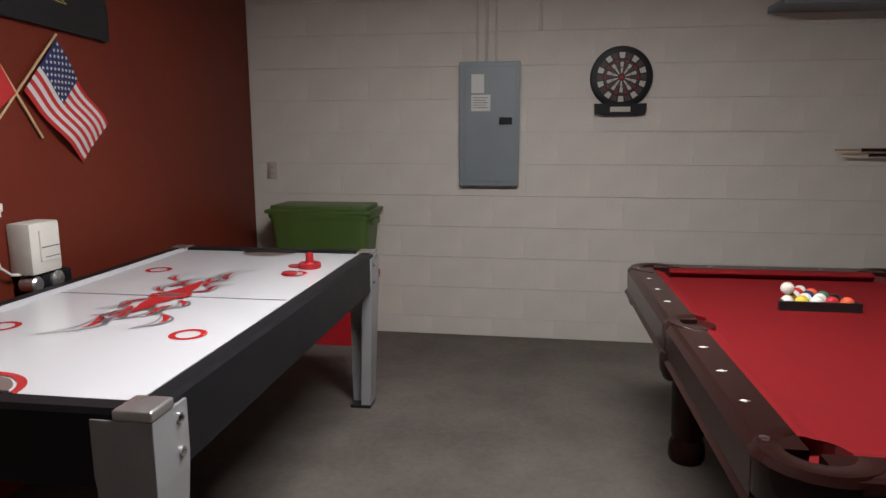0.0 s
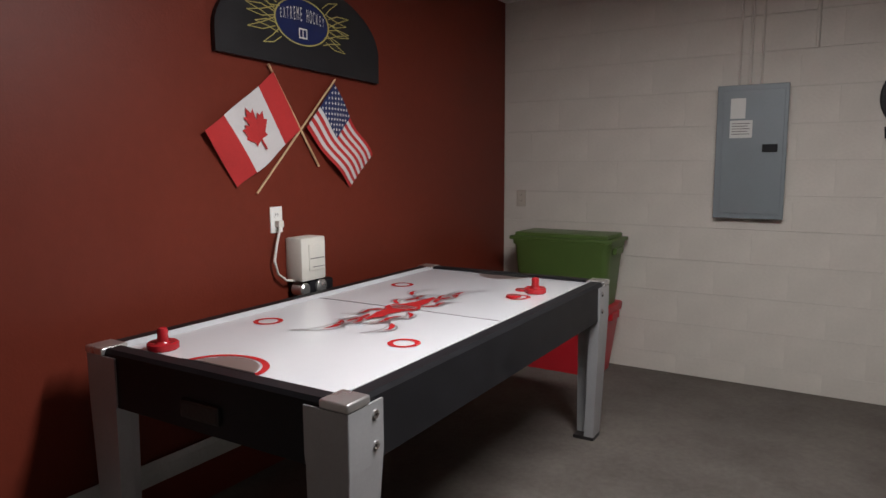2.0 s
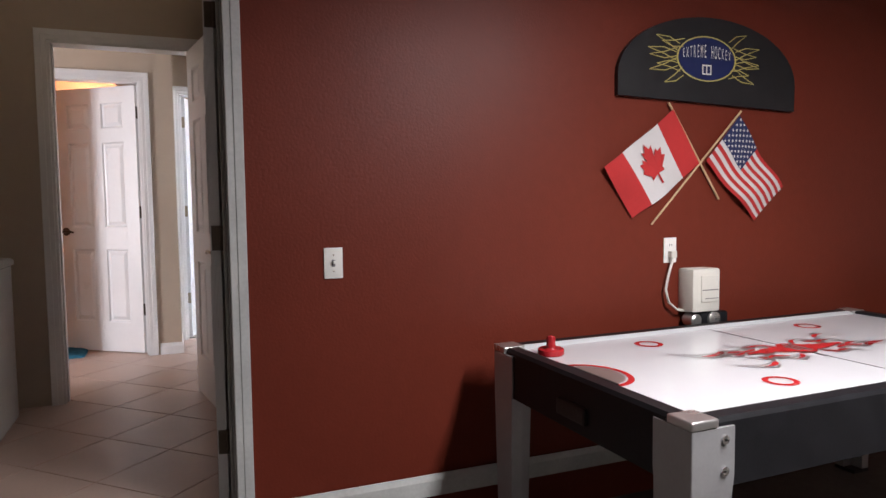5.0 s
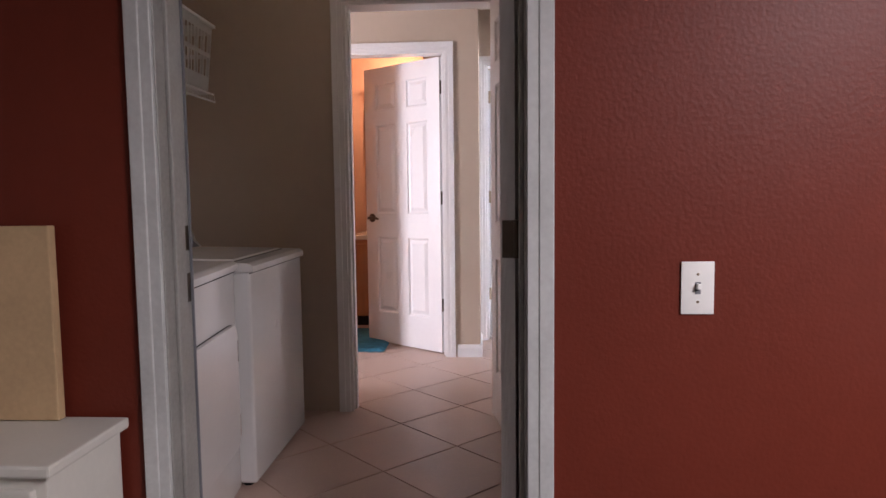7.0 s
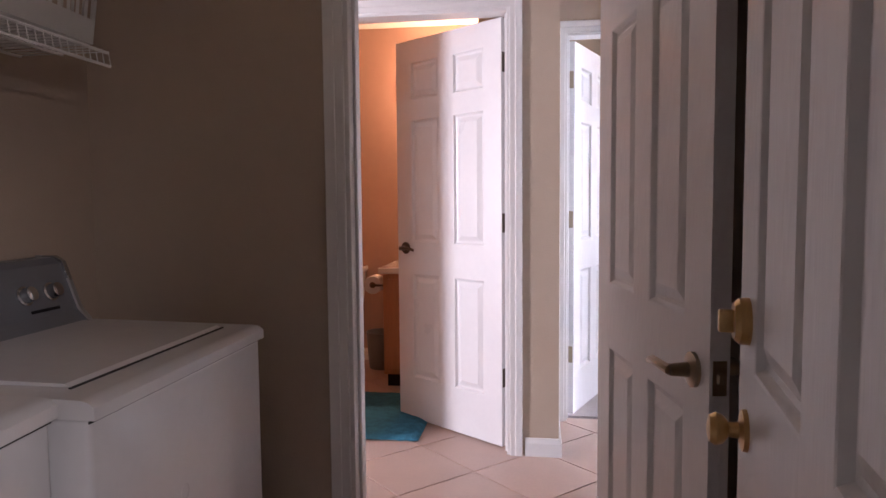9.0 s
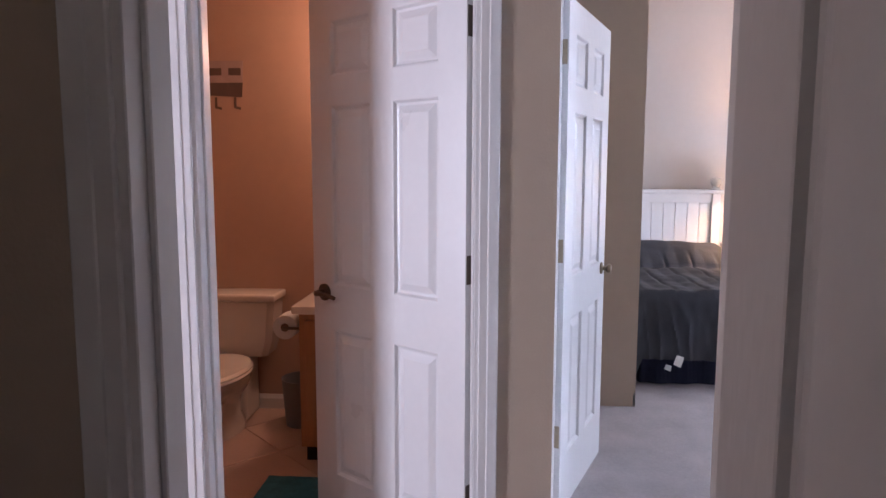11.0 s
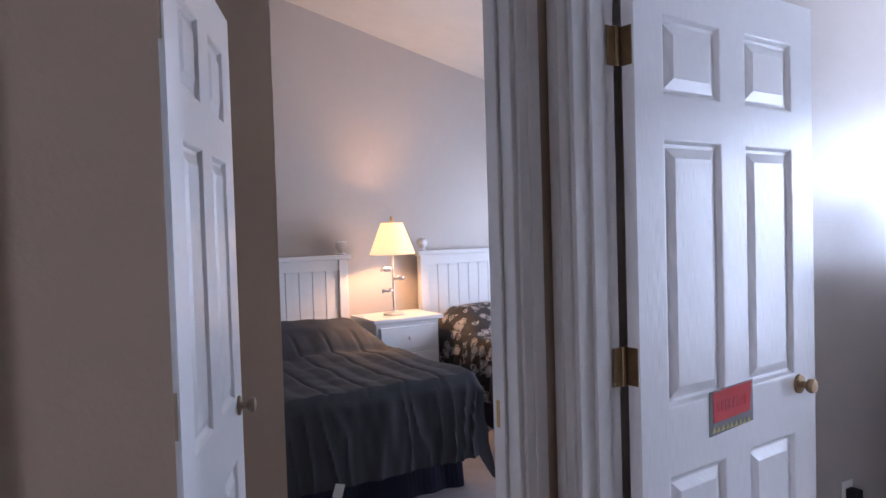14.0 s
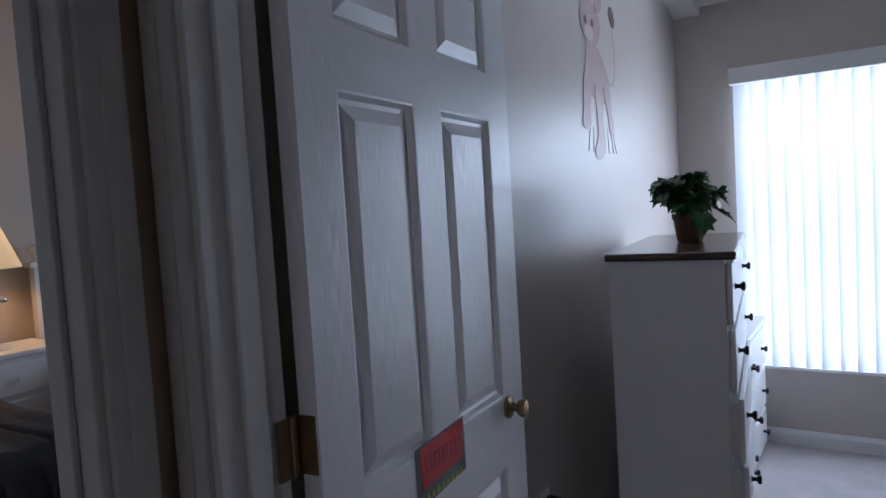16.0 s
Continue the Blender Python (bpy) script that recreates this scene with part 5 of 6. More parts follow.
def appliance(name, label, at, w, d, h, kind, turn=180.0):
    """Local frame: front left corner foot at the origin, x to the right along the front (towards -x in the room), y to the back."""
    t = thing(name, label, "washing machine" if kind == "washer" else "tumble dryer", "laundry machines", at=at, rz=turn)
    part("cabinet", bx(0, w, 0.012, d, 0.02, h - 0.035, 0.012, 3), "enamel", t, smooth=True)
    top = prism([(0.0, h - 0.034), (0.0, h - 0.012), (0.014, h - 0.002), (0.03, h), (d, h + 0.012), (d, h - 0.034)], 0.0 - 0.002, w + 0.002, "x")
    part("top_deck", top, "enamel", t, smooth=True)
    if kind == "washer":
        bm = prism([(0.09, h + 0.003), (0.10, h + 0.009), (d - 0.16, h + 0.016), (d - 0.15, h + 0.006)], 0.06, w - 0.06, "x")
        part("lid", bm, "enamel", t, "white top lid")
        part("lid_gap", bx(0.055, w - 0.055, 0.083, 0.089, h - 0.001, h + 0.0035, 0), "darkgap", t)
        part("front_seam", bx(-0.0005, w + 0.0005, 0.0105, 0.013, h - 0.040, h - 0.036, 0), "darkgap", t)
        part("dent", lathe([(0.018, 0.011), (0.014, 0.010), (0.004, 0.0098)], 14, origin=(w * 0.42, 0, h - 0.28), axis="y"), "enamel", t)
    else:
        bm = B()
        pts = []
        x0, x1, z0, z1, r = 0.06, w - 0.05, 0.20, h - 0.222, 0.045
        for cx, cz, a0 in ((x1 - r, z1 - r, 0), (x0 + r, z1 - r, 90), (x0 + r, z0 + r, 180), (x1 - r, z0 + r, 270)):
            for q in range(5):
                a = radians(a0 + 22.5 * q)
                pts.append((cx + r * math.cos(a), cz + r * math.sin(a)))
        part("door", prism(pts, -0.006, 0.012, "y"), "enamel", t, "white front door")
        gap = [((a - w / 2) * 1.012 + w / 2, (b - (z0 + z1) / 2) * 1.012 + (z0 + z1) / 2) for a, b in pts]
        part("front_seam", bx(-0.0005, w + 0.0005, 0.0105, 0.013, h - 0.042, h - 0.037, 0), "darkgap", t)
        part("door_gap", prism(gap, 0.0095, 0.0125, "y"), "darkgap", t)
        for z in (z0 + 0.08, z1 - 0.10):
            part("door_hinge", bx(x1 - 0.004, x1 + 0.006, -0.008, 0.0, z - 0.04, z + 0.04, 0.002), "chrome", t)
    cz = h + 0.010
    con = part("console", prism([(d - 0.15, cz), (d - 0.12, cz + 0.03), (d - 0.075, cz + 0.155), (d - 0.055, cz + 0.17), (d, cz + 0.17), (d, cz)], 0.012, w - 0.012, "x"), "greyplastic", t, "grey control console")
    for x in (0.012, w - 0.026):
        part("end_cap", prism([(d - 0.155, cz), (d - 0.125, cz + 0.035), (d - 0.08, cz + 0.160), (d - 0.055, cz + 0.175), (d, cz + 0.175), (d, cz)], x, x + 0.014, "x"), "cap", con)
    def on_face(u):
        return d - 0.12 + 0.045 * u, cz + 0.03 + 0.125 * u
    n = Vector((0, -0.125, 0.045)).normalized()
    for i, (x, r) in enumerate(((0.10, 0.020), (0.19, 0.020), (0.375, 0.040), (0.50, 0.020), (0.60, 0.016)) if kind == "washer" else ((0.16, 0.020), (0.36, 0.038), (0.52, 0.020))):
        y, z = on_face(0.45)
        bm = lathe([(r * 1.25, 0.0), (r * 1.25, 0.004), (r, 0.006), (r * 0.9, 0.026), (r * 0.5, 0.029)], 20)
        bm.transform(Matrix.Translation((w - x, y, z)) @ n.to_track_quat("Z", "Y").to_matrix().to_4x4())
        part("dial", bm, "chrome", con, "silver dial", smooth=True)
    y, z = on_face(0.12)
    bm = bx(-0.05, 0.05, -0.004, 0.004, 0, 0.0012, 0)
    bm.transform(Matrix.Translation((w - 0.14, y - 0.002, z)) @ n.to_track_quat("Z", "Y").to_matrix().to_4x4())
    part("badge", bm, "black", con)
    for x in (0.05, w - 0.05):
        for y in (0.06, d - 0.06):
            part("foot", lathe([(0.02, 0.0), (0.02, 0.015), (0.012, 0.022)], 12, origin=(x, y, 0)), "black", t)
    return t


appliance("washer", "white top-loading washer with grey control console", (-0.955, -1.315, 0.0), 0.685, 0.635, 0.862, "washer")
appliance("dryer", "white front-loading dryer beside the washer", (-0.240, -1.302, 0.0), 0.69, 0.575, 0.874, "dryer", 185.0)

plate("wall_outlet", "white outlet behind the washer", (-1.40, -1.96, 1.10), 180, "outlet")
wp = thing("plug", "black appliance plug with its cord in the outlet", "plug", at=(-1.405, -1.952, 1.07))
part("body", bx(-0.015, 0.015, 0.0, 0.032, 0.002, 0.034, 0.007), "leather", wp)
part("cord", tube([(0, 0.027, 0.005), (0, 0.042, -0.035), (0.005, 0.027, -0.105)], 0.006, 8), "leather", wp, smooth=True)

# flush dome added on the laundry ceiling, out of view, to brighten the room
cl = thing("added_ceiling_lamp", "added fill light, a small white glass dome on the laundry ceiling", "ceiling lamp", at=(-1.0, -1.05, CEIL))
part("base", lathe([(0.13, -0.001), (0.13, -0.018), (0.12, -0.024), (0.01, -0.024)], 28), "plate", cl, smooth=True)
part("finial", lathe([(0.012, -0.235), (0.010, -0.245), (0.002, -0.25)], 12), "brass", cl, smooth=True)
part("dome", lathe([(0.125, -0.026), (0.128, -0.07), (0.115, -0.15), (0.075, -0.21), (0.011, -0.235)], 28), "lampglass", cl, "frosted white glass dome", smooth=True)

# wire shelf with a laundry basket
ws = thing("wire_shelf", "white wire shelf above the laundry machines", "shelf", at=(-1.0, -1.96, 1.575))
for y in (0.01, 0.13, 0.26):
    part("rail", tube([(-0.60, y, 0.0), (0.84, y, 0.0)], 0.004, 6), "plate", ws)
part("front_lip", tube([(-0.60, 0.265, -0.035), (0.84, 0.265, -0.035)], 0.004, 6), "plate", ws)
for i in range(56):
    x = -0.60 + i * 0.026
    part("wire", tube([(x, 0.005, 0.003), (x, 0.262, 0.003), (x, 0.267, -0.035)], 0.0018, 5), "plate", ws)


def laundry_basket(at, rz):
    b = thing("laundry_basket", "white slotted plastic laundry basket on the wire shelf", "basket", at=at, rz=rz)
    w0, w1, d0, d1, h = 0.175, 0.215, 0.120, 0.135, 0.29
    def edge(u, z):
        k = z / h
        hw, hd = w0 + (w1 - w0) * k, d0 + (d1 - d0) * k
        return hw, hd
    def panel(p0, p1, z0, z1):
        bm = B()
        vs = []
        for p, z in ((p0, z0), (p1, z0), (p1, z1), (p0, z1)):
            hw, hd = edge(0, z)
            vs.append(bm.verts.new((p[0] * hw, p[1] * hd, z)))
        bm.faces.new(vs)
        r = bmesh.ops.solidify(bm, geom=bm.faces[:], thickness=0.003)
        return bm
    for (p, q) in (((-1, -1), (1, -1)), ((1, -1), (1, 1)), ((1, 1), (-1, 1)), ((-1, 1), (-1, -1))):
        def lerp(t):
            return (p[0] + (q[0] - p[0]) * t, p[1] + (q[1] - p[1]) * t)
        part("side_band", panel(p, q, 0.0, 0.06), "plate", b)
        part("side_band", panel(p, q, 0.145, 0.165), "plate", b)
        part("side_band", panel(p, q, 0.25, h), "plate", b)
        n = 11 if p[1] == q[1] else 8
        for i in range(n + 1):
            t0 = i / n * 0.965
            wd = 0.035 if i not in (0, n) else 0.06
            part("slat", panel(lerp(t0), lerp(min(1, t0 + wd)), 0.06, 0.145), "plate", b)
            part("slat", panel(lerp(t0), lerp(min(1, t0 + wd)), 0.165, 0.25), "plate", b)
    part("bottom", bx(-w0, w0, -d0, d0, 0.0, 0.004, 0), "plate", b)
    bm = B()
    for s in (1, -1):
        box(bm, -w1 - 0.012, w1 + 0.012, s * d1 - 0.012, s * d1 + 0.012, h - 0.006, h + 0.008, 0.004)
        box(bm, s * w1 - 0.012, s * w1 + 0.012, -d1 + 0.012, d1 - 0.012, h - 0.006, h + 0.008, 0.004)
    part("rim", bm, "plate", b, smooth=True)
    return b


laundry_basket((-1.365, -1.815, 1.584), 2)
# strike plates on the frames
for nm, lb, b4 in (("strike_plate", "brass strike plate on the laundry frame", (-1.965, -1.925, HD0 + 0.018, HD0 + 0.0195, 0.875, 0.945)), ("strike_plate", "brass strike plate on the bedroom frame", (XP - 0.085, XP - 0.045, P1 - 0.0195, P1 - 0.018, 0.94, 1.005)), ("strike_plate", "dark strike plate on the garage frame", (-0.125, -0.098, GD0 + 0.008, GD0 + 0.0096, 0.855, 0.925)), ("strike_plate", "dark strike plate of the deadbolt", (-0.125, -0.098, GD0 + 0.008, GD0 + 0.0096, 0.98, 1.04)), ("strike_plate", "dark strike plate on the bathroom frame", (XB - 0.085, XB - 0.045, BD0 + 0.018, BD0 + 0.0195, 0.895, 0.965))):
    solid(nm, bx(*b4, 0.0), "bronze" if "dark" in lb else "brass", lb, "strike plate")
solid("weather_strip", bx(-0.1335, -0.128, GD0 + 0.008, GD0 + 0.014, 0.0, 2.0, 0.001), "greyplastic", "dark weather strip of the garage door frame", "door seal", "structure")

# ---- bathroom ----
TY = -2.10
to = thing("toilet", "white porcelain toilet with closed lid", "toilet", at=(-4.84, TY, 0.0))


def oval_loft(rows, n=28, bm=None):
    """Stack ovals (cx, half length, half width, z)."""
    bm = bm or B()
    rings = []
    for cx, a, b, z in rows:
        rings.append([bm.verts.new((cx + a * math.cos(t) * (1.0 if math.cos(t) > 0 else 0.82), b * math.sin(t), z)) for t in [2 * math.pi * i / n for i in range(n)]])
    for p, q in zip(rings, rings[1:]):
        for i in range(n):
            bm.faces.new((p[i], p[(i + 1) % n], q[(i + 1) % n], q[i]))
    bm.faces.new(rings[0][::-1])
    bm.faces.new(rings[-1])
    return bm


part("bowl", oval_loft([(0.34, 0.20, 0.10, 0.0), (0.34, 0.20, 0.10, 0.03), (0.35, 0.15, 0.085, 0.10), (0.37, 0.18, 0.10, 0.20), (0.44, 0.27, 0.16, 0.27), (0.47, 0.30, 0.185, 0.32), (0.47, 0.30, 0.185, 0.345)]), "porcelain", to, smooth=True)
part("pedestal_back", bx(0.02, 0.25, -0.09, 0.09, 0.0, 0.36, 0.03, 3), "porcelain", to, smooth=True)
part("seat", oval_loft([(0.47, 0.305, 0.19, 0.346), (0.47, 0.31, 0.195, 0.355), (0.47, 0.305, 0.19, 0.365)]), "porcelain", to, smooth=True)
part("seat_lid", oval_loft([(0.465, 0.30, 0.187, 0.3655), (0.465, 0.307, 0.192, 0.375), (0.465, 0.29, 0.18, 0.388)]), "porcelain", to, smooth=True)
bm = B()
rings = []
for z, hw, x1 in ((0.36, 0.185, 0.18), (0.45, 0.215, 0.195), (0.67, 0.235, 0.205)):
    rings.append([bm.verts.new(p) for p in ((0.01, -hw, z), (x1 - 0.03, -hw, z), (x1, -hw + 0.03, z), (x1 + 0.006, 0, z), (x1, hw - 0.03, z), (x1 - 0.03, hw, z), (0.01, hw, z))])
for p, q in zip(rings, rings[1:]):
    for i in range(7):
        bm.faces.new((p[i], p[(i + 1) % 7], q[(i + 1) % 7], q[i]))
bm.faces.new(rings[0][::-1])
bm.faces.new(rings[-1])
part("tank", bm, "porcelain", to, smooth=True)
part("tank_lid", bx(0.0, 0.222, -0.252, 0.252, 0.671, 0.715, 0.014, 3), "porcelain", to, smooth=True)
part("flush_lever", tube([(0.206, -0.16, 0.62), (0.225, -0.16, 0.62), (0.228, -0.10, 0.612)], 0.007, 8), "chrome", to, smooth=True)

va = thing("vanity_cabinet", "honey oak bathroom vanity with pale top", "vanity", at=(-4.85, -1.565, 0.0))
part("body", bx(0.001, 0.76, 0.0, 0.90, 0.09, 0.735, 0.004), "oak", va)
part("toe_kick", bx(0.001, 0.70, 0.01, 0.89, 0.0, 0.09, 0), "black", va)
for y in (0.03, 0.46):
    dr = part("door", bx(0.76, 0.778, y, y + 0.41, 0.12, 0.70, 0.005), "oak", va)
    part("knob", lathe([(0.006, 0.778), (0.006, 0.795), (0.014, 0.802), (0.012, 0.812)], 12, origin=(0, y + (0.37 if y < 0.1 else 0.04), 0.60), axis="x"), "brass", dr)
part("top", bx(0.001, 0.815, -0.02, 0.91, 0.736, 0.775, 0.008), "porcelain", va, "pale cultured marble top")
part("backsplash", bx(0.001, 0.022, -0.02, 0.91, 0.776, 0.87, 0.004), "porcelain", va)
part("tap", tube([(0.12, 0.45, 0.776), (0.12, 0.45, 0.88), (0.20, 0.45, 0.90), (0.25, 0.45, 0.87)], 0.012, 10), "chrome", va, "chrome tap", smooth=True)
tpx, tpz = -4.18, 0.655
tr = thing("toilet_roll", "white toilet roll on a holder at the vanity side", "toilet paper", at=(tpx, -1.642, tpz))
bm = lathe([(0.055, -0.055), (0.058, -0.052), (0.058, 0.052), (0.055, 0.055)], 24, axis="x")
part("paper_roll", bm, "paper", tr, smooth=True)
part("core", lathe([(0.020, -0.0558), (0.020, 0.0558)], 16, axis="x"), "pot", tr)
part("holder", tube([(-0.07, 0.075, 0), (-0.07, 0.0, 0), (0.07, 0.0, 0), (0.07, 0.075, 0)], 0.007, 8), "bronze", tr)
mi = thing("bathroom_mirror", "wall mirror above the vanity", "mirror", at=(-4.85, -1.56, 0.95))
part("glass", bx(0.001, 0.007, 0.0, 0.86, 0.0, 0.95, 0), "mirror", mi)
part("edge", bx(0.001, 0.012, -0.012, -0.001, -0.01, 0.96, 0.002), "cap", mi, "pale mirror edge")
vl = thing("vanity_light", "bar light above the bathroom mirror", "wall light", at=(-4.85, -1.25, 2.02))
part("bar", bx(0.001, 0.03, -0.30, 0.30, -0.05, 0.05, 0.004), "brass", vl)
sb = thing("shower_curtain", "pale pinkish shower curtain hanging from a rail", "shower curtain", at=(-4.40, -2.56, 0.0))
part("rail", tube([(-0.44, 0.0, 1.97), (0.42, 0.0, 1.97)], 0.011, 10), "bronze", sb, "dark curtain rail", smooth=True)
bm = B()
rows = []
for i in range(61):
    x = -0.43 + 0.45 * i / 60
    y = 0.018 * math.sin(i * 0.62) + 0.006 * math.sin(i * 1.7)
    rows.append([bm.verts.new((x, y + o, z)) for o, z in ((0, 0.08), (0, 1.955), (0.003, 1.955), (0.003, 0.08))])
for p, q in zip(rows, rows[1:]):
    for k in range(4):
        bm.faces.new((p[k], p[(k + 1) % 4], q[(k + 1) % 4], q[k]))
bm.faces.new(rows[0])
bm.faces.new(rows[-1][::-1])
part("curtain", bm, "curtain", sb, smooth=True)
for i in range(8):
    x = -0.40 + 0.40 * i / 7
    part("ring", tube([(x + 0.001 * math.cos(a), 0.016 * math.cos(a), 1.97 + 0.016 * math.sin(a)) for a in [2 * math.pi * q / 12 for q in range(13)]], 0.002, 5), "plate", sb)
# plain square sticker on the wall
st = thing("wall_sticker", "square brown sticker shape on the bathroom wall", "wall sticker", at=(-4.85, -2.17, 1.895))
part("square", prism([(-0.095, -0.09), (0.095, -0.10), (0.105, 0.10), (-0.10, 0.10)], 0.0005, 0.002, "x"), "decal", st)
part("band", prism([(-0.095, -0.09), (0.095, -0.10), (0.10, -0.02), (-0.098, -0.02)], 0.0021, 0.003, "x"), "decaldark", st)
for y in (-0.055, 0.055):
    part("leg", prism([(y - 0.008, -0.16), (y + 0.03, -0.17), (y + 0.03, -0.155), (y + 0.006, -0.15), (y + 0.006, -0.10), (y - 0.008, -0.10)], 0.0005, 0.002, "x"), "decaldark", st)
    part("spot", prism([(y - 0.035, 0.02), (y + 0.035, 0.02), (y + 0.035, 0.06), (y - 0.035, 0.06)], 0.0021, 0.003, "x"), "decaldark", st)
tb = solid("trash_bin", lathe([(0.09, 0.0), (0.095, 0.004), (0.115, 0.26), (0.118, 0.262), (0.112, 0.262), (0.09, 0.01)], 24), "greyplastic", "small grey waste bin beside the vanity", "waste bin", smooth=True, at=pose(-4.62, -1.70, 0.0))
bm = B()
g = []
for i in range(25):
    row = []
    for j in range(17):
        x, y = -0.40 + 0.80 * i / 24, -0.25 + 0.50 * j / 16
        e = min(i, 24 - i, j, 16 - j)
        row.append(bm.verts.new((x, y, (0.016 if e > 0 else 0.001) + 0.004 * noise.noise((x * 30, y * 30, 0)))))
    g.append(row)
for i in range(24):
    for j in range(16):
        bm.faces.new((g[i][j], g[i + 1][j], g[i + 1][j + 1], g[i][j + 1]))
solid("bath_mat", bm, "mat", "teal shaggy bath mat on the tiles", "bath mat", smooth=True, at=pose(-3.56, -1.43, 0.004, 0, 0, 0))

# ---- first bedroom ----


def comforter(name, material, label, hx0, x_foot, y0, y1, ztop, hem, parent, seed, quilt):
    """A bedspread draped over a mattress: flat top, rounded edge, folds hanging down three sides."""
    bm = B()
    drop = ztop - hem
    nu, nv = 170, 130
    L, W = x_foot - hx0, y1 - y0
    g = []
    for i in range(nv + 1):
        s = (L + drop + 0.03) * i / nv
        row = []
        for j in range(nu + 1):
            u = -(drop + 0.03) + (W + 2 * drop + 0.06) * j / nu
            dv, x = max(0.0, s - L), hx0 + min(s, L)
            du, y = (max(0.0, -u), y0) if u < 0 else ((max(0.0, u - W), y1) if u > W else (0.0, y0 + u))
            sg = -1 if u < 0 else 1
            d = max(du, dv)
            flat = min(1.0, d / 0.10)
            along = y if dv >= du else x
            q = along * 25 + 7.0 * noise.noise((along * 3.1, seed, d * 1.2)) + 2.0 * noise.noise((along * 9.0, seed + 5, d * 2.0))
            amp = 0.55 + 0.9 * noise.noise((along * 2.3, seed + 9, 0.3))
            ridge = 1 - abs(math.sin(q))
            fold = (0.040 * amp * ridge * ridge + 0.012 * math.sin(q * 0.43 + 1.3) + 0.030 * noise.noise((x * 3, y * 3, d * 2 + seed)) + 0.010 * noise.noise((along * 22, seed, d * 7))) * min(1, max(0, d - 0.05) / 0.22)
            out = 0.030 * flat + 0.10 * d * 0.5 + fold
            if dv > 0:
                x += out if dv >= du else out * dv / max(du, 1e-6)
            if du > 0:
                y += sg * (out if du >= dv else out * du / max(dv, 1e-6))
            if du > 0 and dv > 0:
                c = min(du, dv)
                x += 0.06 * c
                y += sg * 0.06 * c
            c = min(du, dv)
            z = ztop - (d + 0.38 * c - 0.04 * (1 - math.exp(-d / 0.04)))
            top = 1 - flat
            p = (s - 0.02) / 0.70
            if 0 < p < 1 and du == 0:
                z += 0.165 * math.sin(math.pi * p ** 0.8) ** 0.7 * min(1, (min(u, W - u)) / 0.12) ** 0.5
            seam = (((y - y0) / W * 5 + 0.5 + 0.10 * noise.noise((x * 1.5, y, seed))) % 1.0) - 0.5
            rest = min(1.0, max(0.0, (s - 0.50) / 0.15))
            z += top * (0.022 * noise.noise((x * 3, y * 3, seed)) + 0.007 * noise.noise((x * 9, y * 8, seed)) - quilt * rest * (0.010 * math.exp(-seam ** 2 / 0.003) - 0.010 * (1 - 4 * seam ** 2)))
            z = max(z, 0.03, hem - 0.26 * c + 0.02 * noise.noise((x * 2.2, y * 2.2, seed + 3)))
            row.append(bm.verts.new((x, y, z)))
        g.append(row)
    for i in range(nv):
        for j in range(nu):
            bm.faces.new((g[i][j], g[i + 1][j], g[i + 1][j + 1], g[i][j + 1]))
    ob = part(name, bm, material, parent, label, smooth=True)
    return ob


def pleated_skirt(parent, x0, x1, y0, y1, z0, z1):
    bm = B()
    path = []
    n = 80
    for i in range(n + 1):
        path.append((x0 + (x1 - x0) * i / n, y0, 0, -1))
    for i in range(n // 2 + 1):
        path.append((x1, y0 + (y1 - y0) * i / (n // 2), 1, 0))
    for i in range(n + 1):
        path.append((x1 - (x1 - x0) * i / n, y1, 0, 1))
    rows = []
    for k, (x, y, nx, ny) in enumerate(path):
        o = 0.010 * math.sin(k * 0.9) + 0.006 * math.sin(k * 0.37)
        rows.append((bm.verts.new((x, y, z1)), bm.verts.new((x + nx * (0.015 + o), y + ny * (0.015 + o), z0))))
    for a, b in zip(rows, rows[1:]):
        bm.faces.new((a[0], b[0], b[1], a[1]))
    return part("bed_skirt", bm, "navy", parent, "dark navy pleated bed skirt")


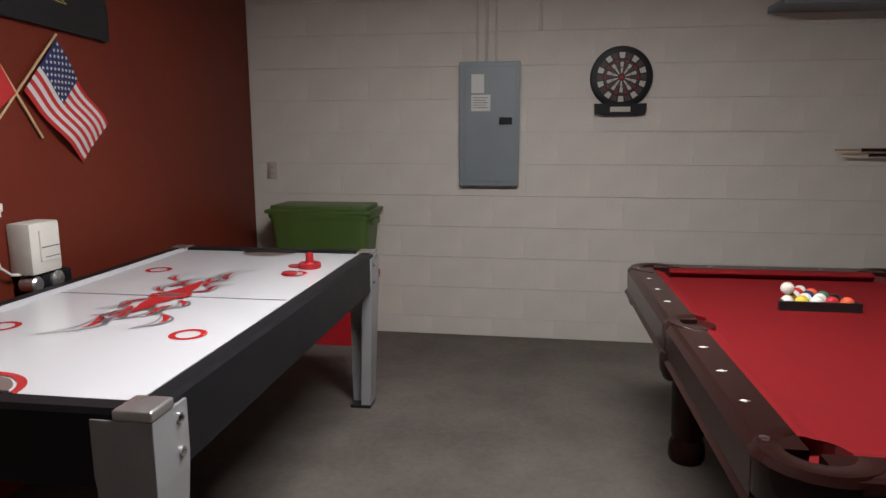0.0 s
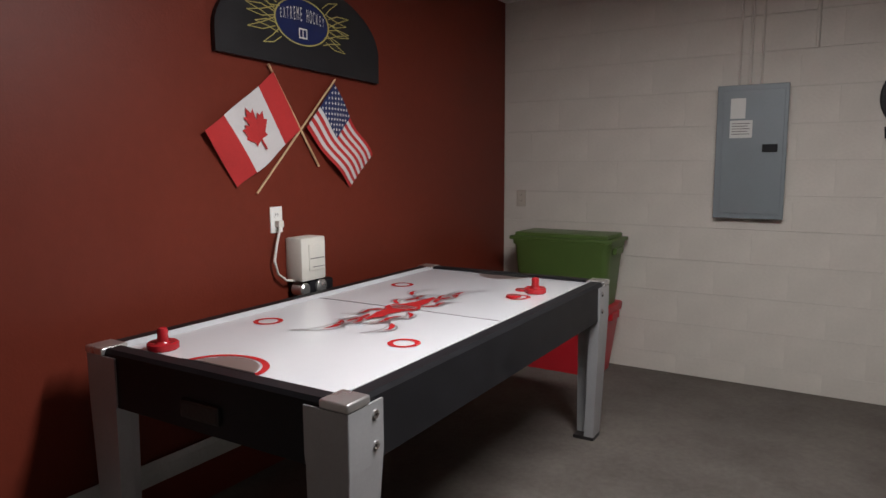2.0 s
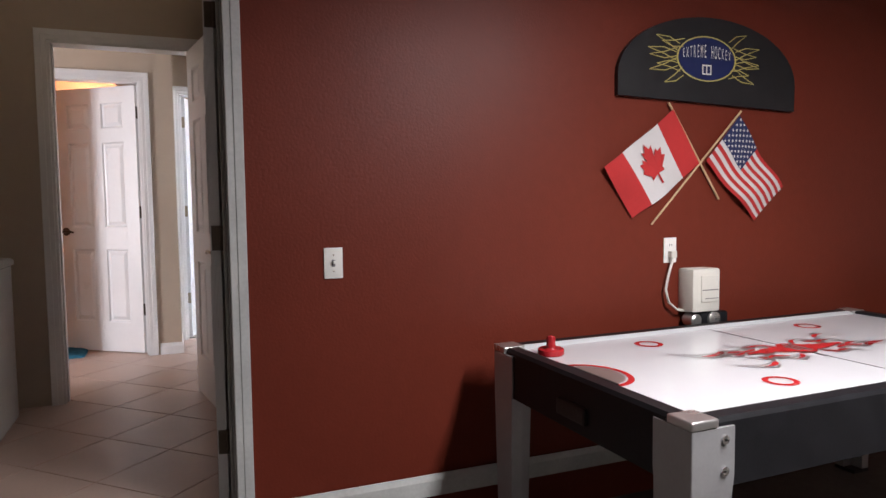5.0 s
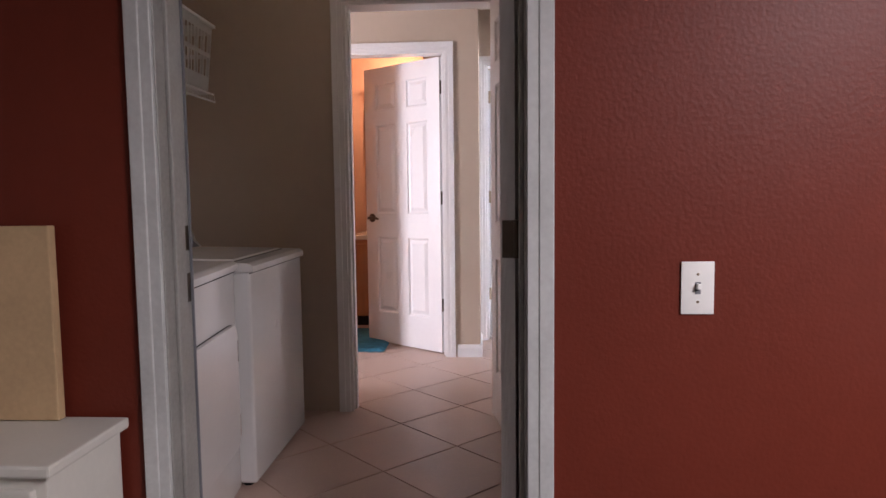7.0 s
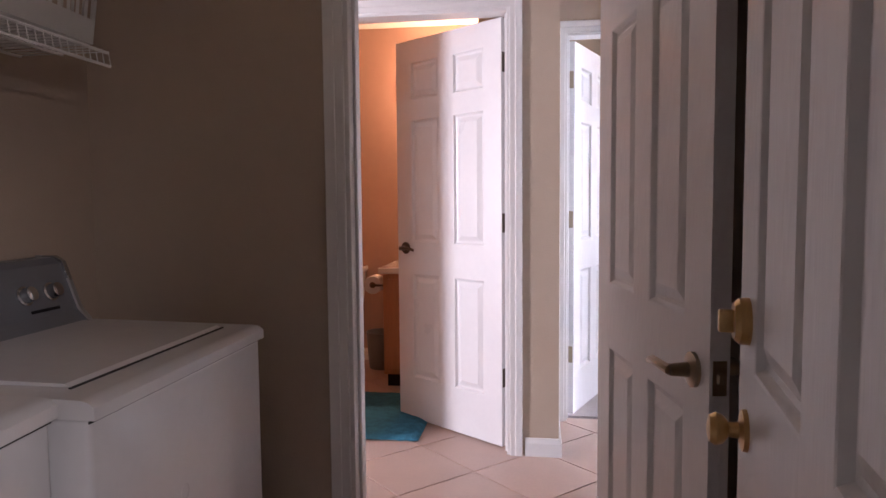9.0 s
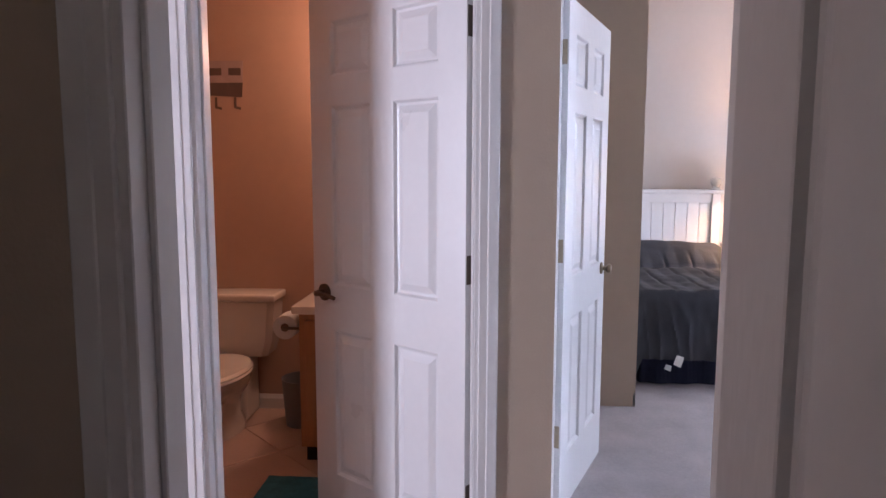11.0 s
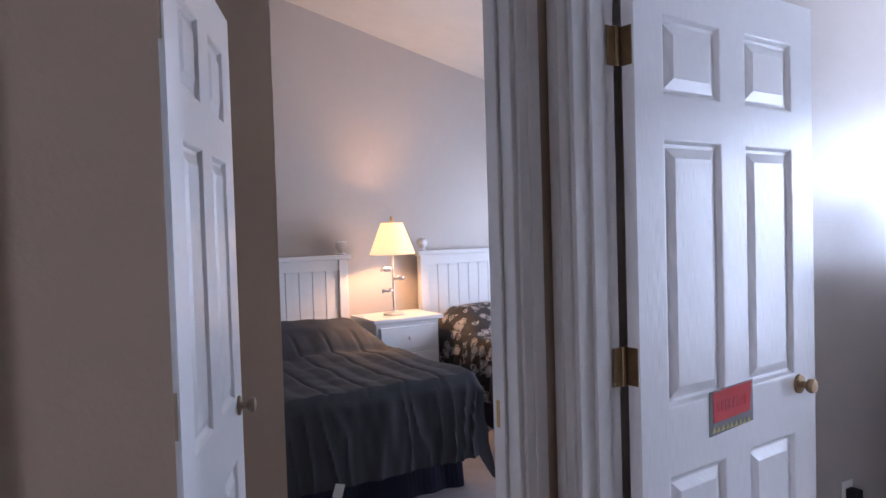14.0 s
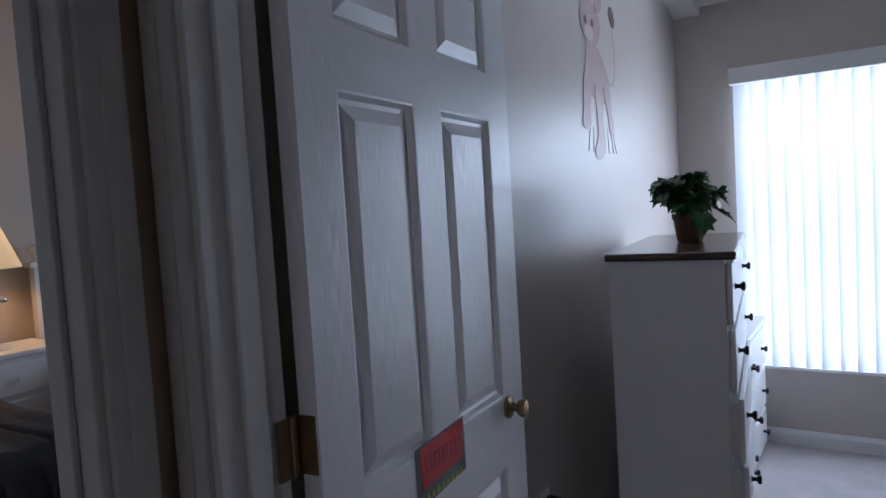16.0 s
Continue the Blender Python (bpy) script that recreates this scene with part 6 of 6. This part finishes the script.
def bed(name, label, y0, y1, cover, cover_label, quilt, seed, x_foot=-5.36):
    """A single bed with its head against the back wall."""
    hx = -7.13
    t = thing(name, label, "bed", "single beds", at=(-6.2, (y0 + y1) / 2, 0.01))
    inv = Matrix.Translation((6.2, -(y0 + y1) / 2, -0.01))
    def P(nm, bm, mt, lab="", smooth=False):
        bm.transform(inv)
        return part(nm, bm, mt, t, lab, smooth)
    P("mattress", bx(hx + 0.02, x_foot - 0.03, y0 + 0.03, y1 - 0.03, 0.30, 0.60, 0.05, 3), "whitewood")
    P("box_spring", bx(hx + 0.02, x_foot - 0.10, y0 + 0.05, y1 - 0.05, 0.16, 0.30, 0.02), "navy")
    cv = comforter("comforter", cover, cover_label, hx + 0.02, x_foot, y0 + 0.02, y1 - 0.02, 0.64, 0.20, t, seed, quilt)
    cv.data.transform(inv)
    sk = pleated_skirt(t, hx + 0.05, x_foot - 0.10, y0 + 0.05, y1 - 0.05, 0.012, 0.30)
    sk.data.transform(inv)
    for y in (y0 - 0.005, y1 - 0.065):
        hp = P("post", bx(hx - 0.055, hx + 0.005, y, y + 0.07, 0.01, 1.20, 0.004), "whitewood")
        bm = lathe([(0.030, 0.0), (0.036, 0.008), (0.022, 0.018), (0.020, 0.026), (0.040, 0.045), (0.048, 0.070), (0.040, 0.095), (0.018, 0.108)], 20, origin=(hx - 0.025, y + 0.035, 1.235))
        bm.transform(inv)
        part("finial", bm, "whitewood", hp, smooth=True)
    P("cap_rail", bx(hx - 0.065, hx + 0.02, y0 - 0.03, y1 + 0.03, 1.20, 1.235, 0.008), "whitewood")
    P("top_rail", bx(hx - 0.045, hx - 0.005, y0 + 0.066, y1 - 0.066, 1.12, 1.20, 0.003), "whitewood")
    P("bottom_rail", bx(hx - 0.045, hx - 0.005, y0 + 0.066, y1 - 0.066, 0.45, 0.55, 0.003), "whitewood")
    n = 9
    w = (y1 - y0 - 0.132) / n
    for i in range(n):
        P("headboard_plank", bx(hx - 0.035, hx - 0.017, y0 + 0.066 + i * w + 0.002, y0 + 0.066 + (i + 1) * w - 0.002, 0.55, 1.12, 0.004), "whitewood")
    for y in (y0 + 0.06, y1 - 0.06):
        P("leg", bx(x_foot - 0.20, x_foot - 0.15, y - 0.025, y + 0.025, 0.0, 0.16, 0.004), "black")
    return t


bed("bed", "single bed with charcoal comforter and white headboard", 0.27, 1.33, "comf", "charcoal quilted comforter with folds", 1.0, 2.0)
tag = thing("care_tag", "white care tags sewn to the comforter corner", "fabric tag", at=(-5.27, 0.50, 0.19))
part("tag", prism([(-0.03, 0.0), (0.015, -0.02), (0.035, 0.045), (-0.01, 0.06)], 0.0, 0.002, "x"), "paper", tag)
part("tag", prism([(-0.085, -0.03), (-0.045, -0.045), (-0.04, -0.01), (-0.075, 0.0)], 0.0, 0.002, "x"), "paper", tag)
bed("bed", "single bed with black and grey damask bedspread", 1.965, 2.985, "damask", "black and grey damask bedspread", 0.2, 7.0)

ns = thing("nightstand", "white nightstand with one drawer between the beds", "nightstand", at=(-7.12, 1.625, 0.01))
part("top", bx(0.0, 0.43, -0.285, 0.285, 0.735, 0.765, 0.008), "whitewood", ns)
part("body", bx(0.005, 0.395, -0.255, 0.255, 0.06, 0.735, 0.004), "whitewood", ns)
part("base", bx(0.005, 0.41, -0.27, 0.27, 0.0, 0.06, 0.006), "whitewood", ns)
for z0, z1 in ((0.53, 0.70), (0.32, 0.50), (0.10, 0.29)):
    d = part("drawer", bx(0.396, 0.414, -0.225, 0.225, z0, z1, 0.005), "whitewood", ns)
    part("knob", lathe([(0.007, 0.414), (0.007, 0.428), (0.016, 0.436), (0.013, 0.446)], 14, origin=(0, 0, (z0 + z1) / 2), axis="x"), "whitewood", d, smooth=True)

lx, ly, lz = -6.90, 1.605, 0.776
tl = thing("table_lamp", "lit table lamp with fish ornaments and cream shade", "table lamp", at=(lx, ly, lz))
part("base", lathe([(0.085, 0.0), (0.085, 0.012), (0.07, 0.022), (0.02, 0.03), (0.010, 0.034)], 24), "offwhite", tl, smooth=True)
part("stem", tube([(0, 0, 0.03), (0, 0, 0.70)], 0.008, 10), "offwhite", tl, smooth=True)
bm = B()
prev = None
prof = [(0.172, 0.455), (0.082, 0.690), (0.079, 0.690), (0.168, 0.458), (0.172, 0.455)]
for r, z in prof:
    ring = [bm.verts.new((r * math.cos(2 * math.pi * i / 36), r * math.sin(2 * math.pi * i / 36), z)) for i in range(36)]
    if prev:
        for i in range(36):
            bm.faces.new((prev[i], prev[(i + 1) % 36], ring[(i + 1) % 36], ring[i]))
    prev = ring
part("shade", bm, "lampshade", tl, "glowing cream fabric shade", smooth=True)
part("finial", lathe([(0.006, 0.69), (0.014, 0.712), (0.012, 0.732), (0.003, 0.742)], 12), "stick", tl, smooth=True)
for dy, z in ((-0.055, 0.345), (0.05, 0.275), (-0.045, 0.185)):
    bm = ellipsoid(B(), (0.02, dy, z), 0.012, 0.036, 0.019)
    prism([(dy - 0.033, z), (dy - 0.058, z + 0.018), (dy - 0.058, z - 0.018)], 0.016, 0.024, "x", bm)
    f = part("fish", bm, "cap", tl, "small silver fish", smooth=True)
    part("wire", tube([(0, 0, z), (0.02, dy, z)], 0.002, 5), "cap", f)

# ---- second bedroom ----
dx0, dx1, dy0, dy1, dh = -3.50, -3.125, 2.0, 2.95, 1.225
dr = thing("dresser", "tall white chest of drawers with dark wooden top", "dresser", at=(dx0, dy0, 0.012), rz=7)
part("body", bx(0, dx1 - dx0 - 0.022, 0.0, dy1 - dy0, 0.0, dh - 0.03, 0.004), "whitewood", dr)
part("top", bx(-0.012, dx1 - dx0 + 0.012, -0.015, dy1 - dy0 + 0.015, dh - 0.03, dh - 0.004, 0.008), "browntop", dr, "dark walnut top")
fx = dx1 - dx0 - 0.022
rows = ((0.985, 1.18, 0.0), (0.77, 0.972, 0.004), (0.555, 0.757, 0.022), (0.34, 0.542, 0.030), (0.10, 0.327, 0.012))
for z0, z1, pull in rows:
    d = part("drawer", bx(fx + 0.001 + pull, fx + 0.019 + pull, 0.02, dy1 - dy0 - 0.02, z0, z1, 0.004), "whitewood", dr)
    part("drawer_box", bx(fx - 0.08, fx + 0.001 + pull, 0.035, dy1 - dy0 - 0.035, z0 + 0.015, z1 - 0.02, 0), "whitewood", d)
    for y in (0.16, dy1 - dy0 - 0.16):
        part("knob", lathe([(0.012, fx + 0.019 + pull), (0.007, fx + 0.024 + pull), (0.007, fx + 0.034 + pull), (0.016, fx + 0.042 + pull), (0.014, fx + 0.050 + pull), (0.004, fx + 0.052 + pull)], 14, origin=(0, y, (z0 + z1) / 2 + 0.01), axis="x"), "knob", d, "dark round knob", smooth=True)
lc = thing("low_chest", "low white chest of drawers under the window", "dresser", at=(-3.692, 3.06, 0.012))
part("body", bx(0.0, 0.40, 0.0, 0.70, 0.0, 0.70, 0.004), "whitewood", lc)
part("top", bx(-0.01, 0.43, -0.01, 0.71, 0.70, 0.725, 0.006), "whitewood", lc)
for z0, z1 in ((0.48, 0.68), (0.26, 0.46), (0.05, 0.24)):
    d = part("drawer", bx(0.401, 0.418, 0.02, 0.68, z0, z1, 0.004), "whitewood", lc)
    for y in (0.15, 0.55):
        part("knob", lathe([(0.007, 0.418), (0.007, 0.432), (0.016, 0.440), (0.013, 0.450)], 12, origin=(0, y, (z0 + z1) / 2), axis="x"), "knob", d, smooth=True)

# ivy in a small pot
px, py, pz = -3.345, 2.47, 1.235
iv = thing("potted_ivy", "small green ivy in a brown pot on the dresser", "potted plant", at=(px, py, pz))
iv.scale = (0.86, 0.86, 0.86)
part("pot", lathe([(0.050, 0.0), (0.054, 0.005), (0.068, 0.10), (0.074, 0.10), (0.074, 0.122), (0.062, 0.122), (0.060, 0.10), (0.02, 0.098)], 24), "pot", iv, smooth=True)
rng = random.Random(12)
leafshape = [(0, 0), (0.022, -0.012), (0.040, 0.004), (0.026, 0.018), (0.036, 0.040), (0.016, 0.036), (0, 0.066), (-0.016, 0.036), (-0.036, 0.040), (-0.026, 0.018), (-0.040, 0.004), (-0.022, -0.012)]
lm = bpy.data.meshes.new("leaf")
bm = B()
vs = [bm.verts.new((a, b, 0.22 * abs(a) - 1.8 * b * b)) for a, b in leafshape]
mid = bm.verts.new((0, 0.028, 0.0))
for i in range(len(vs)):
    bm.faces.new((vs[i], vs[(i + 1) % len(vs)], mid))
bm.to_mesh(lm)
bm.free()
lm.materials.append(M["leaf"])
for k in range(44):
    a = rng.uniform(0, 2 * math.pi)
    reach, rise = rng.uniform(0.04, 0.135), rng.uniform(0.02, 0.155)
    rise = rise * (1.45 - 4.5 * reach) + 0.012
    if k in (3, 9):
        a, reach, rise = -0.2 - 0.8 * (k == 9), 0.17, -0.02
    tip = Vector((reach * math.cos(a), reach * math.sin(a), 0.12 + rise))
    mid3 = Vector((tip.x * 0.45, tip.y * 0.45, 0.12 + max(rise, 0.05) * 0.9))
    st2 = part("stem", tube([(0.3 * tip.x * 0.2, 0.3 * tip.y * 0.2, 0.10), mid3, tip], 0.0025, 5), "stem", iv)
    for q in range(4):
        f = q / 3
        base = mid3.lerp(tip, f) if q else mid3.lerp(Vector((0, 0, 0.11)), 0.3)
        lf = new("leaf", lm)
        lf.parent = st2
        sc = rng.uniform(0.85, 1.25)
        lf.matrix_basis = Matrix.Translation(base) @ Euler((rng.uniform(-1.15, 0.1), rng.uniform(-0.5, 0.5), a - math.pi / 2 + rng.uniform(-0.9, 0.9))).to_matrix().to_4x4() @ Matrix.Diagonal((sc, sc, sc, 1))

# window with vertical blinds
wx0, wx1, wz0, wz1 = -3.40, -1.75, 0.44, 1.99
wn = thing("window_1", "wide bright window behind vertical blinds", "window", kind="structure", at=((wx0 + wx1) / 2, WY, wz0))
ww, wh = (wx1 - wx0) / 2, wz1 - wz0
for a, b, c, d2 in ((-ww, -ww + 0.05, 0, wh), (ww - 0.05, ww, 0, wh), (-ww + 0.05, ww - 0.05, 0, 0.05), (-ww + 0.05, ww - 0.05, wh - 0.05, wh), (-ww + 0.05, ww - 0.05, wh / 2 - 0.02, wh / 2 + 0.02)):
    part("window_frame", bx(a, b, 0.06, 0.11, c, d2, 0.003), "trim", wn)
for z0, z1 in ((0.05, wh / 2 - 0.02), (wh / 2 + 0.02, wh - 0.05)):
    p = part("pane", bx(-ww + 0.05, ww - 0.05, 0.082, 0.086, z0, z1, 0), "glass", wn)
    p.visible_shadow = False
part("window_sill", bx(-ww - 0.01, ww + 0.01, -0.02, 0.06, -0.012, 0.006, 0.004), "trim", wn)
vb = thing("vertical_blinds", "white vertical vinyl blinds hanging in the window", "blinds", at=((wx0 + wx1) / 2, WY - 0.05, wz0))
part("valance", bx(-ww - 0.02, ww + 0.02, -0.035, 0.035, wh - 0.01, wh + 0.075, 0.004), "trim", vb, "white valance")
n = int(2 * ww / 0.078)
sm = None
for i in range(n):
    x = -ww + 0.04 + i * 0.078
    if sm is None:
        bm = B()
        cols2 = []
        for k in range(7):
            u = -0.050 + 0.100 * k / 6
            cols2.append([bm.verts.new((u, 0.013 * (1 - (u / 0.050) ** 2), z)) for z in (0.0, wh - 0.012)])
        for p, q in zip(cols2, cols2[1:]):
            bm.faces.new((p[0], q[0], q[1], p[1]))
        ob = part("slat", bm, "blind", vb, smooth=True)
        sm = ob.data
    else:
        ob = new("slat", sm)
        ob.parent = vb
    ob.matrix_basis = pose(x, 0.0, 0.015, 0, 0, 40 + 6 * math.sin(i * 2.3))
wn2 = thing("window_2", "window of the first bedroom", "window", kind="structure", at=(-5.35, WY, 0.65))
for a, b, c, d2 in ((-0.75, -0.70, 0, 1.3), (0.70, 0.75, 0, 1.3), (-0.70, 0.70, 0, 0.05), (-0.70, 0.70, 1.25, 1.3)):
    part("window_frame", bx(a, b, 0.05, 0.10, c, d2, 0.003), "trim", wn2)
p = part("pane", bx(-0.70, 0.70, 0.072, 0.076, 0.05, 1.25, 0), "glass", wn2)
p.visible_shadow = False
solid("backdrop", bx(-4.6, -0.6, 4.9, 4.95, -0.2, 3.2, 0), "outside", "plain glare of daylight outside the window", "backdrop", "structure")

# animal decal on the pale wall
dc = thing("wall_decal_animal", "faded brown cartoon cub sticker on the wall", "wall decal", at=(-3.71, 2.57, 1.635))
dc.scale = (1.0, 1.4, 1.0)
def dec(nm, pts, m2="decal", lift=0.0006):
    part(nm, prism(pts, lift, lift + 0.0008, "x"), m2, dc)
def oval(cx, cz, a, b, n=20, rot=0.0):
    return [(cx + a * math.cos(t) * math.cos(rot) - b * math.sin(t) * math.sin(rot), cz + a * math.cos(t) * math.sin(rot) + b * math.sin(t) * math.cos(rot)) for t in [2 * math.pi * i / n for i in range(n)]]
def rounded(pts, n=5):
    """Closed smooth outline through the given corners."""
    out, m = [], len(pts)
    for i in range(m):
        p = [Vector(pts[(i + o) % m]) for o in (-1, 0, 1, 2)]
        for k in range(n):
            t = k / n
            c = 0.5 * (2 * p[1] + (p[2] - p[0]) * t + (2 * p[0] - 5 * p[1] + 4 * p[2] - p[3]) * t * t + (3 * p[1] - p[0] - 3 * p[2] + p[3]) * t * t * t)
            out.append((c.x, c.y))
    return out
dec("body", rounded([(-0.075, 0.40), (0.0, 0.40), (0.06, 0.34), (0.10, 0.27), (0.09, 0.19), (0.03, 0.17), (-0.04, 0.19), (-0.085, 0.24), (-0.09, 0.33)]))
dec("head", rounded([(-0.11, 0.44), (-0.05, 0.385), (0.02, 0.43), (0.035, 0.50), (-0.01, 0.565), (-0.08, 0.565), (-0.125, 0.51)]), lift=0.0016)
dec("muzzle", oval(-0.062, 0.44, 0.036, 0.030), "decalpale", 0.0026)
dec("ear", oval(-0.12, 0.57, 0.028, 0.040, rot=0.5), lift=0.0026)
dec("ear", oval(0.025, 0.575, 0.028, 0.038, rot=-0.5), lift=0.0026)
dec("leg", rounded([(-0.09, 0.31), (-0.045, 0.25), (-0.075, 0.15), (-0.07, 0.085), (-0.10, 0.055), (-0.135, 0.075), (-0.125, 0.15), (-0.12, 0.24)]), lift=0.0022)
dec("leg", rounded([(-0.03, 0.24), (0.035, 0.22), (0.03, 0.10), (0.045, 0.0), (0.02, -0.05), (-0.03, -0.06), (-0.045, -0.02), (-0.015, 0.06)]), lift=0.0022)
dec("leg", rounded([(0.04, 0.24), (0.095, 0.24), (0.105, 0.15), (0.125, 0.085), (0.115, 0.05), (0.085, 0.06), (0.075, 0.12)]), lift=0.0024)
bm = B()
tailp = [(0.085, 0.27), (0.125, 0.26), (0.155, 0.30), (0.16, 0.40), (0.145, 0.49)]
ribbon(bm, tailp, [0.014, 0.012, 0.011, 0.010, 0.010], 0)
for v in bm.verts:
    v.co = (0.0016, v.co.x, v.co.y)
part("tail", bm, "decal", dc)
dec("tail_tuft", oval(0.145, 0.555, 0.022, 0.045, rot=0.2), "decaldark", 0.0026)
for y in (-0.085, -0.03):
    dec("eye", oval(y, 0.485, 0.010, 0.017, 10), "decaldark", 0.003)
for i, y in enumerate((-0.10, -0.06, 0.07, 0.11, 0.14)):
    dec("grass_blade", [(y, -0.03), (y + 0.006, -0.03), (y + 0.02 - 0.012 * i, 0.07)], "decaldark", 0.0006)
dec("balloon", oval(-0.20, 0.62, 0.03, 0.045), "mat", 0.0006)

# paper sign on the open door
sg = thing("door_sign", "red paper sign with pale lettering taped on the door", "sign", at=(Q0 + 0.020, YQ + 0.130, 0.0), rz=94.5)
fy = -0.0395
part("card", prism([(0.272, 0.865), (0.468, 0.875), (0.468, 0.987), (0.272, 0.980)], fy - 0.0012, fy - 0.0002, "y"), "inkgrey", sg)
part("red_field", prism([(0.290, 0.898), (0.452, 0.905), (0.462, 0.983), (0.288, 0.976)], fy - 0.0020, fy - 0.0013, "y"), "flagred", sg)
bm = B()
for i in range(8):
    box(bm, 0.306 + i * 0.0165, 0.3165 + i * 0.0165, fy - 0.0028, fy - 0.0021, 0.925, 0.953)
part("lettering", bm, "redplastic", sg)
for i in range(9):
    part("border_mark", prism([(0.282 + i * 0.0195, 0.873), (0.298 + i * 0.0195, 0.874), (0.290 + i * 0.0195, 0.890)], fy - 0.0020, fy - 0.0013, "y"), "yellow", sg)
plate("wall_outlet", "white outlet low on the bedroom wall", (-3.71, 1.86, 0.40), 90, "outlet")
ch = thing("plug_adapter", "small black plug adapter in the outlet", "plug", at=(-3.703, 1.86, 0.415))
part("body", bx(0.002, 0.045, -0.02, 0.02, -0.02, 0.02, 0.006), "leather", ch)

# ---- pieces of walls and floors ----
# painted concrete blocks
wb = bpy.data.objects["wall_block"]
def block_mesh(x0, x1, z0, z1):
    me = bpy.data.meshes.new("block")
    bm = bx(x0, x1, 0.0, 0.0115, z0, z1, 0.0)
    es = [e for e in bm.edges if all(abs(v.co.y) < 1e-6 for v in e.verts) and abs(e.verts[0].co.z - e.verts[1].co.z) < 1e-6]
    bmesh.ops.bevel(bm, geom=es, offset=0.0012, segments=2, profile=0.5, affect="EDGES")
    bm.to_mesh(me)
    bm.free()
    me.materials.append(M["block"])
    return me
cache = {}
z = FLOOR_G
course = 0
while z < CEIL - 0.01:
    hgt = 0.123 if course == 0 else min(0.2032, CEIL - z)
    x = 0.0 - (0.2 if course % 2 else 0.0)
    while x < 5.2:
        a, b = max(x, 0.001), min(x + 0.4064, 5.2)
        if b - a > 0.02:
            key = (round(b - a, 3), round(hgt, 3))
            if key not in cache:
                cache[key] = block_mesh(0.0, key[0], 0.0004, key[1] - 0.0004)
            ob = new("block", cache[key])
            ob.parent = wb
            ob.location = (a, GY, z)
        x += 0.4064
    z += hgt
    course += 1

# diagonal floor tiles, cut at the walls


def clip(poly, a, b, keep):
    out = []
    for i in range(len(poly)):
        p, q = poly[i], poly[(i + 1) % len(poly)]
        ip, iq = keep(p), keep(q)
        if ip:
            out.append(p)
        if ip != iq:
            t = (b - p[a]) / (q[a] - p[a])
            out.append((p[0] + (q[0] - p[0]) * t, p[1] + (q[1] - p[1]) * t))
    return out


TS, GAP = 0.40, 0.0026
ang = radians(45)
ux, uy = math.cos(ang), math.sin(ang)
ox, oy = -2.267, -0.872
regions = ((-3.62, -0.135, -2.2, YQ + 0.06), (-4.85, -3.62, -2.6, -0.5), (-3.16, -0.13, -4.7, -2.2))
for i in range(-14, 15):
    for j in range(-14, 15):
        sq = []
        for du, dv in ((GAP, GAP), (TS - GAP, GAP), (TS - GAP, TS - GAP), (GAP, TS - GAP)):
            u, v = i * TS + du, j * TS + dv
            sq.append((ox + u * ux - v * uy, oy + u * uy + v * ux))
        for x0, x1, y0, y1 in regions:
            p = clip(sq, 0, x0, lambda c: c[0] >= x0)
            p = clip(p, 0, x1, lambda c: c[0] <= x1) if len(p) > 2 else p
            p = clip(p, 1, y0, lambda c: c[1] >= y0) if len(p) > 2 else p
            p = clip(p, 1, y1, lambda c: c[1] <= y1) if len(p) > 2 else p
            if len(p) < 3:
                continue
            area = abs(sum(p[k][0] * p[(k + 1) % len(p)][1] - p[(k + 1) % len(p)][0] * p[k][1] for k in range(len(p)))) / 2
            if area < 4e-4:
                continue
            cx, cy = sum(q[0] for q in p) / len(p), sum(q[1] for q in p) / len(p)
            bm = B()
            lo = [bm.verts.new((q[0], q[1], -0.004)) for q in p]
            hi = [bm.verts.new((q[0], q[1], -0.0015)) for q in p]
            tp = [bm.verts.new((q[0] + (cx - q[0]) * 0.010, q[1] + (cy - q[1]) * 0.010, 0.0)) for q in p]
            for r, s in ((lo, hi), (hi, tp)):
                for k in range(len(p)):
                    bm.faces.new((r[k], r[(k + 1) % len(p)], s[(k + 1) % len(p)], s[k]))
            bm.faces.new(tp)
            part("tile", bm, "tile", floor_tiled)
